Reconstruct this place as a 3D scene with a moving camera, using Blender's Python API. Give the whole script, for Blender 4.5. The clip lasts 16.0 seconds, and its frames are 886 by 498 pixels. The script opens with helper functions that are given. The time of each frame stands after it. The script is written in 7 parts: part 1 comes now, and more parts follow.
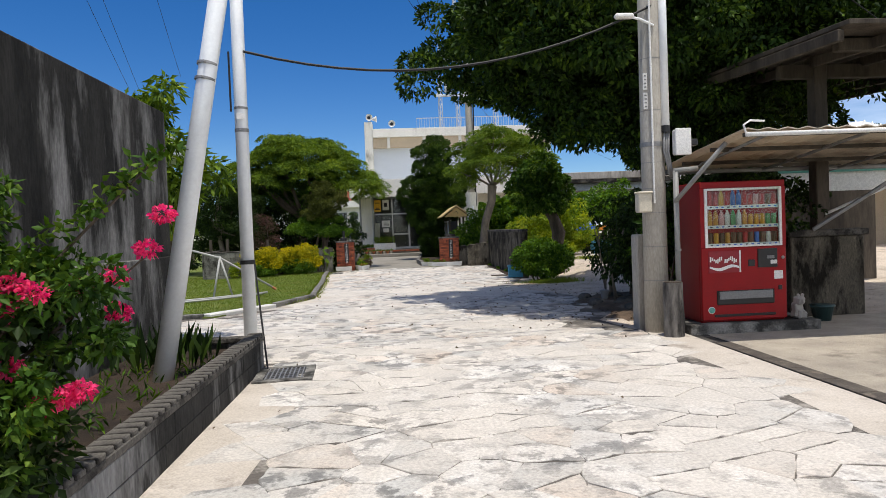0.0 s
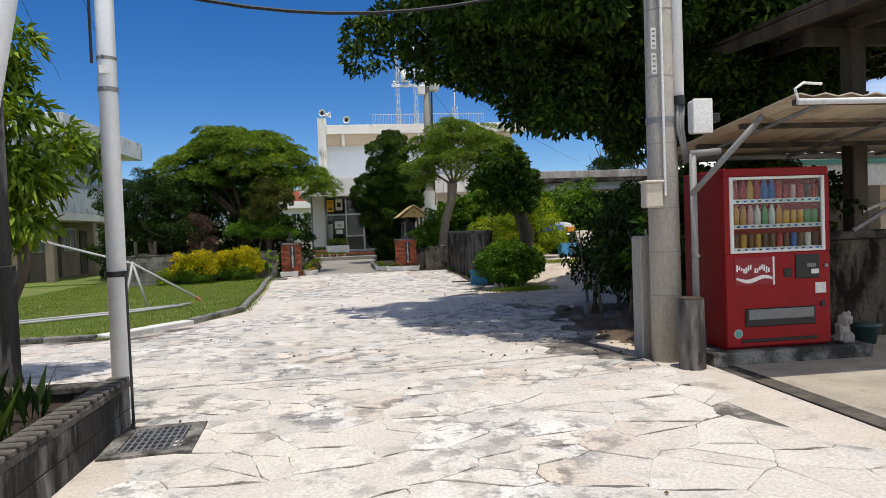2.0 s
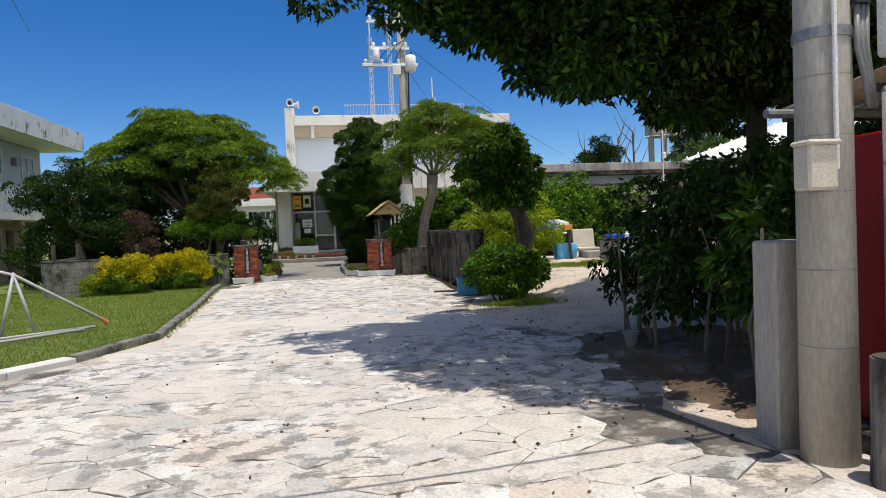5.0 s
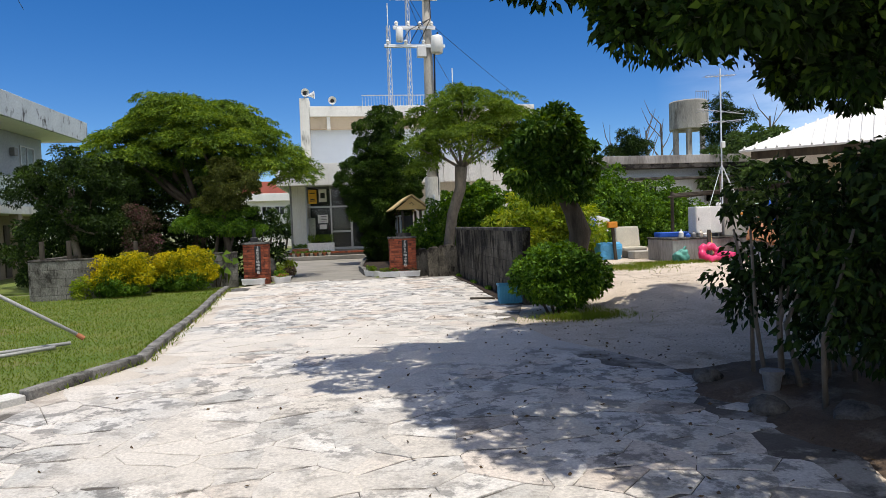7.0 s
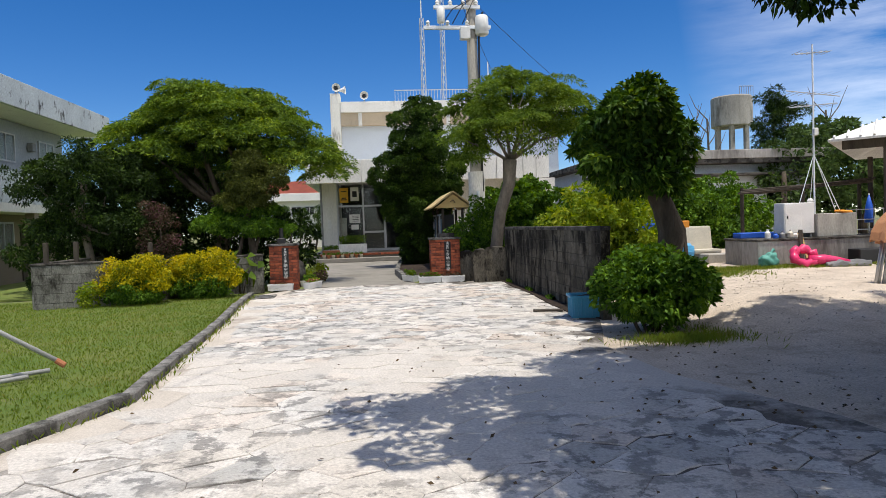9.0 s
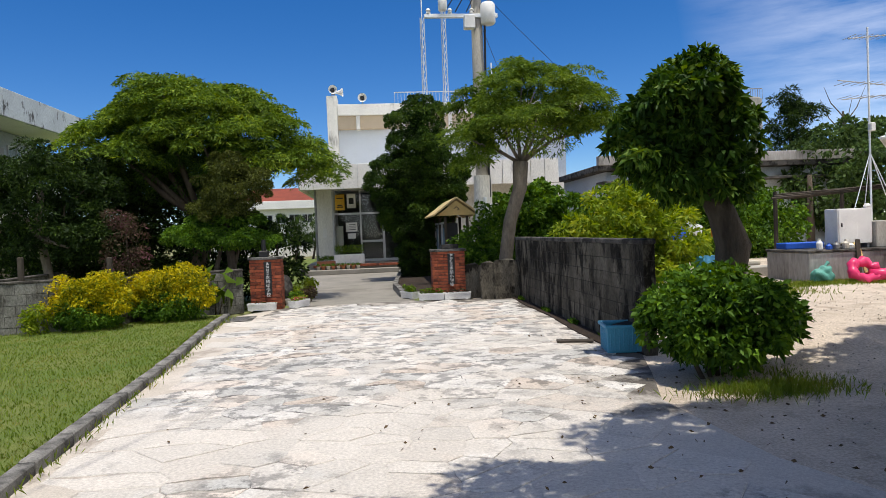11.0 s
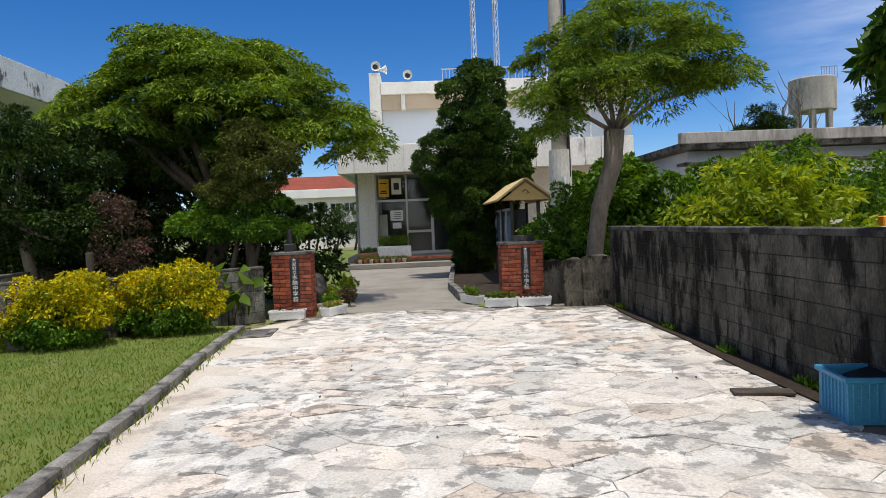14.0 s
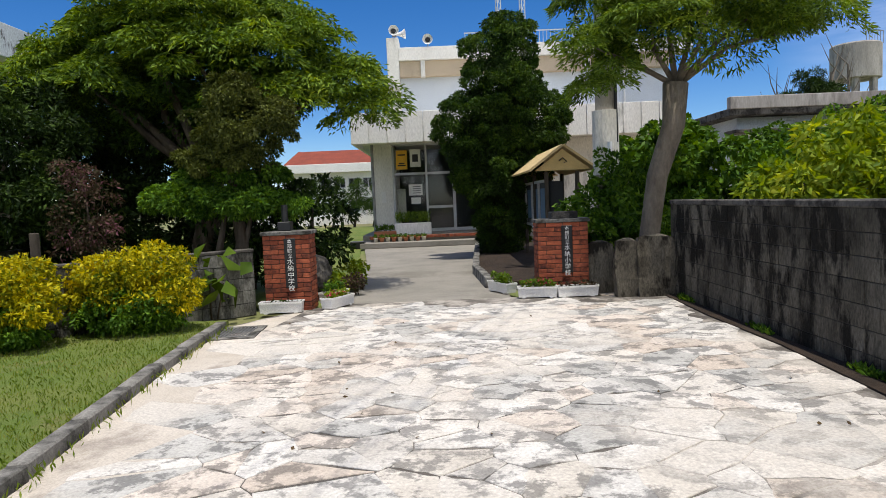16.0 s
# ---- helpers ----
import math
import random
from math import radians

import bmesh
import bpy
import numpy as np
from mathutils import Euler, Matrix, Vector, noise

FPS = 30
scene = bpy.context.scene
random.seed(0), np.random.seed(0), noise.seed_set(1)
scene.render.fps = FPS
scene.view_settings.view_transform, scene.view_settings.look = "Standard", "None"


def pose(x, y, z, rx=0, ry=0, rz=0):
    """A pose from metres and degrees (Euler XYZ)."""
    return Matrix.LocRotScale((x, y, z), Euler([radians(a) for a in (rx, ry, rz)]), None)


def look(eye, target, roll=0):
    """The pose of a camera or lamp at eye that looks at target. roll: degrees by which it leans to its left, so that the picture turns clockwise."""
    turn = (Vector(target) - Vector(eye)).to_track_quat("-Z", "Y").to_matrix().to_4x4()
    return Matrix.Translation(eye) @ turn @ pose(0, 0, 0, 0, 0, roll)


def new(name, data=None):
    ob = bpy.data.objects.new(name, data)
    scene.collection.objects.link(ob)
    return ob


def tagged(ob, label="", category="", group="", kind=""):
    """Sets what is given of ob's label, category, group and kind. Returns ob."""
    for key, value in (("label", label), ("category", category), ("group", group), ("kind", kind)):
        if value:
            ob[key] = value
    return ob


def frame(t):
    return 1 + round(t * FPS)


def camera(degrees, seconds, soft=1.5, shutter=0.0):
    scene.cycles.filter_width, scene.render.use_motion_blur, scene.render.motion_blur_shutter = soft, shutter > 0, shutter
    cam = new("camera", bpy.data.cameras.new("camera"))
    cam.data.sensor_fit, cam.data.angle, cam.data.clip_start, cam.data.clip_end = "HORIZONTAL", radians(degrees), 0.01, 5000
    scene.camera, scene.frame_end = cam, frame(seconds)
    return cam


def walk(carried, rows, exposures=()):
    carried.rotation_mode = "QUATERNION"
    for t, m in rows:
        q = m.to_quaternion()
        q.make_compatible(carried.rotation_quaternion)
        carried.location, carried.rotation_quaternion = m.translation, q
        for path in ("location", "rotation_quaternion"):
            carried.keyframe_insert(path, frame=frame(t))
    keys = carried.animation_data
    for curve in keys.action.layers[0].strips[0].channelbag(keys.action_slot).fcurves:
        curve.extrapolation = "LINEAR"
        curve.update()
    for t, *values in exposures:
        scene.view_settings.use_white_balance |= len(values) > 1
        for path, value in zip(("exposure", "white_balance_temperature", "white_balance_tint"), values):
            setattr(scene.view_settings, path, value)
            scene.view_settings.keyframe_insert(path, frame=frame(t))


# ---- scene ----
cam = camera(67.2, 16.0, soft=0.6)
PATH = [
    (0, (-0.068, 0.039, 1.509), (0.067, 2.033, 1.45), -2.2),
    (0.5, (-0.015, 0.617, 1.517), (0.142, 2.61, 1.454), -2.1),
    (1, (0.027, 1.169, 1.51), (0.204, 3.161, 1.45), -2.1),
    (1.5, (0.121, 1.679, 1.491), (0.345, 3.666, 1.432), -2.2),
    (2, (0.185, 2.208, 1.483), (0.443, 4.19, 1.425), -2.1),
    (2.5, (0.281, 2.722, 1.505), (0.565, 4.701, 1.448), -2.1),
    (3, (0.433, 3.256, 1.504), (0.743, 5.231, 1.449), -2.1),
    (3.5, (0.531, 3.798, 1.512), (0.861, 5.77, 1.453), -2.3),
    (6, (0.461, 6.408, 1.502), (0.779, 8.381, 1.432), -2.2),
    (6.5, (0.392, 6.926, 1.518), (0.695, 8.902, 1.445), -2.1),
    (7, (0.385, 7.483, 1.546), (0.671, 9.461, 1.469), -2.0),
    (7.5, (0.277, 7.996, 1.543), (0.542, 9.977, 1.463), -1.9),
    (8, (0.223, 8.547, 1.527), (0.464, 10.531, 1.445), -2.1),
    (8.5, (0.172, 9.066, 1.504), (0.393, 11.052, 1.423), -2.0),
    (9, (0.18, 9.58, 1.517), (0.382, 11.569, 1.446), -2.0),
    (11.5, (0.386, 12.111, 1.609), (0.581, 14.101, 1.558), -2.3),
    (12, (0.344, 12.688, 1.574), (0.532, 14.679, 1.521), -2.3),
    (12.5, (0.235, 13.282, 1.559), (0.403, 15.274, 1.5), -2.3),
    (13, (0.183, 13.833, 1.588), (0.316, 15.828, 1.524), -2.4),
    (13.5, (0.192, 14.442, 1.611), (0.287, 16.438, 1.541), -2.4),
    (14, (0.138, 14.976, 1.584), (0.207, 16.973, 1.508), -2.3),
    (14.5, (0.142, 15.499, 1.572), (0.189, 17.496, 1.482), -2.4),
    (15, (0.125, 16.013, 1.57), (0.154, 18.01, 1.466), -2.5),
    (15.5, (0.092, 16.541, 1.568), (0.105, 18.537, 1.449), -2.2),
    (16, (0.158, 17.032, 1.556), (0.16, 19.026, 1.41), -2.4),
]
walk(cam, [(t, look(eye, target, roll)) for t, eye, target, roll in PATH], [(0, 0.34, 6800, 10), (3.5, 0.38, 6800, 10), (9, 0.46, 6800, 10), (16, 0.46, 6800, 10)])

# ---- world, sun, exposure ----
SUN = Vector((0.06, -0.18, 1.0)).normalized()
world = bpy.data.worlds.new("sky")
scene.world = world
world.use_nodes = True
wn, wl = world.node_tree.nodes, world.node_tree.links
wn.clear()
sky = wn.new("ShaderNodeTexSky")
sky.sky_type = "NISHITA"
sky.sun_disc = False
sky.sun_elevation = math.asin(SUN.z)
sky.sun_rotation = math.atan2(SUN.x, SUN.y)
sky.altitude = 0
sky.air_density, sky.dust_density, sky.ozone_density = 0.75, 0.0, 4.0
grade = wn.new("ShaderNodeHueSaturation")
grade.inputs["Saturation"].default_value = 1.34
grade.inputs["Value"].default_value = 0.82
grade.inputs["Hue"].default_value = 0.508
cloud_at = wn.new("ShaderNodeTexCoord")
cloud_map = wn.new("ShaderNodeMapping")
cloud_map.inputs["Scale"].default_value = (1.2, 1.2, 7.0)
cloud_map.inputs["Rotation"].default_value = (0.0, 0.22, 0.0)
cloud = wn.new("ShaderNodeTexNoise")
cloud.inputs["Scale"].default_value = 2.3
cloud.inputs["Detail"].default_value = 7
cloud.inputs["Roughness"].default_value = 0.6
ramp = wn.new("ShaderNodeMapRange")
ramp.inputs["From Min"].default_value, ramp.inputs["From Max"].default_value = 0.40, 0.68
# Cloud is massed mostly behind the camera, unseen, added as neutral fill light
fill_side = wn.new("ShaderNodeMapRange")
fill_side.inputs["From Min"].default_value, fill_side.inputs["From Max"].default_value = 0.08, 0.95
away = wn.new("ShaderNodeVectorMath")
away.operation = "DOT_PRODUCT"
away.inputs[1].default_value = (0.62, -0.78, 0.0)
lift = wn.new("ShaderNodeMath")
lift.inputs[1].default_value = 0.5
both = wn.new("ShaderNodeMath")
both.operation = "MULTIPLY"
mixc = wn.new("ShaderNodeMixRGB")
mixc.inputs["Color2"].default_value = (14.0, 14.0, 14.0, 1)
back = wn.new("ShaderNodeBackground")
back.inputs["Strength"].default_value = 0.12
out = wn.new("ShaderNodeOutputWorld")
wl.new(sky.outputs[0], grade.inputs["Color"])
wl.new(cloud_at.outputs["Generated"], cloud_map.inputs["Vector"])
wl.new(cloud_map.outputs[0], cloud.inputs["Vector"])
wl.new(cloud.outputs["Fac"], ramp.inputs["Value"])
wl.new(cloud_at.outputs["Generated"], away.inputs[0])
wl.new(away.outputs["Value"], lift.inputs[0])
wl.new(lift.outputs[0], fill_side.inputs["Value"])
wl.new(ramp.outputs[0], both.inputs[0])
wl.new(fill_side.outputs[0], both.inputs[1])
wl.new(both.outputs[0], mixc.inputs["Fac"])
wl.new(grade.outputs[0], mixc.inputs["Color1"])
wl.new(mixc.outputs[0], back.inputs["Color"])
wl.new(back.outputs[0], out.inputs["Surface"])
sun = new("sun", bpy.data.lights.new("sun", "SUN"))
sun.data.energy, sun.data.angle, sun.data.color = 3.2, radians(0.55), (1.0, 0.965, 0.90)
sun.matrix_world = look(SUN * 60, (0, 0, 0))

# ---- materials ----
MATS = {}


def surface(name, a, b, scale=3.0, rough=0.85, bump=0.25, fine=45.0, stain=None, stain_scale=0.8, stain_from=0.52, stain_to=0.68,
            streak=1.0, metal=0.0, vary=0.0, island=0.0, spec=0.3, bump_size=0.01, shift=True, kinds=(), grit=0.2, wide=False, film=None, film_near=0.0):
    """Two-scale procedural surface: broad colour a to b, fine grain, optional stains of their own shape."""
    m = bpy.data.materials.new(name)
    m.use_nodes = True
    n, l = m.node_tree.nodes, m.node_tree.links
    p = n["Principled BSDF"]
    p.inputs["Roughness"].default_value, p.inputs["Metallic"].default_value = rough, metal
    p.inputs["Specular IOR Level"].default_value = spec
    tc, mp = n.new("ShaderNodeTexCoord"), n.new("ShaderNodeMapping")
    mp.inputs["Scale"].default_value = (1, 1, streak)
    if wide:        # one pattern runs across neighbouring pieces
        l.new(n.new("ShaderNodeNewGeometry").outputs["Position"], mp.inputs["Vector"])
    else:
        l.new(tc.outputs["Object"], mp.inputs["Vector"])
    if vary:
        info, sh = n.new("ShaderNodeObjectInfo"), n.new("ShaderNodeVectorMath")
        sh.operation = "SCALE"
        sh.inputs[0].default_value = (37, 53, 71)
        l.new(info.outputs["Random"], sh.inputs["Scale"])
        if shift:
            l.new(sh.outputs[0], mp.inputs["Location"])

    def noise_at(s, d=5.0, r=0.6):
        t = n.new("ShaderNodeTexNoise")
        t.inputs["Scale"].default_value, t.inputs["Detail"].default_value, t.inputs["Roughness"].default_value = s, d, r
        l.new(mp.outputs[0], t.inputs["Vector"])
        return t

    def mapped(sock, lo, hi, to0=0.0, to1=1.0):
        r = n.new("ShaderNodeMapRange")
        r.inputs["From Min"].default_value, r.inputs["From Max"].default_value = lo, hi
        r.inputs["To Min"].default_value, r.inputs["To Max"].default_value = to0, to1
        l.new(sock, r.inputs["Value"])
        return r.outputs[0]

    def mixed(fac, c1, c2, mode="MIX"):
        x = n.new("ShaderNodeMixRGB")
        x.blend_type = mode
        for sock, v in ((x.inputs[0], fac), (x.inputs[1], c1), (x.inputs[2], c2)):
            if isinstance(v, tuple):
                sock.default_value = (*v, 1)
            elif isinstance(v, float):
                sock.default_value = v
            else:
                l.new(v, sock)
        return x.outputs[0]

    broad, grain = noise_at(scale), noise_at(fine, 4.0, 0.7)
    col = mixed(mapped(broad.outputs["Fac"], 0.35, 0.65), a, b)
    tone = mapped(grain.outputs["Fac"], 0.3, 0.7, 1.0 - grit * 1.1, 1.0 + grit * 0.9)
    if stain:
        st = noise_at(stain_scale, 7.0, 0.68)
        col = mixed(mapped(st.outputs["Fac"], stain_from, stain_to), col, stain)
    if kinds:
        rp = n.new("ShaderNodeValToRGB")
        rp.color_ramp.interpolation = "CONSTANT"
        while len(rp.color_ramp.elements) < len(kinds):
            rp.color_ramp.elements.new(0.5)
        for i, c in enumerate(kinds):
            rp.color_ramp.elements[i].position, rp.color_ramp.elements[i].color = i / len(kinds), (*c, 1)
        gi = n.new("ShaderNodeNewGeometry") if island else None
        l.new(gi.outputs["Random Per Island"] if island else info.outputs["Random"], rp.inputs["Fac"])
        col = mixed(1.0, col, rp.outputs[0], "MULTIPLY")
    if film:        # blown sand lying over stones and joints alike
        fl = n.new("ShaderNodeTexNoise")
        fl.inputs["Scale"].default_value, fl.inputs["Detail"].default_value, fl.inputs["Roughness"].default_value = 0.55, 8.0, 0.66
        here = n.new("ShaderNodeNewGeometry").outputs["Position"]
        l.new(here, fl.inputs["Vector"])
        split, off, far_y, more = n.new("ShaderNodeSeparateXYZ"), n.new("ShaderNodeMath"), n.new("ShaderNodeMath"), n.new("ShaderNodeMath")
        l.new(here, split.inputs[0])
        off.operation, far_y.operation = "SUBTRACT", "ABSOLUTE"
        off.inputs[1].default_value = 16.0      # sand drifts over the drive from the yard's mouth
        l.new(split.outputs["Y"], off.inputs[0])
        l.new(off.outputs[0], far_y.inputs[0])
        l.new(mapped(far_y.outputs[0], 0.5, 2.6, 0.13, 0.0), more.inputs[0])
        street = n.new("ShaderNodeMath")
        l.new(mapped(split.outputs["Y"], 8.0, 14.5, film_near, 0.0), street.inputs[0])
        l.new(fl.outputs["Fac"], street.inputs[1])
        l.new(street.outputs[0], more.inputs[1])
        col = mixed(mapped(more.outputs[0], 0.49, 0.62, 0.02, 0.9), col, film)
    hsv = n.new("ShaderNodeHueSaturation")
    l.new(col, hsv.inputs["Color"])
    mul = n.new("ShaderNodeMath")
    mul.operation = "MULTIPLY"
    l.new(tone, mul.inputs[0])
    mul.inputs[1].default_value = 1.0
    if vary:
        l.new(mapped(info.outputs["Random"], 0, 1, 1 - vary, 1 + vary), mul.inputs[1])
    elif island:
        g = n.new("ShaderNodeNewGeometry")
        l.new(mapped(g.outputs["Random Per Island"], 0, 1, 1 - island, 1 + island), mul.inputs[1])
    l.new(mul.outputs[0], hsv.inputs["Value"])
    l.new(hsv.outputs[0], p.inputs["Base Color"])
    bp = n.new("ShaderNodeBump")
    bp.inputs["Strength"].default_value, bp.inputs["Distance"].default_value = bump, bump_size
    l.new(grain.outputs["Fac"], bp.inputs["Height"])
    l.new(bp.outputs[0], p.inputs["Normal"])
    MATS[name] = m
    return m


def foliage(name, dark, light, tip=None, through_light=0.35, rough=0.55):
    """Leaves: hue varies leaf by leaf and clump by clump, and light shines through."""
    m = bpy.data.materials.new(name)
    m.use_nodes = True
    n, l = m.node_tree.nodes, m.node_tree.links
    p, o = n["Principled BSDF"], n["Material Output"]
    p.inputs["Roughness"].default_value = rough
    p.inputs["Specular IOR Level"].default_value = 0.13
    g, tc, ns = n.new("ShaderNodeNewGeometry"), n.new("ShaderNodeTexCoord"), n.new("ShaderNodeTexNoise")
    ns.inputs["Scale"].default_value = 1.7
    l.new(tc.outputs["Object"], ns.inputs["Vector"])
    add = n.new("ShaderNodeMath")
    add.operation = "MULTIPLY_ADD"
    add.inputs[1].default_value, add.inputs[2].default_value = 1.1, -0.3
    l.new(ns.outputs["Fac"], add.inputs[0])
    ad2 = n.new("ShaderNodeMath")
    ad2.operation = "MULTIPLY_ADD"
    ad2.inputs[1].default_value = 0.65
    l.new(g.outputs["Random Per Island"], ad2.inputs[0])
    l.new(add.outputs[0], ad2.inputs[2])
    r = n.new("ShaderNodeValToRGB")
    r.color_ramp.elements[0].color, r.color_ramp.elements[1].color = (*dark, 1), (*light, 1)
    r.color_ramp.elements[0].position, r.color_ramp.elements[1].position = 0.15, 0.75
    if tip:
        e = r.color_ramp.elements.new(0.95)
        e.color = (*tip, 1)
    l.new(ad2.outputs[0], r.inputs["Fac"])
    l.new(r.outputs[0], p.inputs["Base Color"])
    tr, mx = n.new("ShaderNodeBsdfTranslucent"), n.new("ShaderNodeMixShader")
    hs = n.new("ShaderNodeHueSaturation")
    hs.inputs["Hue"].default_value, hs.inputs["Saturation"].default_value, hs.inputs["Value"].default_value = 0.48, 1.15, 1.5
    l.new(r.outputs[0], hs.inputs["Color"])
    l.new(hs.outputs[0], tr.inputs["Color"])
    mx.inputs["Fac"].default_value = through_light
    l.new(p.outputs[0], mx.inputs[1])
    l.new(tr.outputs[0], mx.inputs[2])
    l.new(mx.outputs[0], o.inputs["Surface"])
    MATS[name] = m
    return m


def plain(name, c, rough=0.5, metal=0.0, spec=0.4):
    return surface(name, c, tuple(v * 0.86 for v in c), scale=2.5, rough=rough, bump=0.06, fine=60.0, metal=metal, spec=spec)


TONES = ((1.0, 1.0, 1.0), (0.86, 0.87, 0.87), (0.93, 0.83, 0.75), (1.06, 1.05, 1.04), (0.76, 0.77, 0.77), (1.0, 0.96, 0.91), (1.08, 1.07, 1.06), (0.95, 0.93, 0.91), (1.03, 1.0, 0.97), (0.98, 0.9, 0.84))
STONE_LOOK = dict(scale=2.2, rough=0.92, bump=0.7, fine=38.0, stain=(0.25, 0.245, 0.235), stain_scale=4.2, stain_from=0.495, stain_to=0.56, kinds=TONES, grit=0.24, wide=True, film=(0.56, 0.52, 0.47), film_near=0.07)
STONE = surface("paving_stone", (0.63, 0.61, 0.58), (0.47, 0.45, 0.42), vary=0.06, shift=False, **STONE_LOOK)
STONE_FAR = surface("paving_stone_joined", (0.63, 0.61, 0.58), (0.47, 0.45, 0.42), island=0.06, **STONE_LOOK)
MORTAR = surface("paving_joint", (0.13, 0.115, 0.10), (0.07, 0.063, 0.056), 1.0, 0.95, 0.5, 60.0, (0.36, 0.33, 0.29), 1.7, 0.50, 0.60, wide=True, film=(0.56, 0.52, 0.47), film_near=-0.07)
SAND = surface("sandy_earth", (0.60, 0.51, 0.415), (0.47, 0.395, 0.315), 1.6, 0.95, 0.8, 40.0, (0.30, 0.245, 0.185), 1.3, 0.54, 0.68, bump_size=0.015, grit=0.3)
GRAVEL = surface("pale_gravel", (0.47, 0.415, 0.335), (0.33, 0.29, 0.235), 1.5, 0.95, 0.9, 70.0, (0.22, 0.19, 0.15), 1.4, 0.55, 0.7, bump_size=0.02)
DRIVE = surface("smooth_concrete", (0.27, 0.25, 0.22), (0.20, 0.19, 0.165), 1.0, 0.9, 0.35, 60.0, (0.17, 0.155, 0.13), 0.5, 0.54, 0.7)
EARTH = surface("dark_soil", (0.05, 0.034, 0.024), (0.025, 0.018, 0.013), 3.0, 0.95, 0.9, 40.0, bump_size=0.03)
TURF = surface("turf", (0.095, 0.15, 0.026), (0.155, 0.18, 0.045), 0.9, 0.95, 0.8, 80.0, (0.22, 0.18, 0.09), 0.7, 0.58, 0.72, bump_size=0.02)
FIELD = surface("far_ground", (0.13, 0.17, 0.05), (0.2, 0.18, 0.09), 0.2, 0.95, 0.5, 6.0)
BLACKWALL = surface("stained_concrete", (0.055, 0.053, 0.049), (0.017, 0.017, 0.016), 1.8, 0.95, 0.9, 35.0, (0.25, 0.245, 0.235), 1.0, 0.49, 0.61, streak=0.28, spec=0.1, grit=0.3, wide=True)
BLOCK = surface("grey_block", (0.15, 0.134, 0.105), (0.055, 0.049, 0.038), 2.3, 0.95, 0.9, 45.0, (0.017, 0.015, 0.012), 2.6, 0.475, 0.57, streak=0.4, vary=0.16, shift=False, spec=0.1, grit=0.4, wide=True)
PALEBLOCK = surface("weathered_pale_block", (0.24, 0.235, 0.21), (0.13, 0.125, 0.11), 2.3, 0.95, 0.9, 45.0, (0.035, 0.033, 0.028), 1.6, 0.49, 0.60, streak=0.5, vary=0.16, shift=False, spec=0.1, grit=0.4, wide=True)
BLOCKJOINT = surface("block_joint", (0.05, 0.046, 0.04), (0.02, 0.018, 0.015), 2.4, 0.95, 0.6, 45.0)
COPING = surface("weathered_coping", (0.13, 0.12, 0.105), (0.055, 0.05, 0.044), 3.0, 0.92, 0.8, 40.0, (0.020, 0.018, 0.016), 2.2, 0.48, 0.57, grit=0.35)
KERB = surface("kerb_concrete", (0.25, 0.24, 0.22), (0.13, 0.125, 0.115), 3.0, 0.92, 0.8, 40.0, (0.035, 0.034, 0.03), 2.6, 0.44, 0.58, grit=0.35)
BANK = surface("brown_bank_soil", (0.17, 0.12, 0.083), (0.09, 0.063, 0.043), 2.0, 0.95, 0.9, 40.0, (0.30, 0.25, 0.2), 1.5, 0.55, 0.7, bump_size=0.03)
TANKWALL = surface("weathered_tank", (0.40, 0.38, 0.35), (0.26, 0.245, 0.225), 0.5, 0.92, 0.3, 12.0, (0.10, 0.09, 0.08), 0.7, 0.5, 0.66, streak=0.25)
PALEKERB = surface("pale_kerb", (0.62, 0.61, 0.58), (0.5, 0.49, 0.46), 2.0, 0.9, 0.4, 50.0)
WHITEWALL = surface("white_painted_concrete", (0.80, 0.79, 0.76), (0.70, 0.69, 0.66), 0.7, 0.85, 0.2, 30.0, (0.27, 0.26, 0.24), 0.9, 0.60, 0.78, streak=0.35)
STAINWHITE = surface("mildewed_white_concrete", (0.74, 0.72, 0.67), (0.62, 0.60, 0.55), 0.9, 0.9, 0.3, 30.0, (0.16, 0.155, 0.14), 1.3, 0.58, 0.74, streak=0.3)
BLUEWALL = surface("pale_blue_render", (0.60, 0.64, 0.68), (0.55, 0.59, 0.63), 0.6, 0.85, 0.12, 25.0)
CREAM = surface("cream_render", (0.55, 0.44, 0.31), (0.48, 0.385, 0.275), 0.8, 0.85, 0.2, 30.0, (0.28, 0.22, 0.16), 0.9, 0.6, 0.75)
REDROOF = surface("red_roof", (0.24, 0.055, 0.03), (0.16, 0.04, 0.025), 1.0, 0.85, 0.3, 12.0)
BRICK = surface("red_brick", (0.36, 0.10, 0.045), (0.22, 0.055, 0.03), 5.0, 0.88, 0.6, 55.0, (0.08, 0.028, 0.02), 3.0, 0.5, 0.64, vary=0.3)
BRICKJOINT = surface("brick_joint", (0.10, 0.055, 0.04), (0.06, 0.035, 0.028), 6.0, 0.95, 0.5, 60.0)
BARK = surface("grey_bark", (0.11, 0.088, 0.066), (0.05, 0.038, 0.028), 5.0, 0.95, 1.0, 26.0, streak=0.25, bump_size=0.03)
PALEBARK = surface("pale_bark", (0.20, 0.17, 0.135), (0.12, 0.10, 0.078), 5.0, 0.95, 0.9, 26.0, (0.09, 0.075, 0.06), 3.0, 0.55, 0.7, streak=0.4, bump_size=0.02)
POLE = surface("spun_concrete", (0.40, 0.375, 0.33), (0.31, 0.29, 0.255), 2.0, 0.85, 0.25, 50.0, (0.17, 0.155, 0.13), 1.2, 0.57, 0.72, streak=0.25)
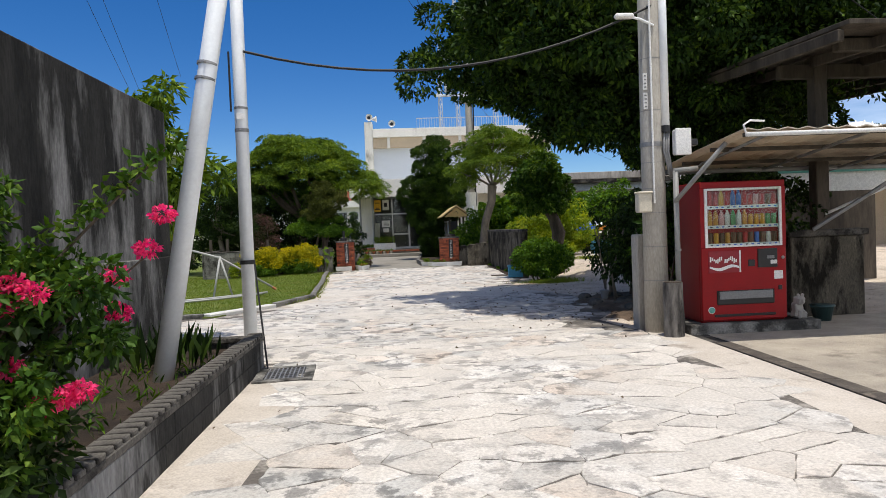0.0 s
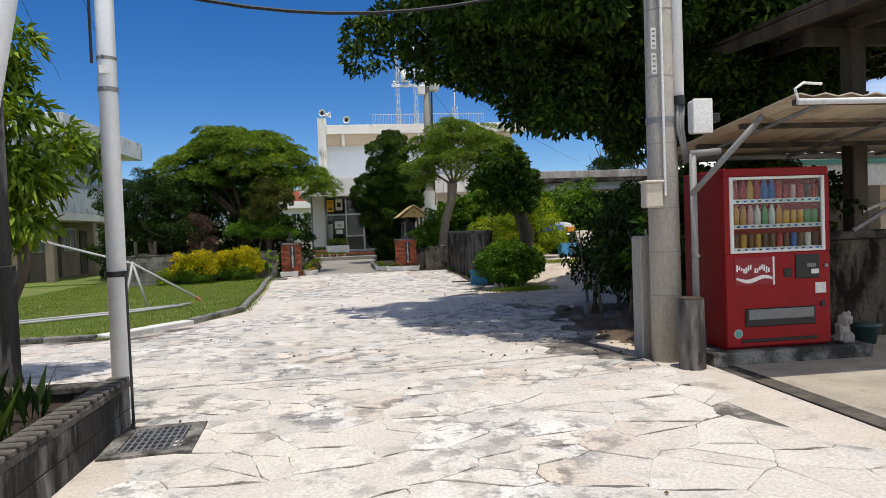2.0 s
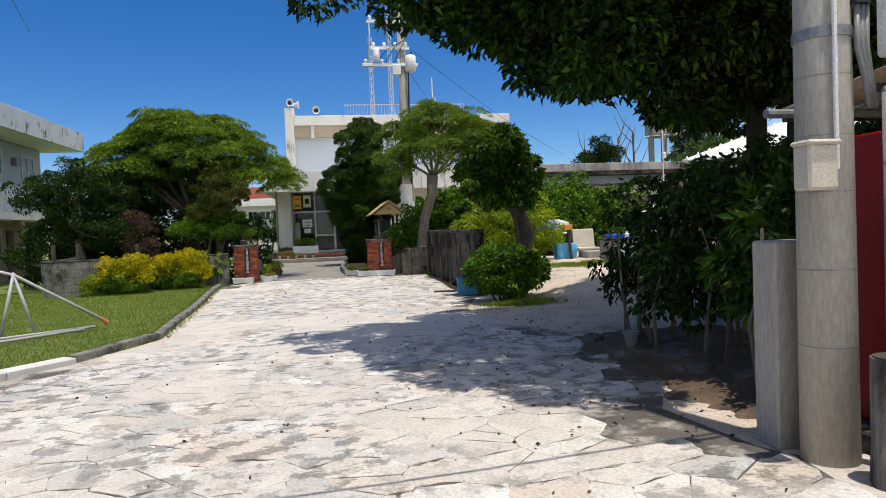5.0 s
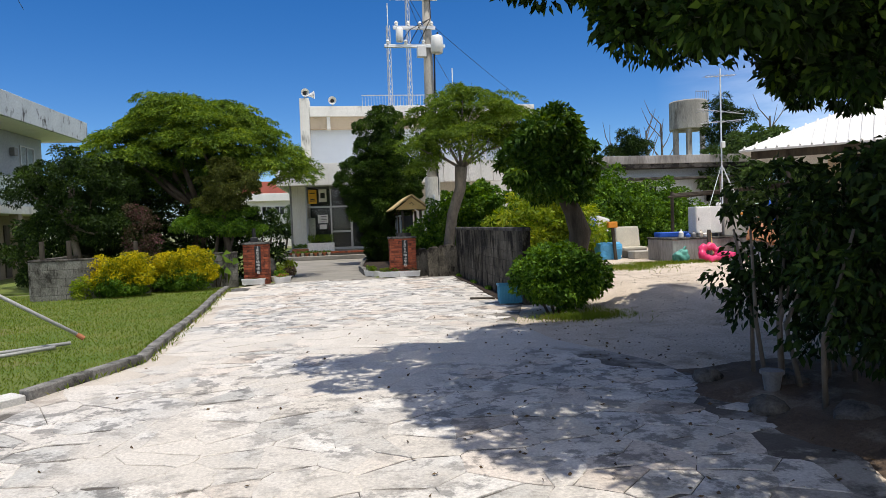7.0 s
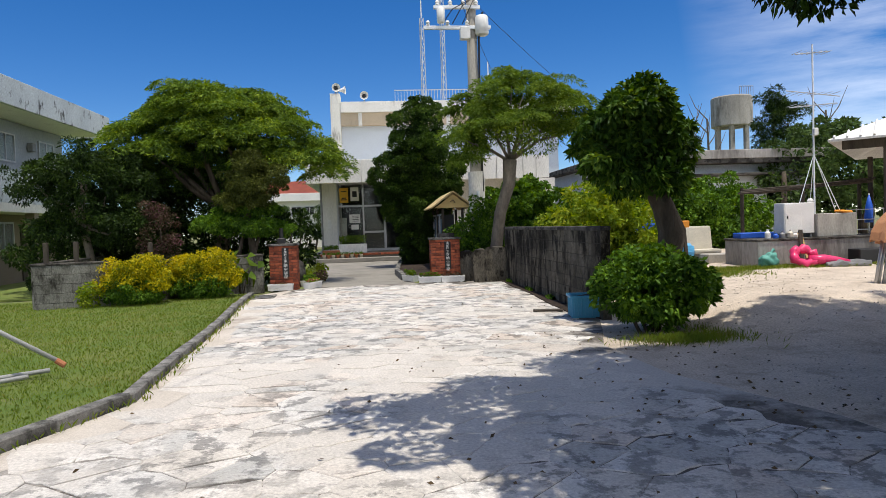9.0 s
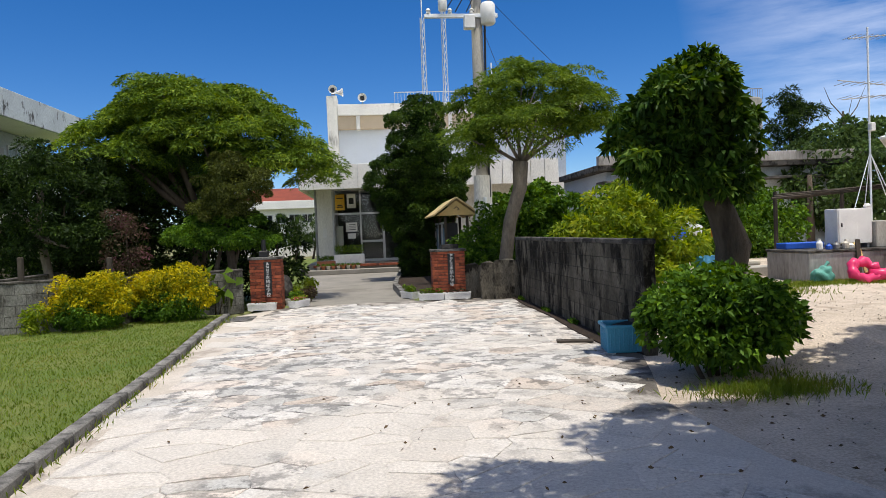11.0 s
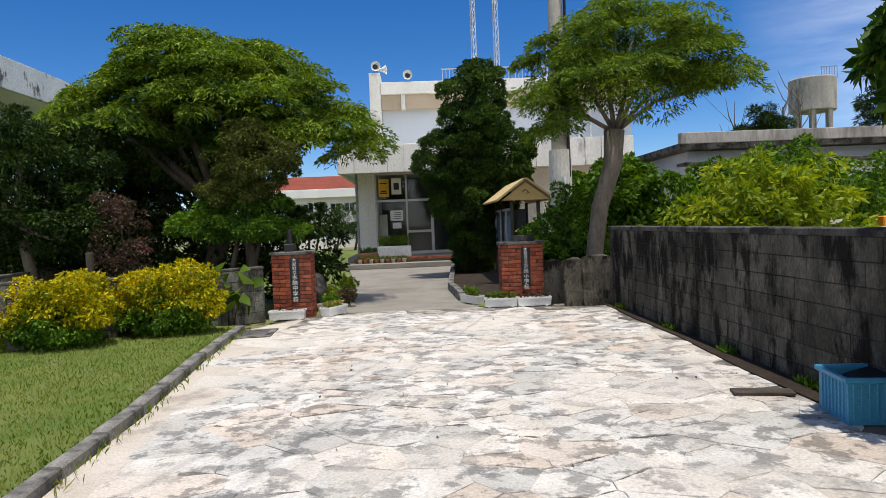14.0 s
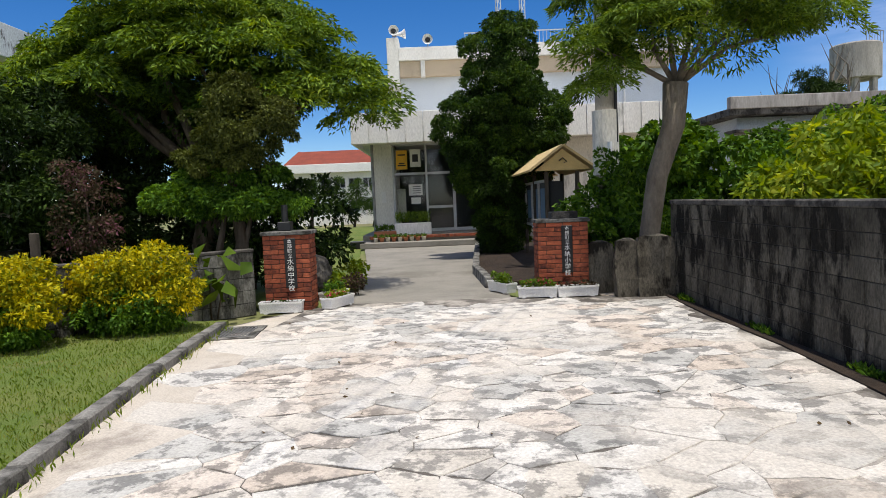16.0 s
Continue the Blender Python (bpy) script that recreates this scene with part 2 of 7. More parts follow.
GALV = surface("galvanised_steel", (0.80, 0.82, 0.83), (0.72, 0.74, 0.76), 3.0, 0.4, 0.05, 30.0, metal=0.1, spec=0.5, grit=0.05)
STEEL = surface("dull_steel", (0.30, 0.30, 0.30), (0.20, 0.20, 0.20), 5.0, 0.5, 0.1, 40.0, (0.16, 0.08, 0.04), 3.0, 0.6, 0.72, metal=0.5)
TIMBER = surface("weathered_timber", (0.085, 0.07, 0.055), (0.04, 0.033, 0.026), 4.0, 0.9, 0.6, 30.0, streak=0.2)
LOG = surface("charred_log", (0.21, 0.195, 0.175), (0.035, 0.032, 0.03), 9.0, 0.95, 1.0, 22.0, (0.03, 0.028, 0.026), 6.0, 0.5, 0.6, streak=0.22, bump_size=0.03)
RED = plain("red_enamel", (0.27, 0.003, 0.006), 0.42, spec=0.25)
DARKRED = plain("dark_red_print", (0.26, 0.01, 0.02), 0.35)
WHITE = plain("white_plastic", (0.78, 0.77, 0.74), 0.4)
OFFWHITE = plain("aged_plastic", (0.58, 0.53, 0.43), 0.5)
BLACK = plain("black_plastic", (0.015, 0.015, 0.016), 0.4)
GREYP = plain("grey_plastic", (0.20, 0.20, 0.20), 0.45)
BLUEP = plain("blue_plastic", (0.05, 0.27, 0.42), 0.45)
DEEPBLUE = plain("blue_tarpaulin", (0.015, 0.10, 0.50), 0.45)
PINK = plain("pink_vinyl", (0.78, 0.04, 0.16), 0.35)
TEAL = plain("green_netting", (0.10, 0.33, 0.27), 0.6)
ORANGE = plain("orange_canvas", (0.62, 0.30, 0.15), 0.7)
BRIGHTORANGE = plain("orange_cloth", (0.75, 0.28, 0.03), 0.7)
YELLOWP = plain("yellow_board", (0.72, 0.50, 0.20), 0.7)
THATCH = surface("straw_coloured_roof_board", (0.62, 0.47, 0.24), (0.50, 0.38, 0.19), 4.0, 0.85, 0.4, 40.0, streak=3.0)
PAPER = plain("paper", (0.72, 0.71, 0.68), 0.8)
POSTERY = plain("yellow_poster", (0.72, 0.40, 0.04), 0.7)
TERRA = plain("terracotta", (0.40, 0.15, 0.07), 0.8)
TIN = surface("weathered_sheet", (0.62, 0.55, 0.45), (0.50, 0.44, 0.35), 1.5, 0.7, 0.2, 30.0, (0.16, 0.11, 0.07), 1.4, 0.56, 0.7)
# Darker copies of BLUEWALL and CREAM, with eave and balcony shade in the colour
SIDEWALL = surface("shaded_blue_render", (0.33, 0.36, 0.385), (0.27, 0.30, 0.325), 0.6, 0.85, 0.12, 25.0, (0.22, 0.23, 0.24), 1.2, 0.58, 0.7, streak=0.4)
SIDECREAM = surface("shaded_cream_render", (0.23, 0.19, 0.14), (0.18, 0.15, 0.11), 0.8, 0.85, 0.2, 30.0, (0.16, 0.13, 0.10), 0.9, 0.56, 0.7)
PIPEGREY = plain("weathered_pipe", (0.40, 0.40, 0.39), 0.5)
DRAINIRON = surface("rusty_drain_iron", (0.10, 0.085, 0.07), (0.06, 0.05, 0.042), 3.0, 0.75, 0.5, 30.0, (0.17, 0.14, 0.11), 4.0, 0.54, 0.66)
GREYPAINT = plain("grey_paint", (0.26, 0.26, 0.25), 0.55)
MILDEW = surface("mildewed_blue_paint", (0.58, 0.62, 0.63), (0.47, 0.51, 0.53), 0.9, 0.9, 0.3, 30.0, (0.10, 0.10, 0.10), 3.2, 0.56, 0.64, streak=0.5, grit=0.3)
WHITETIN = surface("white_roof_sheet", (0.74, 0.73, 0.70), (0.64, 0.63, 0.60), 1.0, 0.6, 0.1, 30.0)
# Near-black colour stands in for the unlit inside of rooms and cases behind glass
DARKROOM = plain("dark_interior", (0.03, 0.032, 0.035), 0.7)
ALU = plain("silver_aluminium", (0.50, 0.51, 0.52), 0.4, 0.5)
CABLE = plain("black_cable", (0.012, 0.012, 0.014), 0.6)

LEAF_BANYAN = foliage("banyan_leaf", (0.006, 0.017, 0.004), (0.032, 0.070, 0.010), (0.10, 0.17, 0.02), 0.14)
LEAF_TREE = foliage("feathery_leaf", (0.022, 0.052, 0.007), (0.130, 0.215, 0.022), (0.26, 0.35, 0.04), 0.28)
LEAF_LIGHT = foliage("pale_feathery_leaf", (0.032, 0.068, 0.008), (0.125, 0.205, 0.026), (0.20, 0.28, 0.05), 0.34)
LEAF_ROUND = foliage("broad_leaf", (0.014, 0.045, 0.006), (0.085, 0.18, 0.018), (0.17, 0.30, 0.03), 0.26)
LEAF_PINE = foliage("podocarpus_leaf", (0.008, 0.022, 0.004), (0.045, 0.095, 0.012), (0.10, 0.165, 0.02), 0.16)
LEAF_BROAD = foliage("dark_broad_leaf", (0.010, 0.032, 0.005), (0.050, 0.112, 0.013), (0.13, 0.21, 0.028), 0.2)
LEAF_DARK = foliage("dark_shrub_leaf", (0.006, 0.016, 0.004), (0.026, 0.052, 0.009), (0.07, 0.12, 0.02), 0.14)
LEAF_YELLOW = foliage("golden_leaf", (0.07, 0.12, 0.008), (0.52, 0.45, 0.010), (0.72, 0.58, 0.02), 0.3)
LEAF_LIME = foliage("lime_leaf", (0.08, 0.15, 0.015), (0.23, 0.31, 0.03), (0.36, 0.40, 0.05), 0.4)
LEAF_RUST = foliage("bronze_leaf", (0.022, 0.028, 0.010), (0.085, 0.058, 0.034), (0.17, 0.07, 0.09), 0.2)
LEAF_FAR = foliage("far_leaf", (0.03, 0.055, 0.018), (0.08, 0.135, 0.035), None, 0.25)
LEAF_OLIVE = foliage("olive_leaf", (0.022, 0.032, 0.006), (0.075, 0.092, 0.018), (0.13, 0.15, 0.03), 0.18)
GRASSBLADE = foliage("grass_blade", (0.085, 0.14, 0.015), (0.165, 0.23, 0.035), (0.24, 0.23, 0.06), 0.35)
BLOOM = foliage("pink_bloom", (0.55, 0.02, 0.10), (0.85, 0.07, 0.20), (0.9, 0.2, 0.3), 0.3)
DRYLEAF = foliage("fallen_leaf", (0.05, 0.035, 0.02), (0.12, 0.08, 0.04), None, 0.1)


def glass(name, tint=(0.9, 0.95, 0.95), rough=0.02):
    m = bpy.data.materials.new(name)
    m.use_nodes = True
    p = m.node_tree.nodes["Principled BSDF"]
    p.inputs["Base Color"].default_value = (*tint, 1)
    p.inputs["Transmission Weight"].default_value = 1.0
    p.inputs["Roughness"].default_value = rough
    p.inputs["IOR"].default_value = 1.3
    return m


GLASS = glass("clear_glass")
# the awning's resin sheet lets some of the sun through
tin_n, tin_l = TIN.node_tree.nodes, TIN.node_tree.links
tin_t, tin_m = tin_n.new("ShaderNodeBsdfTranslucent"), tin_n.new("ShaderNodeMixShader")
tin_t.inputs["Color"].default_value = (0.55, 0.42, 0.27, 1)
tin_m.inputs["Fac"].default_value = 0.22
tin_l.new(tin_n["Principled BSDF"].outputs[0], tin_m.inputs[1])
tin_l.new(tin_t.outputs[0], tin_m.inputs[2])
tin_l.new(tin_m.outputs[0], tin_n["Material Output"].inputs["Surface"])
DISPLAY = plain("lit_display_panel", (0.78, 0.77, 0.74), 0.5)
DISPLAY.node_tree.nodes["Principled BSDF"].inputs["Emission Color"].default_value = (1.0, 0.97, 0.9, 1)
DISPLAY.node_tree.nodes["Principled BSDF"].inputs["Emission Strength"].default_value = 0.12


# ---- building helpers ----
def thing(name, label, category, at=(0, 0, 0), turn=0.0, group="", kind=""):
    """A top-level thing: an empty at its base."""
    ob = new(name)
    ob.empty_display_size = 0.1
    ob.matrix_basis = pose(*at, 0, 0, turn)
    return tagged(ob, label, category, group, kind)


def part(name, bm, material, parent=None, label="", smooth=False):
    """Links a bmesh as one mesh object under a thing or a part."""
    me = bpy.data.meshes.new(name)
    bmesh.ops.recalc_face_normals(bm, faces=bm.faces)
    bm.to_mesh(me)
    bm.free()
    me.materials.append(material)
    if smooth:
        for f in me.polygons:
            f.use_smooth = True
    ob = new(name, me)
    ob.parent = parent
    if label:
        ob["label"] = label
    return ob


def box(size, at=(0, 0, 0), bevel=0.0, turn=(0, 0, 0), bm=None, segs=1):
    """A box; at is the middle of its base."""
    b = bm or bmesh.new()
    made = bmesh.ops.create_cube(b, size=1.0)["verts"]
    bmesh.ops.scale(b, vec=size, verts=made)
    if bevel:
        edges = list({e for v in made for e in v.link_edges})
        made = list({v for f in bmesh.ops.bevel(b, geom=edges, offset=bevel, segments=segs, affect="EDGES", profile=0.6)["faces"] for v in f.verts} | {v for v in made if v.is_valid})
    bmesh.ops.translate(b, vec=(0, 0, size[2] / 2), verts=made)
    bmesh.ops.transform(b, matrix=pose(*at, *turn), verts=made)
    return b


def tube(points, radii, segs=10, bm=None, rough=0.0, cap=True, seed=0):
    """A tapered tube through the points."""
    b = bm or bmesh.new()
    rnd = random.Random(seed)
    pts = [Vector(p) for p in points]
    rad = list(radii) if isinstance(radii, (list, tuple)) else [radii] * len(pts)
    rings, side_v = [], None
    for i, p in enumerate(pts):
        d = (pts[min(i + 1, len(pts) - 1)] - pts[max(i - 1, 0)]).normalized()
        if side_v is None:
            side_v = d.orthogonal().normalized()
        side_v = (side_v - d * side_v.dot(d)).normalized()
        up = d.cross(side_v)
        ring = []
        for k in range(segs):
            a = 2 * math.pi * k / segs
            r = rad[i] * (1 + rough * (rnd.random() - 0.5) * 2)
            ring.append(b.verts.new(p + side_v * (math.cos(a) * r) + up * (math.sin(a) * r)))
        rings.append(ring)
    for r0, r1 in zip(rings, rings[1:]):
        for k in range(segs):
            b.faces.new((r0[k], r0[(k + 1) % segs], r1[(k + 1) % segs], r1[k]))
    if cap:
        b.faces.new(rings[0][::-1])
        b.faces.new(rings[-1])
    return b


def lathe(profile, segs=20, at=(0, 0, 0), bm=None):
    """Turns (radius, height) pairs round the z axis."""
    return tube([(at[0], at[1], at[2] + z + 1e-5 * i) for i, (r, z) in enumerate(profile)], [max(r, 0.0005) for r, z in profile], segs, bm)


def sheet(outline, z, thick=0.0, bm=None):
    """A flat polygon, with thickness below it."""
    b = bm or bmesh.new()
    top = [b.verts.new((x, y, z)) for x, y in outline]
    b.faces.new(top)
    if thick:
        low = [b.verts.new((x, y, z - thick)) for x, y in outline]
        b.faces.new(low[::-1])
        for i in range(len(top)):
            j = (i + 1) % len(top)
            b.faces.new((top[i], low[i], low[j], top[j]))
    return b


def quick_mesh(name, verts, faces_flat, per, material, parent=None, label=""):
    """One mesh from arrays; per: corners of each face."""
    me = bpy.data.meshes.new(name)
    nf = len(faces_flat) // per
    me.vertices.add(len(verts))
    me.vertices.foreach_set("co", np.asarray(verts, dtype=np.float32).ravel())
    me.loops.add(len(faces_flat))
    me.loops.foreach_set("vertex_index", np.asarray(faces_flat, dtype=np.int32))
    me.polygons.add(nf)
    me.polygons.foreach_set("loop_start", np.arange(nf, dtype=np.int32) * per)
    me.polygons.foreach_set("loop_total", np.full(nf, per, dtype=np.int32))
    me.update(calc_edges=True)
    me.validate()
    me.materials.append(material)
    ob = new(name, me)
    ob.parent = parent
    if label:
        ob["label"] = label
    return ob


def leaves_at(name, pos, way, length, width, material, parent, rng, label="", fold=0.25):
    """Each leaf is a small folded blade of six corners on a stalk direction."""
    n = len(pos)
    way = way / (np.linalg.norm(way, axis=1, keepdims=True) + 1e-9)
    ref = rng.normal(size=(n, 3))
    side_v = np.cross(way, ref)
    side_v /= np.linalg.norm(side_v, axis=1, keepdims=True) + 1e-9
    nrm = np.cross(side_v, way)
    ln = (length * rng.uniform(0.65, 1.3, n))[:, None]
    wd = (width * rng.uniform(0.7, 1.25, n))[:, None]
    base, tip = pos, pos + way * ln - np.array([0, 0, 1.0]) * ln * 0.12
    mid = pos + way * ln * 0.45
    left = mid + side_v * wd * 0.5 + nrm * wd * fold
    right = mid - side_v * wd * 0.5 + nrm * wd * fold
    verts = np.stack([base, left, tip, right], 1).reshape(-1, 3)
    i = np.arange(n)[:, None] * 4
    faces = np.concatenate([i, i + 1, i + 2, i, i + 2, i + 3], 1).ravel()
    return quick_mesh(name, verts, faces, 3, material, parent, label)


def leaf_cloud(blobs, count, clump, rng, shell=0.6, per_clump=28, out_pull=0.7, droop=0.25):
    """Leaf places and directions: tufts over the skin of blobs (x, y, z, rx, ry, rz), each tuft a small leafy cushion, and a thin fill inside."""
    areas = np.array([(b[3] * b[4] + b[4] * b[5] + b[3] * b[5]) for b in blobs])
    shares = areas / areas.sum() * count
    P, W = [], []
    up = np.array([0, 0, 1.0])
    for b, share in zip(blobs, shares):
        axes, mid = np.array(b[3:6]), np.array(b[:3])
        mean = axes.mean()
        k = max(5, int(share / (per_clump * 6)))
        d = rng.normal(size=(k, 3))
        d /= np.linalg.norm(d, axis=1, keepdims=True)
        r = shell + (1.02 - shell) * rng.random(k) ** 0.45
        c = mid + d * r[:, None] * axes
        size = np.clip(mean * 1.25 / math.sqrt(k), clump * 0.9, mean * 0.5) * rng.uniform(0.65, 1.35, k)
        m = max(6, int(share * 0.86 / k))
        cc, ss, dd = np.repeat(c, m, 0), np.repeat(size, m)[:, None], np.repeat(d, m, 0)
        e = rng.normal(size=cc.shape) + dd * 0.45 + up * 0.35
        e /= np.linalg.norm(e, axis=1, keepdims=True)
        rr = (0.72 + 0.38 * rng.random(len(cc)))[:, None]
        P.append(cc + e * rr * ss * np.array([1.15, 1.15, 0.75]))
        W.append(e * out_pull + rng.normal(size=cc.shape) * 0.5 - up * droop)
        q = int(share * 0.14)
        f = rng.normal(size=(q, 3))
        f /= np.linalg.norm(f, axis=1, keepdims=True)
        P.append(mid + f * (rng.random(q) ** 0.5)[:, None] * axes * 0.85)
        W.append(rng.normal(size=(q, 3)))
    return np.concatenate(P), np.concatenate(W)


def plant(name, label, category, at, blobs, count, leaf, clump, material, seed, stems=(), bark=None, shell=0.6, per_clump=28, droop=0.25, group="", part_name="crown", out_pull=0.7, under=None, tiers=None):
    """A tree or shrub: stems are (name, points, radii) in local metres."""
    rng = np.random.default_rng(seed)
    t = thing(name, label, category, at, 0, group)
    for i, (sn, pts, rad) in enumerate(stems):
        part(sn, tube(pts, rad, 10, rough=0.10, seed=seed + i), bark or BARK, t, smooth=True)
    P, W = tiered(blobs, count, rng, tiers) if tiers else leaf_cloud(blobs, count, clump, rng, shell, per_clump, out_pull, droop)
    keep = P[:, 2] > 0.02
    leaves_at(part_name, P[keep], W[keep], leaf[0], leaf[1], material, t, rng)
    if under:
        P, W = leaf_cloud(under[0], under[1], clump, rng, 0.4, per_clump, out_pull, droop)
        leaves_at("lower_leaves", P, W, leaf[0], leaf[1], under[2], t, rng, "lower leaves in a second leaf tone")
    return t


def tiered(blobs, count, rng, size=(0.28, 0.55)):
    """Leaf places and directions for a layered crown: flat drooping sprays over the upper skin of each blob."""
    areas = np.array([(b[3] * b[4] + b[4] * b[5] + b[3] * b[5]) for b in blobs])
    shares = areas / areas.sum() * count
    P, W = [], []
    for b, share in zip(blobs, shares):
        axes, mid = np.array(b[3:6]), np.array(b[:3])
        k = max(6, int(share / 260))
        d = rng.normal(size=(k, 3))
        d[:, 2] = np.abs(d[:, 2]) * 1.1 - 0.35
        d /= np.linalg.norm(d, axis=1, keepdims=True)
        c = mid + d * (0.60 + 0.55 * rng.random(k)[:, None]) * axes
        m = max(8, int(share / k))
        rad = np.repeat(rng.uniform(*size, k), m)
        cc, dd = np.repeat(c, m, 0), np.repeat(d, m, 0)
        a, f = rng.uniform(0, math.tau, len(cc)), np.sqrt(rng.random(len(cc)))
        out = np.stack([np.cos(a), np.sin(a), np.zeros(len(cc))], 1)
        tilt = (out * dd).sum(1) * -0.45          # each spray leans outwards
        z = tilt * f * rad - 0.30 * rad * f * f + rng.normal(size=len(cc)) * 0.03
        P.append(cc + out * (f * rad)[:, None] + np.stack([np.zeros_like(z), np.zeros_like(z), z], 1))
        W.append(out + rng.normal(size=cc.shape) * 0.45 + np.array([0, 0, -0.35]))
    return np.concatenate(P), np.concatenate(W)


def limbs(fork, blobs, r0, seed, sag=0.25, name="limb"):
    """A limb from the fork towards the middle of each blob."""
    rnd = random.Random(seed)
    made = []
    for b in blobs:
        a, c = Vector(fork), Vector(b[:3])
        mid1 = a.lerp(c, 0.35) + Vector((rnd.uniform(-1, 1), rnd.uniform(-1, 1), rnd.uniform(0.2, 1.0))) * sag
        mid2 = a.lerp(c, 0.7) + Vector((rnd.uniform(-1, 1), rnd.uniform(-1, 1), rnd.uniform(-0.3, 0.6))) * sag
        made.append((name, [a, mid1, mid2, c], [r0, r0 * 0.72, r0 * 0.5, r0 * 0.2]))
    return made


# ---- ground ----
def ground_piece(name, outline, z, material, label, thick=0.0):
    return tagged(part(name, sheet(outline, z, thick), material), label, "ground", kind="structure")


ground_piece("ground", [(-600, -600), (600, -600), (600, 600), (-600, 600)], -0.06, FIELD, "grassy ground reaching to the horizon")
DRIVE_EDGE = [(-1.65, -12), (3.72, -12), (3.72, 8.5), (3.2, 9.3), (3.05, 10.3), (3.5, 11.1), (3.75, 12.6), (3.6, 14.2), (3.0, 15.8), (2.9, 17.4), (3.3, 18.6), (3.6, 19.6),
              (3.6, 26.9), (2.4, 27.2), (1.2, 27.4), (-1.3, 27.4), (-2.0, 27.0), (-2.75, 25.8), (-2.75, 24.0), (-2.5, 21.0), (-2.35, 18.0), (-2.15, 15.9), (-2.75, 14.3), (-3.7, 12.95), (-9, 13.0), (-9, 7.9), (-1.65, 7.9)]
ground_piece("pavement", DRIVE_EDGE, -0.0075, MORTAR, "pale mortar bed under the crazy paving")
ground_piece("road", [(-1.3, 27.4), (1.2, 27.4), (1.25, 28.5), (0.95, 31.0), (1.15, 36.0), (1.3, 40.6), (-2.6, 40.6), (-1.9, 35.0), (-1.5, 30.0)], -0.008, DRIVE, "smooth grey concrete drive to the entrance")


def rise(v):
    v = min(1.0, max(0.0, v))
    return v * v * (3 - 2 * v)


def yard_height(x, y):
    """The yard climbs a step's height above the drive."""
    return -0.022 + 0.325 * rise((x - 3.95) / 1.7) * rise((y - 16.2) / 2.8)


yard = bmesh.new()
yx = [2.6, 3.2, 3.7] + [3.95 + 0.17 * k for k in range(50)] + [12.8, 14, 16, 20, 26, 40]
yy = [8.0, 9.2] + [9.6 + 0.2 * k for k in range(78)] + [26, 28, 32, 38, 44]
grid = [[yard.verts.new((x, y, yard_height(x, y) + (0.035 * noise.noise(Vector((x * 1.3, y * 1.3, 0))) + 0.02 * noise.noise(Vector((x * 4, y * 4, 3)))) * rise((x - 4.1) / 1.5) * rise((y - 9.7) / 2))) for y in yy] for x in yx]
for c0, c1 in zip(grid, grid[1:]):
    for k in range(len(yy) - 1):
        yard.faces.new((c0[k], c1[k], c1[k + 1], c0[k + 1]))
tagged(part("ground_yard", yard, SAND, smooth=True), "pale sandy earth of the yard, rising from the drive", "ground", kind="structure")
DRIFT = surface("drifted_sand", (0.54, 0.49, 0.43), (0.45, 0.40, 0.34), 1.3, 0.95, 0.5, 60.0, (0.34, 0.30, 0.26), 1.6, 0.54, 0.64)
ground_piece("ground_drift", [(-1.65, -12), (-1.10, -12), (-0.95, 0), (-1.14, 3), (-1.0, 5.5), (-1.16, 7.9), (-1.65, 7.9)], -0.004, DRIFT, "pale sand drifted along the planter's foot")
ground_piece("ground_drift", [(3.10, -12), (3.72, -12), (3.72, 9.0), (3.30, 9.0), (3.10, 7.6), (3.22, 6.0), (3.05, 3.5), (3.16, 1.0)], -0.004, DRIFT, "pale sand drifted along the drain channel")
ground_piece("ground_drift", [(-2.12, 15.9), (-2.68, 14.3), (-2.45, 14.0), (-1.9, 14.9), (-1.55, 16.5), (-1.42, 18.5), (-1.62, 20.2), (-1.58, 22.0), (-1.95, 23.6), (-2.1, 25.6), (-1.9, 26.9), (-2.7, 25.8), (-2.64, 23.4), (-2.40, 20.9), (-2.22, 17.9)], -0.004, DRIFT, "pale sand drifted along the lawn's kerb")
ground_piece("ground_apron", [(3.95, -12), (14, -12), (14, 9.6), (3.95, 9.6)], -0.004, GRAVEL, "pale gravel and sand beside the drive")
ground_piece("lawn", [(-2.2, 15.9), (-2.4, 18), (-2.55, 21), (-2.82, 24), (-2.85, 26.2), (-30, 27.5), (-30, 12.9), (-3.6, 12.9), (-2.8, 14.3)], 0.02, TURF, "short green lawn behind the kerb", 0.07)
ground_piece("lawn_school", [(-30, 27.6), (-2.2, 27.6), (-1.7, 30), (-2.1, 35), (-2.7, 40.4), (-2.9, 60), (-30, 72)], 0.0, TURF, "open green lawn before the school buildings", 0.05)
ground_piece("ground_soil", [(-12, -12), (-1.8, -12), (-1.8, 8.0), (-3.0, 8.0), (-3.0, 12.9), (-12, 12.9)], -0.03, EARTH, "dark soil beside the wall")


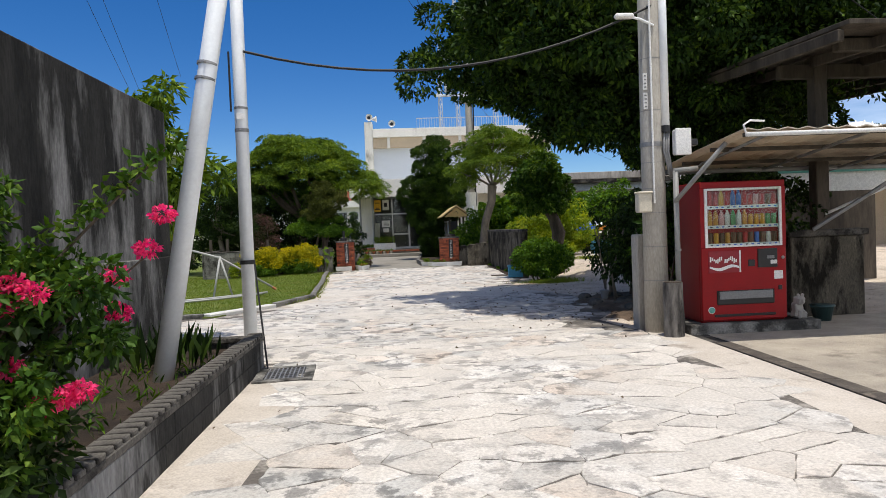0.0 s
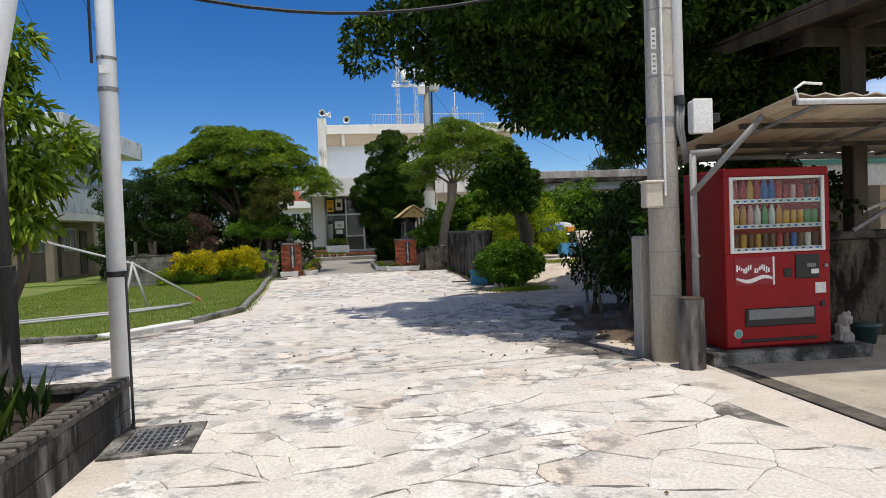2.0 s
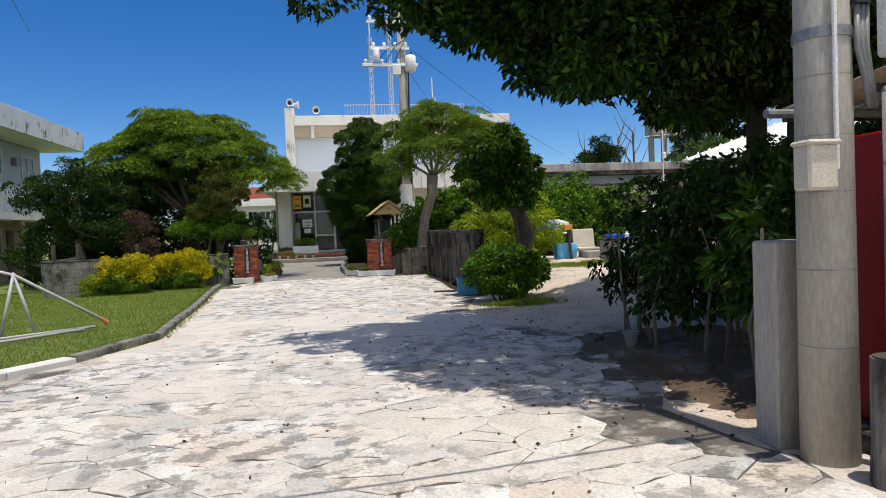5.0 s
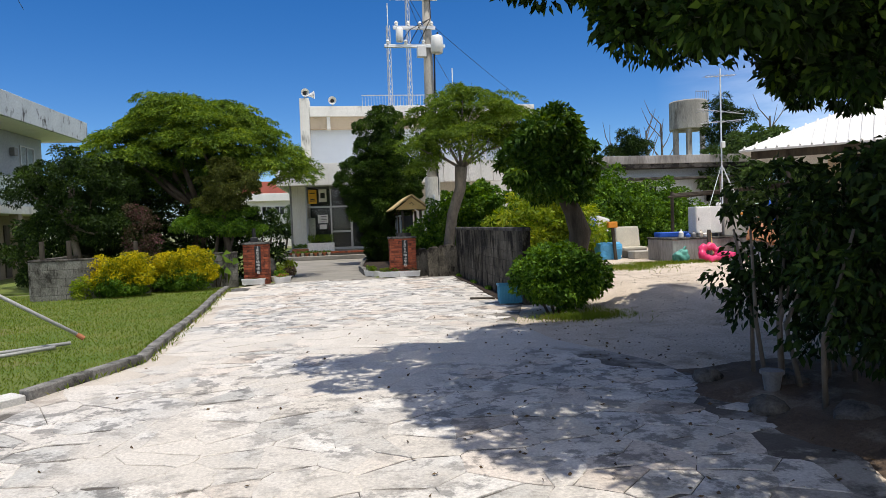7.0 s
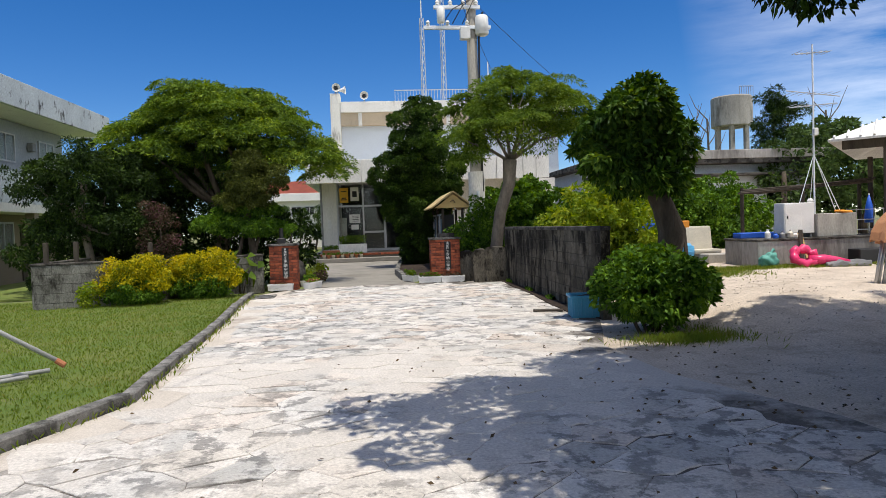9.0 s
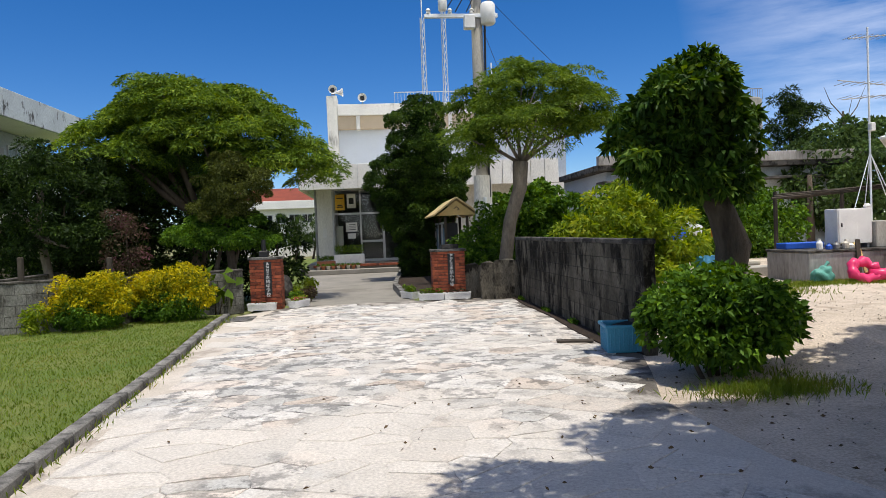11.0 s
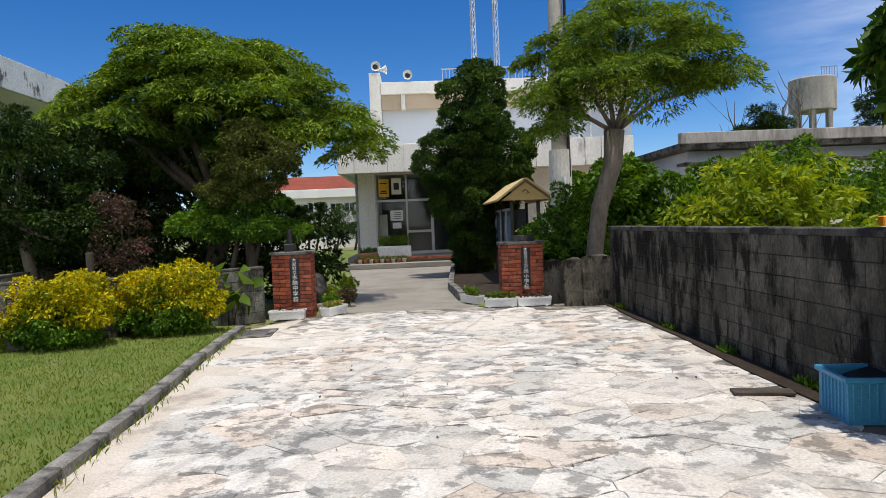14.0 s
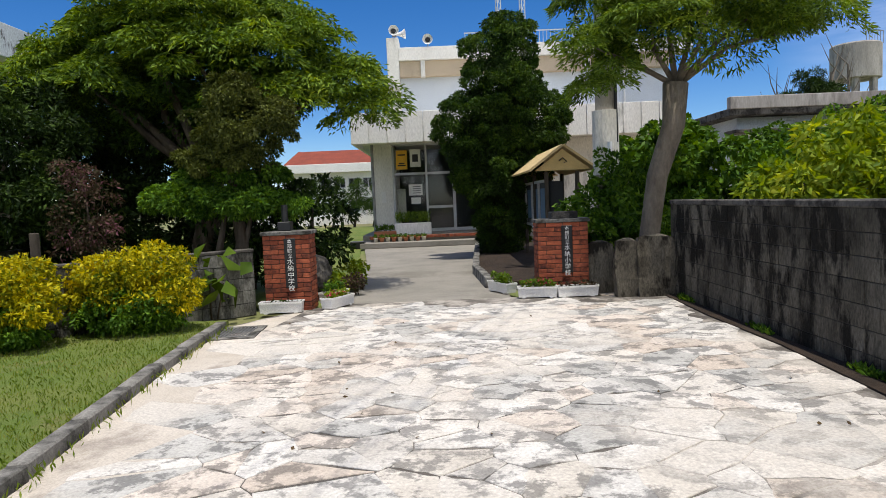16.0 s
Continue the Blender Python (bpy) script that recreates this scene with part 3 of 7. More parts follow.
# ---- kerbs ----
def kerb_run(points, w, h, material, label, seg=0.75):
    rnd = random.Random(5)
    t = thing("kerb", label, "kerb", kind="structure")
    for (x0, y0), (x1, y1) in zip(points, points[1:]):
        ln = math.hypot(x1 - x0, y1 - y0)
        k = max(1, round(ln / seg))
        for i in range(k):
            f = (i + 0.5) / k
            ob = part("kerb_stone", box((ln / k - 0.008, w, h), (0, 0, 0), 0.012), material, t)
            ob.matrix_basis = pose(x0 + (x1 - x0) * f, y0 + (y1 - y0) * f, -0.06 + rnd.uniform(-0.008, 0.008), rnd.uniform(-1.5, 1.5), 0, math.degrees(math.atan2(y1 - y0, x1 - x0)) + rnd.uniform(-1, 1))
    return t


kerb_run([(-2.72, 14.3), (-2.12, 15.85), (-2.25, 17.9), (-2.42, 20.9), (-2.66, 23.4), (-2.78, 25.7)], 0.13, 0.155, KERB, "weathered grey concrete kerb along the lawn")
kerb_run([(-3.75, 12.98), (-2.74, 14.28)], 0.24, 0.125, PALEKERB, "pale lowered concrete kerb beside the lawn", 0.85)
kerb_run([(-9, 12.9), (-3.8, 12.95)], 0.12, 0.14, KERB, "grey concrete kerb at the lawn's near end")
kerb_run([(0.95, 28.6), (0.85, 31.0), (1.0, 33.5), (1.3, 38.4)], 0.14, 0.24, KERB, "low concrete kerb round the planting bed")
ground_piece("planting_bed", [(1.0, 28.6), (4.5, 28.0), (4.5, 39), (1.35, 38.6), (1.05, 33.5), (0.9, 31)], 0.10, EARTH, "brown soil of a planting bed", 0.15)


# ---- block walls ----
def block_wall(name, label, x0, y0, x1, y1, courses, bh=0.2, bl=0.4, thick=0.15, coping=0.08, base=-0.05, mat=None, seed=3):
    """Courses of separate concrete blocks on a dark core, with a coping."""
    mat = mat or BLOCK
    rnd = random.Random(seed)
    ln = math.hypot(x1 - x0, y1 - y0)
    t = thing(name, label, "wall", (x0, y0, base), math.degrees(math.atan2(y1 - y0, x1 - x0)), kind="structure")
    h = courses * bh
    part("core", box((ln - 0.02, thick - 0.016, h), (ln / 2, 0, 0)), BLOCKJOINT, t)
    n = max(1, round(ln / bl))
    w = ln / n
    shapes = {}
    for c in range(courses):
        if c % 2:
            spots = [(w * (i + 1), w) for i in range(n - 1)] + [(w / 4, w / 2), (ln - w / 4, w / 2)]
        else:
            spots = [((i + 0.5) * w, w) for i in range(n)]
        for x, long in spots:
            if long not in shapes:
                ob = part("block", box((long - 0.007, thick, bh - 0.007), (0, 0, 0), 0.004), mat, t)
                shapes[long] = ob.data
            else:
                ob = new("block", shapes[long])
                ob.parent = t
            ob.matrix_basis = pose(x, rnd.uniform(-0.003, 0.003), c * bh + 0.005)
    if coping:
        part("coping", box((ln + 0.02, thick + 0.02, coping), (ln / 2, 0, h), 0.012), COPING, t)
    return t


# ---- the school's front building ----
def window_unit(parent, w, h, at, turn=0.0, panes=2, frame_mat=None, frame=0.05, backing=True):
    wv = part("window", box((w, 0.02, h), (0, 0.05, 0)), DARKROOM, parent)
    wv.matrix_basis = pose(*at, 0, 0, turn)
    fb = bmesh.new()
    for x in (-w / 2 + frame / 2, w / 2 - frame / 2):
        box((frame, 0.06, h), (x, 0, 0), bm=fb)
    for z in (0, h - frame):
        box((w - 2 * frame, 0.06, frame), (0, 0, z), bm=fb)
    for i in range(1, panes):
        box((frame * 0.8, 0.05, h - 2 * frame), (-w / 2 + w * i / panes, 0.004, frame), bm=fb)
    part("window_frame", fb, frame_mat or ALU, wv)
    pw = w / panes
    for i in range(panes):
        gl = part("pane", box((pw - frame, 0.006, h - 2 * frame), (-w / 2 + pw * (i + 0.5), 0.012, frame)), GLASS, wv)
        gl.visible_shadow = False
    return wv


school = thing("school_building", "two-storey white concrete school building with a porch", "building", (0, 40, 0), kind="structure")
UF, DF = 12.0, 2.5     # upper front and door plane, from the porch front
# porch roof with ribbed fascia
porch = part("porch_roof", box((10.9, 12.1, 0.22), (2.75, 6.3, 3.735)), STAINWHITE, school)
for i in range(18):
    part("fascia_panel", box((0.585, 0.12, 1.04), (-2.78 + 0.3 + i * 0.62, 0.06, 3.58), 0.012), STAINWHITE, school)
    part("fascia_rib", box((0.035, 0.16, 0.98), (-2.78 + i * 0.62, 0.05, 3.60), 0.006), STAINWHITE, school)
part("fascia_side", box((0.12, 12.3, 1.04), (-2.76, 6.25, 3.58), 0.012), STAINWHITE, school)
# entrance walls
part("wall", box((0.75, 0.3, 3.35), (-1.98, DF + 0.15, 0.38)), STAINWHITE, school)
part("wall", box((0.25, 9.2, 3.34), (-2.22, DF + 4.9, 0.38)), STAINWHITE, school)
part("wall", box((6.0, 0.3, 3.35), (6.3, DF + 0.15, 0.38)), STAINWHITE, school)
part("porch_floor", box((13, 12.4, 0.34), (3.8, DF + 4.9, 0.04)), DRIVE, school)
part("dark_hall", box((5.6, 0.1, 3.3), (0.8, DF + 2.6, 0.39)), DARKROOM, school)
part("hall_side", box((0.1, 2.2, 3.3), (-1.55, DF + 1.4, 0.39)), STAINWHITE, school)
# glazed entrance screen: outer frame, transom, fixed pane, two doors
ent = part("entrance_screen", box((4.8, 0.07, 0.07), (0.85, DF + 0.02, 3.66)), ALU, school)
for x in (-1.58, -0.33, 0.72, 1.98, 3.25):
    part("mullion", box((0.075, 0.09, 3.26), (x, DF + 0.02, 0.39), 0.006), ALU, ent)
part("transom", box((4.8, 0.10, 0.09), (0.85, DF + 0.015, 2.56), 0.006), ALU, ent)
for x, w in ((-0.955, 1.17), (0.195, 0.97), (1.35, 1.18), (2.62, 1.18)):
    for z, h in ((0.42, 2.12), (2.66, 0.98)):
        g = part("pane", box((w, 0.008, h), (x, DF + 0.03, z)), GLASS, ent)
        g.visible_shadow = False
    part("bottom_rail", box((w, 0.06, 0.12), (x, DF + 0.02, 0.39), 0.005), ALU, ent)
for x, w in ((0.195, 0.97),):
    part("mid_rail", box((w, 0.06, 0.10), (x, DF + 0.02, 1.27), 0.005), ALU, ent)
    part("door_stile", box((0.07, 0.06, 2.1), (0.68, DF - 0.01, 0.42), 0.005), ALU, ent)
part("poster", box((0.42, 0.01, 0.72), (-1.25, DF - 0.006, 2.78)), POSTERY, ent, "yellow printed poster")
part("poster", box((0.40, 0.01, 0.66), (-0.73, DF - 0.006, 2.86)), PAPER, ent, "black and white printed poster")
part("notice", box((0.52, 0.01, 0.42), (-0.76, DF + 0.016, 1.78)), PAPER, ent, "white paper notice")
part("notice", box((0.36, 0.01, 0.24), (-0.76, DF + 0.016, 1.46)), PAPER, ent, "white paper notice")
for z, w in ((2.98, 0.22), (2.90, 0.30), (3.30, 0.28)):
    part("poster_mark", box((w, 0.004, 0.05), (-1.25, DF - 0.012, z)), BLACK, ent)
part("poster_mark", box((0.22, 0.004, 0.28), (-0.73, DF - 0.012, 3.05)), BLACK, ent)
for z in (1.86, 1.94, 2.02, 2.10):
    part("notice_mark", box((0.30, 0.004, 0.025), (-0.72, DF + 0.009, z)), BLACK, ent)
part("curtain", box((0.32, 0.03, 1.15), (-1.32, DF + 0.25, 0.9)), OFFWHITE, ent)
part("drain_pipe", tube([(-2.30, 1.9, 0.38), (-2.30, 1.9, 3.7)], 0.055, 10), STEEL, school)
part("name_plate", box((0.17, 0.03, 0.42), (-1.98, DF - 0.02, 1.55), 0.005), WHITE, school)
# steps with brick edging
part("step", box((5.4, 2.5, 0.18), (0.05, 1.0, 0.0), 0.012), DRIVE, school)
part("step", box((5.0, 2.0, 0.19), (0.15, 1.45, 0.18), 0.012), DRIVE, school)
# upper storey, set back
part("wall", box((14.0, 0.25, 7.0), (5.35, UF + 0.6, 2.0)), BLUEWALL, school)
part("pier", box((0.62, 1.6, 9.98), (-1.97, UF + 0.8, 0.0), 0.02), STAINWHITE, school)
part("beam", box((13.9, 0.5, 0.78), (5.3, UF + 0.25, 7.98), 0.01), CREAM, school)
part("parapet", box((15.05, 1.5, 0.66), (5.88, UF + 0.55, 8.76), 0.015), STAINWHITE, school)
for x in (-0.45, 2.3, 5.1, 8.0):
    part("bracket", box((0.22, 0.62, 0.85), (x, UF + 0.2, 7.93), 0.01), STAINWHITE, school)
part("roof", box((14.0, 11, 0.2), (5.2, UF + 6.9, 8.7)), STAINWHITE, school)
part("wall", box((0.25, 11, 8.6), (-2.0, UF + 7.1, 0.0)), STAINWHITE, school)
part("wall", box((0.25, 11, 8.6), (12.1, UF + 6.8, 0.0)), STAINWHITE, school)
for i, x in enumerate((8.6, 9.3, 10.0)):
    part("pipe", tube([(x, UF + 0.3, 2.5), (x, UF + 0.3, 7.9)], 0.05, 8), WHITE, school)
rail = part("roof_railing", box((8.6, 0.05, 0.05), (6.1, UF + 1.6, 10.42)), ALU, school)
for i in range(44):
    part("bar", box((0.025, 0.025, 0.95), (1.85 + i * 0.2, UF + 1.6, 9.48)), ALU, rail)
# step bricks
for k in range(36):
    part("edge_brick", box((0.135, 0.10, 0.10), (-2.30 + k * 0.14, 0.41, 0.275), 0.006), BRICK, school)


def horn_speaker(at, turn):
    t = thing("horn_loudspeaker", "white horn loudspeaker on the roof parapet", "loudspeaker", at, turn, "roof loudspeakers")
    part("bell", tube([(0, 0, z) for z in (0, 0.12, 0.28, 0.42, 0.44)], [0.07, 0.09, 0.15, 0.25, 0.265], 20, cap=False), WHITE, t, smooth=True).matrix_basis = pose(0, 0, 0.38, 90, 0, 0)
    # Black disc paints the shade inside the bell
    part("throat", lathe([(0.13, 0), (0.12, 0.01), (0.02, 0.02)], 14), BLACK, t).matrix_basis = pose(0, -0.26, 0.38, 90, 0, 0)
    part("driver", lathe([(0.05, 0), (0.11, 0.02), (0.11, 0.2), (0.06, 0.24)], 14), GREYP, t).matrix_basis = pose(0, 0.22, 0.38, 90, 0, 0)
    part("bracket", tube([(0, 0.05, 0), (0, 0.05, 0.34)], 0.03, 8), STEEL, t)
    return t


horn_speaker((-1.95, 52.4, 9.97), 10)
horn_speaker((-1.78, 52.9, 9.97), 82)
horn_speaker((-0.15, 52.2, 9.41), 0)


def lattice_mast(at, h, w=0.5):
    t = thing("lattice_mast", "slender white and red lattice radio mast", "mast", at, 0, "radio masts")
    corners = [(w * math.cos(a) * 0.5, w * math.sin(a) * 0.5) for a in (0.3, 2.4, 4.5)]
    for x, y in corners:
        part("mast_leg", tube([(x, y, 0), (x * 0.6, y * 0.6, h)], 0.035, 6), ALU, t)
    b = bmesh.new()
    n = int(h / 0.55)
    for i in range(n):
        z0, z1 = h * i / n, h * (i + 1) / n
        f0, f1 = 1 - 0.4 * i / n, 1 - 0.4 * (i + 1) / n
        for k in range(3):
            (x0, y0), (x1, y1) = corners[k], corners[(k + 1) % 3]
            tube([(x0 * f0, y0 * f0, z0), (x1 * f1, y1 * f1, z1)], 0.016, 4, b)
    part("lattice", b, ALU, t)
    part("aerial", tube([(0, 0, h), (0, 0, h + 1.6)], 0.04, 6), WHITE, t)
    part("aerial_box", box((0.22, 0.22, 0.6), (0.25, -0.1, h * 0.42), 0.02), WHITE, t)
    return t


lattice_mast((4.1, 58, 0), 16.5)
lattice_mast((5.8, 60, 0), 22)
lattice_mast((9.2, 60, 0), 12.2, 0.8)

# ---- far annex with a red roof ----
annex = thing("school_annex", "long white two-storey school annex with red roof", "building", (-9, 75, 0), kind="structure")
part("wall", box((9.4, 8, 4.3), (0.3, 4, 0.0)), WHITEWALL, annex)
part("eave", box((10.6, 9.2, 0.75), (0.2, 3.9, 4.3), 0.02), WHITEWALL, annex)
rb = bmesh.new()
v = [rb.verts.new(p) for p in ((-4.2, -0.4, 5.05), (6.4, -0.4, 5.05), (6.4, 8, 5.05), (-4.2, 8, 5.05), (-3.7, 3.8, 6.5), (6.4, 3.8, 6.5))]
for f in ((0, 1, 5, 4), (2, 3, 4, 5), (3, 0, 4), (1, 2, 5)):
    rb.faces.new([v[i] for i in f])
part("roof", rb, REDROOF, annex)
for i in range(7):
    window_unit(annex, 0.95, 0.85, (-3.1 + i * 1.22, -0.05, 2.95), panes=2, frame=0.06)
    window_unit(annex, 0.95, 0.85, (-3.1 + i * 1.22, -0.05, 0.9), panes=2, frame=0.06)
wl_ = thing("low_wall", "low white rendered wall with square openings", "wall", (-9, 68, 0), kind="structure")
for i in range(10):
    part("wall_panel", box((1.25, 0.2, 0.75), (-4.6 + i * 1.5, 0, 0)), WHITEWALL, wl_)
    part("wall_post", box((0.28, 0.3, 1.1), (-3.85 + i * 1.5, 0, 0), 0.02), WHITEWALL, wl_)

# ---- left two-storey building ----
lb = thing("side_building", "long two-storey building with mildewed white parapet", "building", (-12, 39, 0), kind="structure")
LN = 9.1
part("roof_slab", box((8.8, LN + 0.1, 0.18), (-3.36, -LN / 2, 5.72)), WHITEWALL, lb)
part("parapet", box((0.14, LN + 0.5, 0.86), (1.13, -LN / 2, 5.68), 0.01), MILDEW, lb)
part("parapet", box((8.8, 0.14, 0.86), (-3.35, 0.17, 5.68), 0.01), MILDEW, lb)
part("parapet", box((8.8, 0.14, 0.86), (-3.35, -LN - 0.18, 5.68), 0.01), MILDEW, lb)
part("balcony_wall", box((2.2, 0.14, 1.05), (-0.65, -LN - 0.35, 2.72), 0.01), MILDEW, lb)
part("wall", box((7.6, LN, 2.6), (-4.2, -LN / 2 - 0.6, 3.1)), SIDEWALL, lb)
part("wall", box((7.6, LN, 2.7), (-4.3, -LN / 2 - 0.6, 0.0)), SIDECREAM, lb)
part("balcony_wall", box((0.14, LN, 1.05), (0.55, -LN / 2 - 0.3, 2.72), 0.01), MILDEW, lb)
part("balcony_floor", box((1.1, LN, 0.3), (0.08, -LN / 2 - 0.3, 2.42), 0.01), STAINWHITE, lb)
for i in range(3):
    y = -2.0 - i * 2.9
    window_unit(lb, 1.2, 1.0, (-0.37, y, 4.25), 90, 2)
    window_unit(lb, 1.2, 1.0, (-0.47, y - 0.2, 1.15), 90, 2)
    part("downpipe_box", box((0.2, 0.28, 0.32), (-0.28, y - 1.3, 4.75), 0.02), GREYP, lb)
    d = part("door", box((0.05, 0.85, 2.0), (-0.47, y - 1.6, 0.05), 0.006), TIMBER, lb)
    part("handle", box((0.05, 0.03, 0.12), (-0.43, y - 1.9, 1.0), 0.005), STEEL, d)
for i in range(3):
    part("column", box((0.32, 0.32, 2.45), (0.42, -0.9 - i * 4.1, 0.0), 0.015), SIDECREAM, lb)

# ---- right: flat-roofed annex and water tank ----
ra = thing("flat_roof_house", "low grey-blue concrete house with flat stained roof", "building", (10.6, 40, 0), kind="structure")
part("wall", box((11.6, 7, 4.0), (5.9, 4.2, 0.0)), BLUEWALL, ra)
part("roof_slab", box((12.6, 8.2, 0.26), (5.8, 4.0, 4.0), 0.02), COPING, ra)
part("parapet", box((12.6, 0.3, 0.42), (5.8, 0.0, 4.22), 0.02), TANKWALL, ra)
part("ledge", box((12.2, 0.9, 0.12), (5.8, 0.4, 3.42), 0.02), COPING, ra)
for x in (5.4, 9.4):
    window_unit(ra, 1.3, 1.0, (x, 0.62, 2.2))

tank = thing("water_tower", "round grey concrete water tank on columns", "water tower", (45.5, 90, 0), kind="structure")
part("tank", lathe([(2.3, 12.6), (2.45, 12.7), (2.45, 16.2), (2.3, 16.35), (2.3, 16.2), (0.1, 16.3)], 28), TANKWALL, tank, smooth=False)
for a in range(6):
    part("column", box((0.5, 0.5, 12.7), (1.9 * math.cos(a * 1.047), 1.9 * math.sin(a * 1.047), 0)), TANKWALL, tank)
part("ring_beam", lathe([(2.2, 8.2), (2.8, 8.2), (2.8, 8.7), (2.2, 8.7)], 20), TANKWALL, tank)
tr = part("tank_railing", tube([(0.4, -1.2, 17.5), (2.2, -1.2, 17.5)], 0.05, 6), STEEL, tank)
for i in range(7):
    part("bar", tube([(0.4 + i * 0.3, -1.2, 16.2), (0.4 + i * 0.3, -1.2, 17.5)], 0.03, 5), STEEL, tr)

# ---- tall stained wall and planter ----
dw = thing("wall_left", "tall black-stained concrete boundary wall", "wall", (-3.0, 0, 0), kind="structure")
part("wall", box((0.2, 17.0, 3.2), (-0.1, 0.4, -0.05), 0.012), BLACKWALL, dw)
part("wall_footing", box((0.26, 17.0, 1.35), (-0.10, 0.41, -0.05), 0.012), BLACKWALL, dw)
block_wall("planter_wall", "low black-stained block wall round a planting bed", -1.72, -4.0, -1.72, 7.78, 2, 0.165, 0.4, 0.14, 0.06, -0.01, BLACKWALL)
block_wall("planter_wall", "low black-stained block wall closing the planting bed", -2.95, 7.71, -1.80, 7.71, 2, 0.165, 0.4, 0.14, 0.06, -0.01, BLACKWALL)
ground_piece("planter_soil", [(-2.98, -4), (-1.79, -4), (-1.79, 7.64), (-2.98, 7.64)], 0.26, EARTH, "dark soil in the raised planter", 0.2)

def coping_bricks(x, y0, y1, z, wall_label):
    """Short bricks on edge along the planter's top."""
    t = thing("planter_coping", wall_label, "coping", (x, y0, z), kind="structure")
    first = None
    rnd = random.Random(12)
    k = int((y1 - y0) / 0.112)
    for i in range(k):
        if first is None:
            first = part("coping_brick", box((0.155, 0.103, 0.034), (0, 0, 0), 0.006), COPING, t)
            ob = first
        else:
            ob = new("coping_brick", first.data)
            ob.parent = t
        ob.matrix_basis = pose(rnd.uniform(-0.004, 0.004), (i + 0.5) * 0.112, rnd.uniform(-0.003, 0.003), 0, 0, rnd.uniform(-2, 2))


coping_bricks(-1.72, 0.5, 7.78, 0.372, "weathered bricks on edge along the planter top")

block_wall("wall_right", "grey stained concrete block wall along the drive", 3.68, 27.05, 3.68, 19.45, 7, 0.2, 0.4, 0.15, 0.07)
block_wall("wall_garden", "low grey concrete block garden wall", -7.0, 24.4, -5.6, 24.75, 5, 0.2, 0.4, 0.15, 0.05, -0.05, PALEBLOCK, 8)
block_wall("wall_garden", "low grey concrete block garden wall behind golden shrubs", -5.59, 24.78, -2.72, 27.05, 5, 0.19, 0.4, 0.15, 0.05, -0.05, PALEBLOCK, 9)
block_wall("wall_garden", "low grey concrete block garden wall running back", -7.5, 31.1, -7.02, 24.5, 5, 0.2, 0.4, 0.15, 0.05, -0.05, PALEBLOCK, 10)
for x, y, h in ((-6.75, 24.46, 0.5), (-6.2, 24.6, 0.5), (-4.9, 25.32, 0.42)):
    t = thing("timber_post", "short grey weathered timber post on the wall", "post", (x, y, 0.94))
    part("post", box((0.09, 0.09, h), (0, 0, 0), 0.012), TIMBER, t)


# ---- earth bank under the hedge ----
bank = bmesh.new()
brnd = random.Random(77)
NX, NY = 14, 34
cols = [[bank.verts.new((3.35 + 0.16 * i + 0.12 * math.sin(j * 0.7) + brnd.uniform(-0.04, 0.04), 9.75 + 0.125 * j + brnd.uniform(-0.03, 0.03),
                         -0.035 + 0.17 * math.sin(math.pi * min(1, i / 7)  * 0.5) * math.sin(math.pi * j / (NY - 1)) ** 0.5 + (brnd.uniform(-0.015, 0.03) if 0 < i < NX - 1 and 0 < j < NY - 1 else 0))) for j in range(NY)] for i in range(NX)]
for i in range(NX - 1):
    for j in range(NY - 1):
        bank.faces.new((cols[i][j], cols[i + 1][j], cols[i + 1][j + 1], cols[i][j + 1]))
tagged(part("ground_bank", bank, BANK, smooth=True), "lumpy brown soil bank under the hedge", "ground", kind="structure")
ground_piece("ground_wall_foot", [(3.34, 19.9), (3.62, 19.5), (3.62, 27.0), (3.46, 27.0), (3.40, 25.2), (3.44, 23.5), (3.33, 21.5)], 0.010, EARTH, "dark soil and litter at the wall's foot", 0.03)


# ---- trees ----
BANYAN_AT = (7.2, 13.6, 0)
big = [(-5.25, 0.1, 5.0, 1.65, 1.6, 1.2), (-4.0, -1.7, 5.3, 1.9, 1.8, 1.5), (-3.2, 0.9, 5.2, 2.0, 1.6, 1.4), (-1.5, -2.4, 5.4, 2.3, 2.0, 1.8), (-1.2, 1.9, 5.2, 2.1, 2.0, 1.6),
       (0.0, 0.0, 6.6, 3.4, 3.2, 2.2), (1.8, -1.6, 5.6, 2.0, 2.0, 1.7), (1.8, 1.8, 5.6, 2.0, 2.0, 1.6), (-2.6, 0.0, 7.0, 2.6, 2.6, 1.5),
       (0.6, 1.2, 8.4, 2.6, 2.4, 1.3), (-4.2, -0.2, 6.1, 1.7, 1.8, 1.1), (-2.6, 0.0, 4.2, 2.3, 2.2, 0.9), (-0.4, -1.2, 3.9, 2.2, 1.8, 0.8), (0.3, 1.6, 3.75, 2.1, 1.9, 0.8), (0.8, -3.0, 5.0, 1.6, 1.2, 0.9),
       (-3.4, -0.6, 3.65, 1.3, 1.2, 0.6), (-2.2, -0.4, 3.3, 1.4, 1.3, 0.6), (-4.6, -0.2, 4.3, 1.0, 1.0, 0.65), (-4.1, -2.9, 4.9, 1.35, 1.1, 0.8)]
plant("banyan_tree", "huge spreading dark-green banyan tree with dense crown", "tree", BANYAN_AT, big, 330000, (0.115, 0.065), 0.18, LEAF_BANYAN, 11,
      [("trunk", [(0, 0, -0.1), (0.05, 0.05, 0.8), (-0.1, 0.1, 2.0), (0.0, 0.1, 3.2)], [0.5, 0.38, 0.34, 0.32])] + limbs((0, 0.1, 2.9), big[:10], 0.16, 4, 0.5), BARK, 0.3, 60)

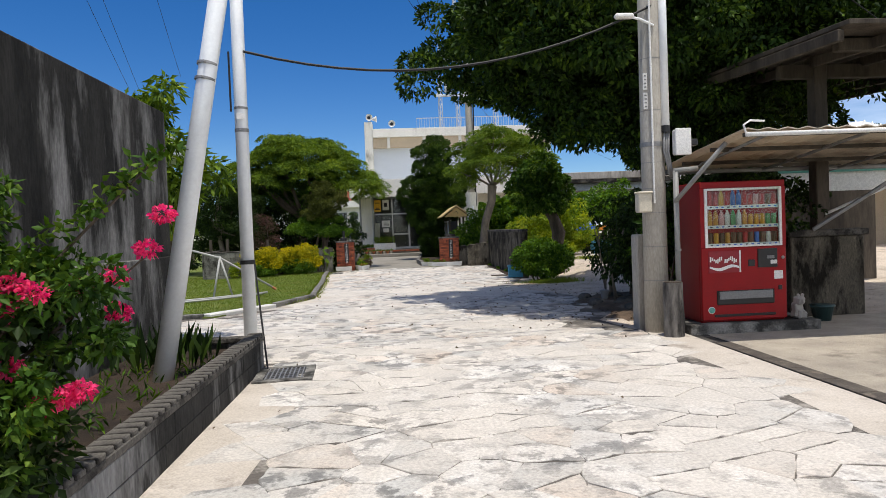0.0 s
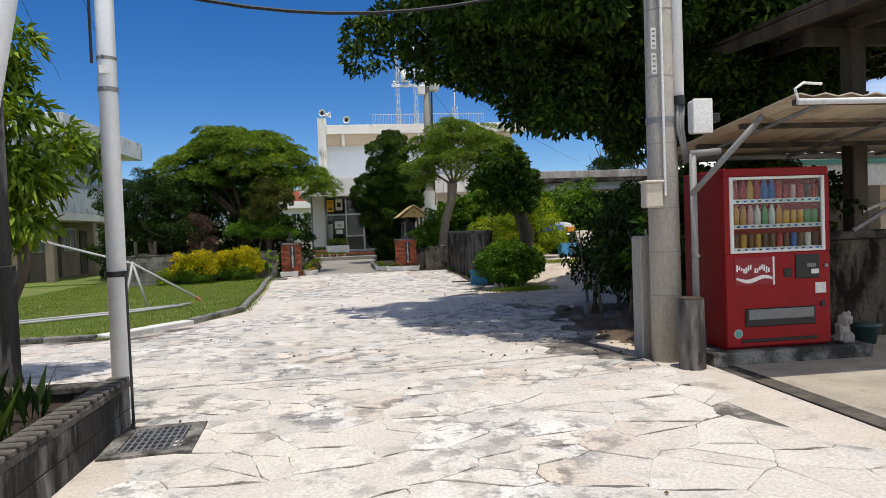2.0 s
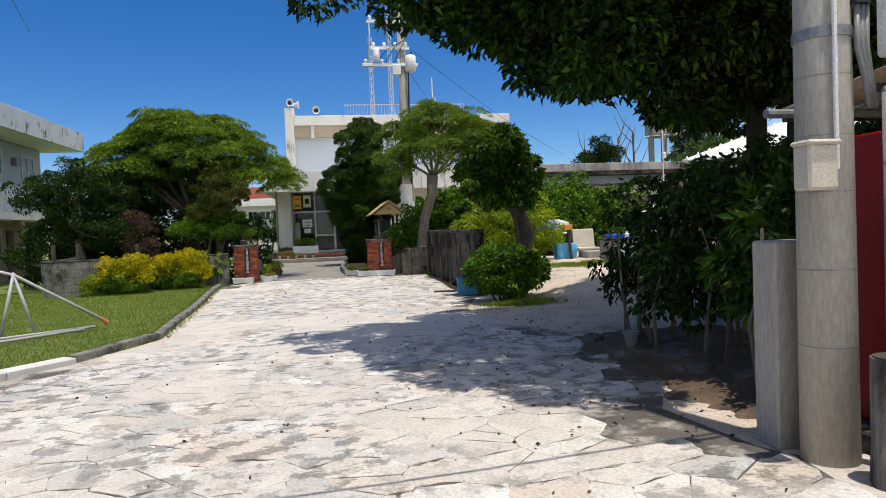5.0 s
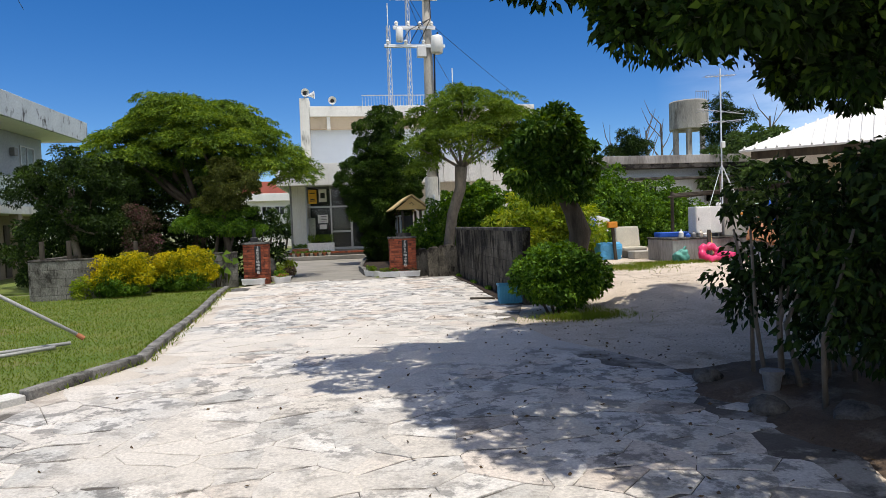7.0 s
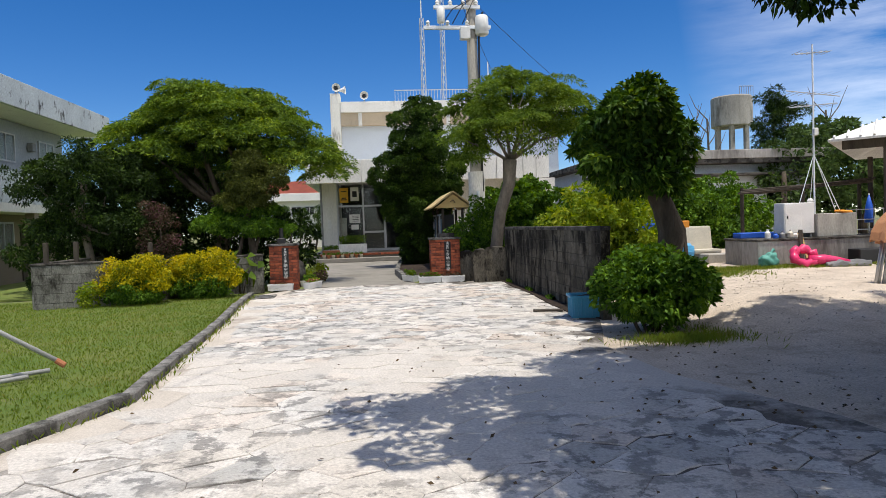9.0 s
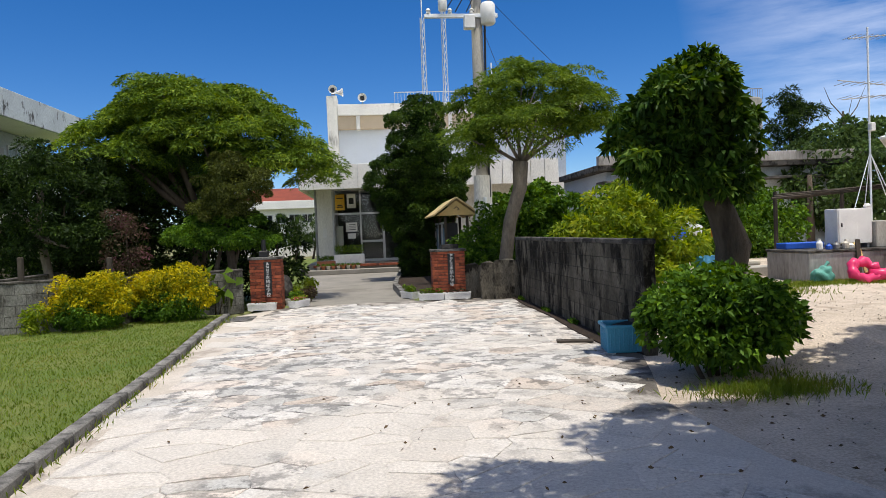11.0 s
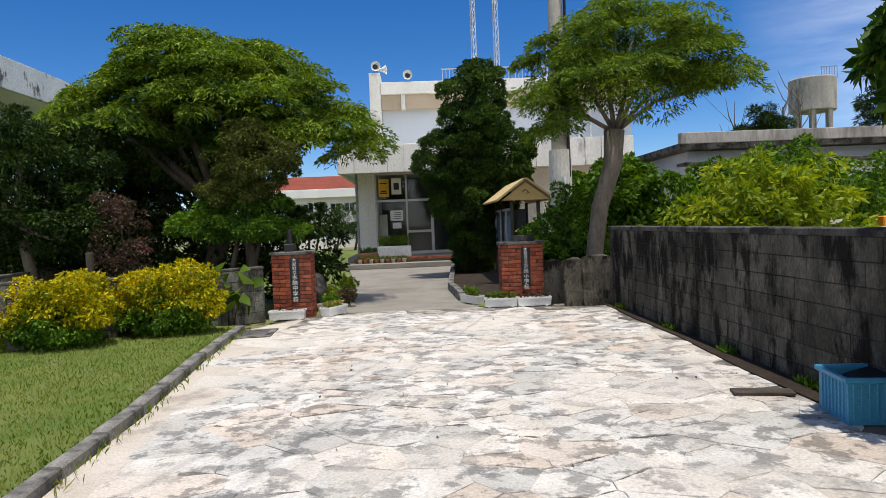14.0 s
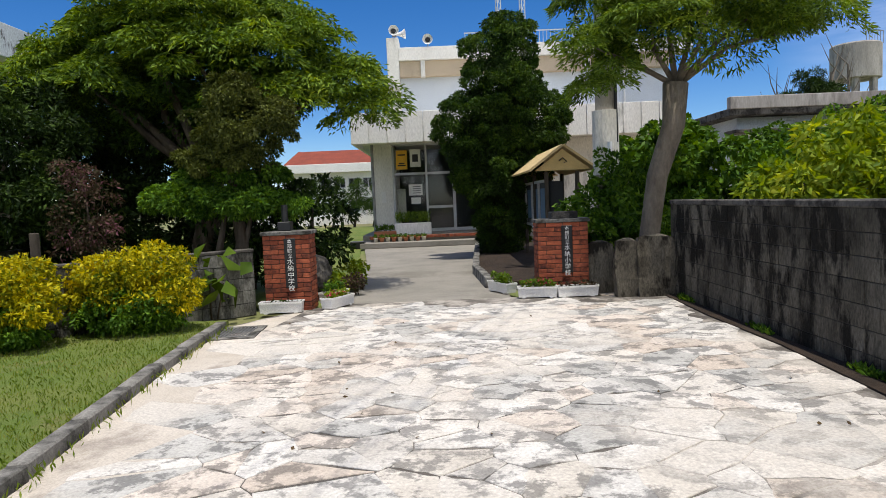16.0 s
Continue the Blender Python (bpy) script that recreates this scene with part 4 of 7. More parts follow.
lt = [(0.1, 0, 5.0, 1.7, 1.6, 0.55), (-1.3, 0.2, 4.75, 1.2, 1.3, 0.5), (1.5, -0.2, 4.45, 1.2, 1.3, 0.45), (2.5, -0.3, 3.75, 0.95, 1.0, 0.32), (-2.3, 0.1, 4.25, 0.9, 1.0, 0.4), (0.3, -1.1, 4.2, 1.5, 0.8, 0.35),
      (0.9, 0.6, 5.25, 0.9, 0.9, 0.35), (-0.6, -0.5, 5.4, 0.9, 0.9, 0.3), (-1.6, -0.8, 3.75, 1.0, 0.8, 0.35), (1.6, -0.9, 3.65, 0.9, 0.7, 0.28), (-0.4, 0.6, 3.5, 1.6, 0.8, 0.4), (3.15, -0.3, 3.3, 0.55, 0.6, 0.22), (-2.6, -0.2, 3.4, 0.6, 0.7, 0.3)]
# The lower leaves' darker material puts the shade under the crown into colour
plant("shade_tree", "broad flat-topped green tree with feathery leaves", "tree", (-4.2, 29.5, 0), [(*q[:5], q[5] * 1.4) for q in lt], 105000, (0.115, 0.034), 0.14, LEAF_TREE, 12,
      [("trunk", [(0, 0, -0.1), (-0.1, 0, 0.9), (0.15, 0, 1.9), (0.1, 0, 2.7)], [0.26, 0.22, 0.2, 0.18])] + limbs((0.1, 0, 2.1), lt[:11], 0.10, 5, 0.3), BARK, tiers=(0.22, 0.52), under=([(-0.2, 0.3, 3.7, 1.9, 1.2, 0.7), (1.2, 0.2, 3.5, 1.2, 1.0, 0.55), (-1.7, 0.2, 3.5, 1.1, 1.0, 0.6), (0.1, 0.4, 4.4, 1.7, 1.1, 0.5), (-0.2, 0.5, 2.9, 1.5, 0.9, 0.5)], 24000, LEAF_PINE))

t2 = [(0.95, 0, 5.0, 1.4, 1.2, 0.6), (-0.25, 0.1, 4.6, 0.95, 1.0, 0.5), (2.0, -0.1, 4.6, 0.95, 1.0, 0.45), (0.8, -0.6, 4.2, 1.3, 0.8, 0.35), (-0.85, 0, 3.9, 0.6, 0.7, 0.35), (2.55, 0, 4.1, 0.6, 0.7, 0.3), (0.7, 0.3, 5.5, 0.9, 0.8, 0.3), (-0.5, -0.2, 3.4, 0.5, 0.5, 0.4)]
plant("feathery_tree", "slender grey-trunked tree with airy light-green crown", "tree", (3.45, 27.75, 0), t2, 42000, (0.11, 0.028), 0.16, LEAF_LIGHT, 13,
      [("trunk", [(0, 0, -0.1), (0.06, 0, 0.9), (0.2, 0, 1.8), (0.46, 0, 2.6), (0.52, 0, 3.25)], [0.19, 0.165, 0.16, 0.17, 0.2])] + limbs((0.52, 0, 3.2), t2[:7], 0.05, 6, 0.25), PALEBARK, tiers=(0.20, 0.45), under=([(0.9, 0.2, 4.3, 1.2, 0.9, 0.4), (0.7, -0.3, 3.75, 0.9, 0.7, 0.35), (-0.3, 0.1, 4.1, 0.6, 0.6, 0.4), (1.9, 0, 4.2, 0.7, 0.7, 0.3)], 7000, LEAF_TREE))

t1 = [(0, 0, 2.85, 0.8, 0.8, 0.62), (-0.5, 0, 2.6, 0.55, 0.55, 0.5), (0.45, 0.1, 2.6, 0.55, 0.6, 0.5), (0.0, -0.1, 3.25, 0.5, 0.5, 0.38), (-0.2, 0, 2.2, 0.5, 0.5, 0.3), (0.35, -0.1, 2.15, 0.45, 0.45, 0.28)]
plant("broadleaf_tree", "small round-crowned tree with glossy broad leaves", "tree", (4.12, 19.2, 0), [(q[0] * 0.9, q[1], q[2], q[3] * 0.84, q[4] * 0.84, q[5] * 0.9) for q in t1], 14000, (0.125, 0.06), 0.10, LEAF_BROAD, 14,
      [("trunk", [(0.45, 0, -0.1), (0.42, 0, 0.8), (0.5, 0, 1.3), (0.38, 0, 1.7), (0.15, 0, 2.1)], [0.2, 0.17, 0.19, 0.16, 0.13])] + limbs((0.2, 0, 2.0), t1[:4], 0.06, 7, 0.12), BARK, 0.4, 14, 0.5)

pc = [(0.1, 0, 4.75, 0.85, 0.8, 0.75), (0.3, 0, 5.25, 0.55, 0.5, 0.45), (-0.55, -0.1, 3.1, 1.05, 0.9, 0.75), (0.7, 0.1, 3.3, 1.0, 0.9, 0.75), (0.1, -0.2, 3.9, 0.95, 0.9, 0.7), (-0.3, -0.2, 2.1, 0.8, 0.8, 0.75), (0.5, 0, 2.2, 0.8, 0.8, 0.7), (0.1, -0.1, 1.2, 0.7, 0.7, 0.9), (1.0, 0, 2.9, 0.7, 0.7, 0.6), (0.1, 0, 0.4, 0.55, 0.55, 0.35)]
# LEAF_DARK filler paints the shade between the tiers
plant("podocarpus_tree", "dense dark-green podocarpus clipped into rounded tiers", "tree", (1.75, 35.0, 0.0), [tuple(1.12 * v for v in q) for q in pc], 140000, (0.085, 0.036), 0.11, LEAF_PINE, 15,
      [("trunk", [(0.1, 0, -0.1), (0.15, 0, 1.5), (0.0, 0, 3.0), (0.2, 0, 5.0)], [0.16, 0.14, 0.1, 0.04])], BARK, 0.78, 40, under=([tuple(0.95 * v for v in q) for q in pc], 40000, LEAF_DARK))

nw = [(0, 0, 2.9, 0.85, 0.8, 0.6), (-0.15, 0, 3.35, 0.5, 0.5, 0.3), (-0.3, 0, 2.3, 0.75, 0.7, 0.25)]
plant("clipped_garden_tree", "clipped garden tree with rounded dark crown", "tree", (-2.95, 27.75, 0), nw, 24000, (0.065, 0.032), 0.08, LEAF_OLIVE, 16,
      [("trunk", [(-0.3, 0, -0.1), (-0.1, 0, 1.0), (-0.2, 0, 2.0), (0, 0, 2.8)], [0.12, 0.1, 0.08, 0.04])], BARK, 0.4)
nb = [(0, 0, 1.66, 1.25, 0.6, 0.2), (-0.6, 0.1, 1.8, 0.6, 0.5, 0.17), (0.75, 0, 1.6, 0.6, 0.5, 0.17), (0.2, 0.3, 2.1, 0.85, 0.5, 0.15)]
plant("garden_shrub", "clipped flat-topped green shrub above the garden wall", "shrub", (-3.35, 27.7, 0), nb, 20000, (0.075, 0.04), 0.08, LEAF_ROUND, 17,
      [("stem", [(-0.2, 0, -0.1), (-0.1, 0.05, 0.8), (0.1, 0, 1.6)], [0.08, 0.06, 0.03]), ("stem", [(0.3, 0.1, -0.1), (0.3, 0.05, 0.8), (0.5, 0, 1.5)], [0.07, 0.05, 0.03])], BARK, 0.5)
ld = [(0, 0, 3.2, 1.3, 1.0, 0.6), (-1.2, 0, 3.0, 0.7, 0.8, 0.45), (1.0, 0.2, 3.0, 0.9, 0.8, 0.55), (0.2, 0, 2.3, 1.3, 0.9, 0.6), (0.7, -0.1, 1.65, 0.95, 0.7, 0.55), (-0.7, 0, 1.6, 0.7, 0.6, 0.45), (0.1, 0.1, 3.7, 0.7, 0.7, 0.3)]
plant("dark_garden_tree", "dark-green layered garden tree behind the block wall", "tree", (-7.3, 27.8, 0), ld, 30000, (0.10, 0.04), 0.12, LEAF_DARK, 18,
      [("trunk", [(0, 0, -0.1), (0.1, 0, 1.0), (-0.1, 0, 2.0), (0, 0, 3.0)], [0.13, 0.1, 0.09, 0.05])] + limbs((0, 0, 1.6), ld[:5], 0.06, 9, 0.25), PALEBARK, 0.4)
br = [(0, 0, 1.7, 0.5, 0.4, 0.6), (0.1, 0, 1.15, 0.5, 0.4, 0.4), (-0.15, 0, 2.2, 0.3, 0.3, 0.3)]
plant("bronze_shrub", "upright shrub with bronze and purple leaves", "shrub", (-5.3, 27.35, 0), br, 3600, (0.07, 0.032), 0.09, LEAF_RUST, 19,
      [("stem", [(0, 0, -0.1), (0.05, 0, 1.0), (0, 0, 2.0)], [0.04, 0.03, 0.01])], BARK, 0.2, 12)
for i, (x, w, s) in enumerate(((-5.1, 0.60, 20), (-3.9, 0.74, 21))):
    yb = [(0, 0, 0.62, w, 0.45, 0.33), (-0.3, 0, 0.80, w * 0.6, 0.4, 0.22), (0.3, 0, 0.84 + 0.06 * i, w * 0.6, 0.4, 0.24), (w * 0.9, -0.1, 0.55, 0.25, 0.3, 0.25), (-w * 0.9, 0, 0.5, 0.22, 0.3, 0.22)]
    plant("golden_shrub", "bright yellow-leaved clipped shrub before the block wall", "shrub", (x, 24.75 + 0.85 * i, 0), yb, 14000, (0.062, 0.030), 0.08, LEAF_YELLOW, s,
          [("stem", [(0.1 * k, 0, -0.05), (0.25 * k, 0, 0.6)], [0.02, 0.01]) for k in (-1, 0, 1)], BARK, 0.5, 6, group="golden shrubs", under=([(0, -0.08, 0.32, w * 1.05, 0.46, 0.30)], 6500, LEAF_ROUND))
sb = [(0, 0, 0.6, 0.85, 0.8, 0.52), (-0.35, -0.1, 0.62, 0.55, 0.55, 0.4), (0.4, 0, 0.6, 0.55, 0.55, 0.4), (0, 0, 0.9, 0.55, 0.55, 0.27)]
plant("round_shrub", "rounded bright-green broad-leaved shrub beside the drive", "shrub", (3.88, 18.25, 0), [(q[0] * 0.88, q[1] * 0.9, q[2] * 0.97, q[3] * 0.84, q[4] * 0.88, q[5] * 0.95) for q in sb], 14000, (0.085, 0.05), 0.09, LEAF_ROUND, 22,
      [("stem", [(0.1 * k, 0.05 * k, -0.05), (0.3 * k, 0.1 * k, 0.7)], [0.025, 0.012]) for k in (-2, -1, 0, 1, 2)], BARK, 0.6, 6)
# hedge in the banyan's shade
hb = [(0.1, 0.4, 1.2, 0.5, 0.7, 0.75), (0.2, -0.9, 1.3, 0.6, 0.9, 0.75), (0.3, -2.2, 1.4, 0.7, 0.9, 0.75), (0.1, -0.2, 0.7, 0.45, 1.1, 0.4), (0.6, 0.2, 1.5, 0.6, 0.9, 0.5), (0.9, -1.6, 1.6, 0.7, 1.1, 0.5), (1.5, -0.6, 1.7, 0.9, 1.2, 0.7), (1.6, -2.0, 1.5, 0.9, 1.1, 0.9), (2.4, 0.4, 2.0, 0.9, 1.2, 0.7)]
stems = []
rs = random.Random(31)
for k in range(26):
    x, y = rs.uniform(-0.35, 0.9), rs.uniform(-2.9, 0.9)
    stems.append(("stem", [(x, y, -0.05), (x + rs.uniform(-0.15, 0.15), y + rs.uniform(-0.15, 0.15), 0.6), (x + rs.uniform(-0.25, 0.25), y + rs.uniform(-0.25, 0.25), 1.4)], [0.022, 0.018, 0.01]))
plant("shade_hedge", "tall loose dark-green hedge on thin bare stems", "hedge", (4.15, 12.5, 0), hb, 30000, (0.085, 0.045), 0.14, LEAF_DARK, 23, stems, PALEBARK, 0.35, 14, 0.7)
plant("bright_shrub", "light-green leafy shrub behind the concrete post", "shrub", (4.5, 10.75, 0), [(0, 0, 1.45, 0.55, 0.5, 0.4), (-0.15, 0.1, 1.0, 0.4, 0.4, 0.4), (0.3, 0, 1.75, 0.5, 0.4, 0.3)], 3200, (0.17, 0.055), 0.12, LEAF_ROUND, 24,
      [("stem", [(0.1 * k, 0, -0.05), (0.15 * k, 0, 1.4)], [0.02, 0.012]) for k in (-1, 0, 1)], BARK, 0.3, 12)
# mass of shrubs behind the right-hand wall
mb = [(0, 0, 1.5, 1.2, 1.0, 1.3), (1.6, 0.3, 1.5, 1.3, 1.0, 1.2), (3.2, 0.0, 1.3, 1.4, 1.0, 1.1), (0.6, 0.6, 2.4, 0.9, 0.9, 0.5), (5.2, 2.5, 1.4, 1.8, 1.4, 1.3), (7.6, 3.5, 1.4, 2.0, 1.6, 1.4), (9.4, 4.0, 1.2, 2.0, 1.6, 1.3), (6.2, 3.0, 2.2, 1.4, 1.2, 0.7), (7.6, 5.0, 2.5, 1.6, 1.2, 1.2), (9.6, 5.2, 2.2, 1.6, 1.2, 1.1), (5.6, 4.6, 2.4, 1.4, 1.2, 1.0)]
for i, q in enumerate(mb):
    plant("creeper_shrub", "green creeper-covered shrub behind the block wall", "shrub", (4.4 + q[0], 30.5 + q[1], 0), [(0, 0, q[2], *q[3:]), (0.3, 0.1, q[2] * 0.6, q[3] * 0.8, q[4] * 0.8, q[2] * 0.55)], 6500, (0.15, 0.10), 0.16, LEAF_ROUND, 130 + i,
          [("stem", [(0.1, 0, -0.05), (0.0, 0.1, q[2])], [0.05, 0.02])], BARK, 0.45, 14, group="creeper shrubs")
plant("lime_shrub", "loose yellow-green leafy shrub behind the block wall", "shrub", (5.9, 26.3, 0), [(0, 0, 1.7, 1.1, 0.8, 0.7), (0.9, 0.1, 1.8, 0.9, 0.8, 0.7), (-0.6, -0.1, 1.3, 0.8, 0.7, 0.7), (1.2, 0, 1.1, 0.7, 0.7, 0.6), (0.2, 0, 0.7, 1.3, 0.8, 0.6)], 13000, (0.15, 0.06), 0.15, LEAF_LIME, 26,
      [("stem", [(0.2 * k, 0, -0.05), (0.35 * k, 0, 1.6)], [0.03, 0.012]) for k in (-2, -1, 0, 1, 2)], BARK, 0.35, 16)
plant("climbing_shrub", "dark-green leafy shrub beside the notice board", "shrub", (3.0, 29.2, 0), [(0, 0, 1.2, 0.55, 0.5, 0.9), (0.6, -0.3, 0.9, 0.5, 0.5, 0.6), (0.5, 0.4, 1.9, 0.6, 0.5, 0.5), (-0.2, -0.3, 0.7, 0.4, 0.4, 0.5)], 7000, (0.12, 0.06), 0.13, LEAF_ROUND, 27, [("stem", [(0.15 * k, 0, -0.05), (0.3 * k, 0.1, 0.9), (0.25 * k + 0.1, 0.1, 1.7)], [0.025, 0.018, 0.008]) for k in (-1, 0, 1, 2)], BARK, 0.3, 14)
plant("wall_tree", "leafy small tree beside the stained wall", "tree", (-3.6, 9.9, 0), [(0.1, 0, 2.6, 0.55, 0.5, 0.5), (0.55, 0.1, 2.35, 0.5, 0.45, 0.4), (-0.1, 0, 3.2, 0.4, 0.4, 0.45), (0.2, 0, 1.9, 0.5, 0.45, 0.35), (0.2, 0.1, 3.6, 0.2, 0.2, 0.3)], 3200, (0.17, 0.055), 0.12, LEAF_TREE, 28,
      [("trunk", [(0.1, 0, -0.1), (-0.05, 0, 0.6), (0.25, 0, 1.25), (0.2, 0, 2.4)], [0.09, 0.08, 0.06, 0.03])], BARK, 0.25, 10, 0.6)
# dark planting behind the garden wall
gt = [(-4.2, 0.6, 1.1, 1.6, 1.0, 1.1), (-2.0, 0.8, 1.2, 1.6, 1.0, 1.2), (0.0, 0.9, 1.2, 1.6, 1.0, 1.2), (1.8, 0.6, 1.0, 1.2, 0.9, 1.0), (-3.0, 1.4, 2.2, 1.6, 1.0, 1.0), (-0.8, 1.6, 2.3, 1.7, 1.0, 1.0), (-1.9, 2.2, 3.2, 1.6, 1.0, 0.9)]
plant("garden_thicket", "dense dark-green shrubbery behind the garden wall", "shrubs", (-4.4, 29.0, 0), gt, 42000, (0.13, 0.06), 0.16, LEAF_DARK, 55,
      [("stem", [(1.1 * k - 3.5, 0.8, -0.05), (1.1 * k - 3.4, 0.9, 1.5)], [0.05, 0.02]) for k in range(6)], BARK, 0.4, 24)
# distant trees
far = [(-5, 0, 3.2, 3.0, 2.5, 2.4), (-1.5, 1, 3.8, 3.0, 2.5, 2.2), (2.5, 0, 3.6, 3.4, 2.5, 2.4), (6.5, 0, 3.9, 3.2, 2.6, 2.6), (10.5, 0, 4.2, 3.4, 2.6, 2.6), (14.5, 0, 4.6, 3.4, 2.6, 2.8)]
plant("far_trees", "green wood behind the yard", "trees", (23.6, 39.5, 0), [(q[0] * 0.62 + 1.0, q[1], q[2] + 0.2, q[3] * 0.8, q[4], q[5]) for q in far], 52000, (0.26, 0.13), 0.32, LEAF_FAR, 29, [("trunk", [(4 * k - 4, 0, -0.1), (4 * k - 4, 0, 3.5)], [0.2, 0.1]) for k in range(5)], BARK, 0.4)
plant("casuarina_tree", "feathery dark pine-like tree beside the water tower", "tree", (31, 58, 0), [(0, 0, 8.6, 1.6, 1.3, 1.6), (0.5, 0, 6.6, 2.1, 1.5, 1.5), (-0.4, 0, 10.2, 0.9, 0.8, 1.0), (1.0, 0, 4.4, 2.0, 1.5, 1.2), (1.6, 0, 9.2, 0.8, 0.8, 0.9)], 18000, (0.35, 0.05), 0.3, LEAF_DARK, 30,
      [("trunk", [(0, 0, -0.1), (0.1, 0, 5), (-0.3, 0, 9.5)], [0.25, 0.18, 0.05])], BARK, 0.3)
plant("casuarina_tree", "low feathery dark tree on the skyline behind the house", "tree", (22.6, 58, 0), [(0, 0, 7.2, 1.2, 1.0, 1.1), (0.9, 0, 6.6, 1.2, 1.0, 0.9), (-1.0, 0, 6.2, 1.0, 1.0, 0.7)], 7000, (0.35, 0.05), 0.3, LEAF_DARK, 33,
      [("trunk", [(0, 0, -0.1), (0.1, 0, 4), (0.0, 0, 7.5)], [0.22, 0.15, 0.05])], BARK, 0.3)
for i, x in enumerate((-8.6, -7.2, -5.6, -4.4)):
    plant("young_pine", "small dark-green pine on the school lawn", "tree", (x, 62 + i % 2, 0), [(0, 0, 1.5, 0.95, 0.8, 0.6), (0.2, 0, 2.2, 0.7, 0.6, 0.5), (0.3, 0, 2.9, 0.4, 0.4, 0.4)], 5000, (0.16, 0.03), 0.14, LEAF_PINE, 40 + i,
          [("trunk", [(-0.1, 0, -0.05), (0.1, 0, 0.9), (0.2, 0, 2.6)], [0.09, 0.07, 0.03])], BARK, 0.4, group="lawn pines")


# ---- steel pipes and poles ----
def steel_pole(name, label, foot, top, r, bands):
    t = thing(name, label, "pole", foot)
    d = Vector(top) - Vector(foot)
    part("shaft", tube([(0, 0, -0.1), d], [r, r * 0.92], 20), GALV, t, smooth=True)
    for f, w in bands:
        part("band", tube([d * f, d * (f + w)], r * 1.04, 20), STEEL, t)
        part("bolt", box((0.02, 0.03, 0.02), tuple(d * f + Vector((0.0, -r - 0.01, 0.01))), 0.003), STEEL, t)
    return t


steel_pole("steel_pole", "leaning pale-grey galvanised steel pole in the planter", (-2.22, 6.10, 0.26), (-1.28, 6.65, 6.0), 0.09, [(0.47, 0.004), (0.495, 0.004)])
p2 = steel_pole("steel_pole", "upright grey galvanised steel pole behind the planter corner", (-1.94, 8.47, 0), (-1.92, 8.47, 7.0), 0.082, [(0.40, 0.006), (0.44, 0.004)])
part("black_tape", tube([(0, 0, 1.17), (0, 0, 1.22)], 0.096, 18), BLACK, p2)
part("label_plate", box((0.09, 0.01, 0.07), (0.02, -0.1, 2.95)), WHITE, p2)


def cable(points, r=0.012, sag=0.0, n=14):
    t = thing("cable", "thin black overhead cable", "cable", group="overhead cables")
    (x0, y0, z0), (x1, y1, z1) = points
    pts = [(x0 + (x1 - x0) * f, y0 + (y1 - y0) * f, z0 + (z1 - z0) * f - sag * 4 * f * (1 - f)) for f in (i / n for i in range(n + 1))]
    part("wire", tube(pts, r, 6), CABLE, t)
    return t


cable([(-1.86, 8.42, 3.78), (3.45, 8.85, 4.40)], 0.016, 0.5)
cable([(-2.04, 8.42, 3.78), (-2.04, 8.42, 3.05)], 0.014)
cable([(-1.84, 8.40, 1.2), (-1.58, 7.62, 0.0)], 0.012)
for a, b in (((-11.4, 30, 8.1), (-5.0, 2, 13.0)), ((-10.9, 30, 7.8), (-4.4, 2, 13.5)), ((-9.2, 30, 8.6), (-3.2, 2, 13)), ((3.2, 29.7, 8.2), (-6.5, 2, 12.5)), ((3.2, 29.7, 7.7), (-5.0, 2, 13.0)),
             ((3.3, 29.7, 8.3), (16, 48, 6.0)), ((3.3, 29.7, 7.6), (12, 60, 8.0)), ((3.45, 8.95, 6.5), (7.5, 4.2, 3.2)), ((3.45, 8.95, 6.9), (9.5, 9.5, 2.9))):
    cable([a, b], 0.008, 0.3)

cp = thing("utility_pole", "round grey concrete utility pole beside the drive", "utility pole", (3.46, 8.98, 0))
part("shaft", tube([(0, 0, -0.1), (0, 0, 2.2), (0, 0, 9.0)], [0.165, 0.157, 0.12], 28), POLE, cp, smooth=True)
for z in (0.7, 1.16, 1.62, 1.95, 2.3, 3.0, 3.7):
    part("joint_ring", tube([(0, 0, z), (0, 0, z + 0.008)], 0.1665 - 0.004 * z, 24), STEEL, cp)
part("steel_band", tube([(0, 0, 2.52), (0, 0, 2.58)], 0.166, 24), STEEL, cp)
part("conduit", tube([(-0.06, -0.175, 1.75), (-0.06, -0.172, 4.6)], 0.014, 8), WHITE, cp)
part("conduit", tube([(0.14, -0.125, 2.78), (0.14, -0.12, 5.5)], 0.055, 14), GALV, cp, smooth=True)
part("conduit_collar", tube([(0.14, -0.125, 2.70), (0.14, -0.125, 2.79)], 0.062, 14), BLACK, cp)
for k in range(3):
    part("bent_conduit", tube([(0.12 + 0.03 * k, -0.14, 2.72), (0.09 + 0.03 * k, -0.17, 2.45), (0.14 + 0.02 * k, -0.17, 2.25), (0.18 + 0.02 * k, -0.15, 2.1)], 0.017, 8), GREYP, cp, smooth=True)
mb_ = part("meter_box", box((0.19, 0.14, 0.26), (-0.22, -0.20, 1.63), 0.015), OFFWHITE, cp, "cream plastic meter box")
part("meter_lid", box((0.21, 0.17, 0.03), (-0.22, -0.205, 1.88), 0.012), OFFWHITE, mb_)
jb = part("junction_box", box((0.20, 0.13, 0.34), (0.30, -0.24, 2.38), 0.018), WHITE, cp, "pale grey junction box")
part("junction_lid", box((0.215, 0.02, 0.355), (0.30, -0.312, 2.372), 0.008), WHITE, jb)
part("floodlight", box((0.11, 0.12, 0.09), (0.47, -0.2, 2.50), 0.012), BLACK, cp)
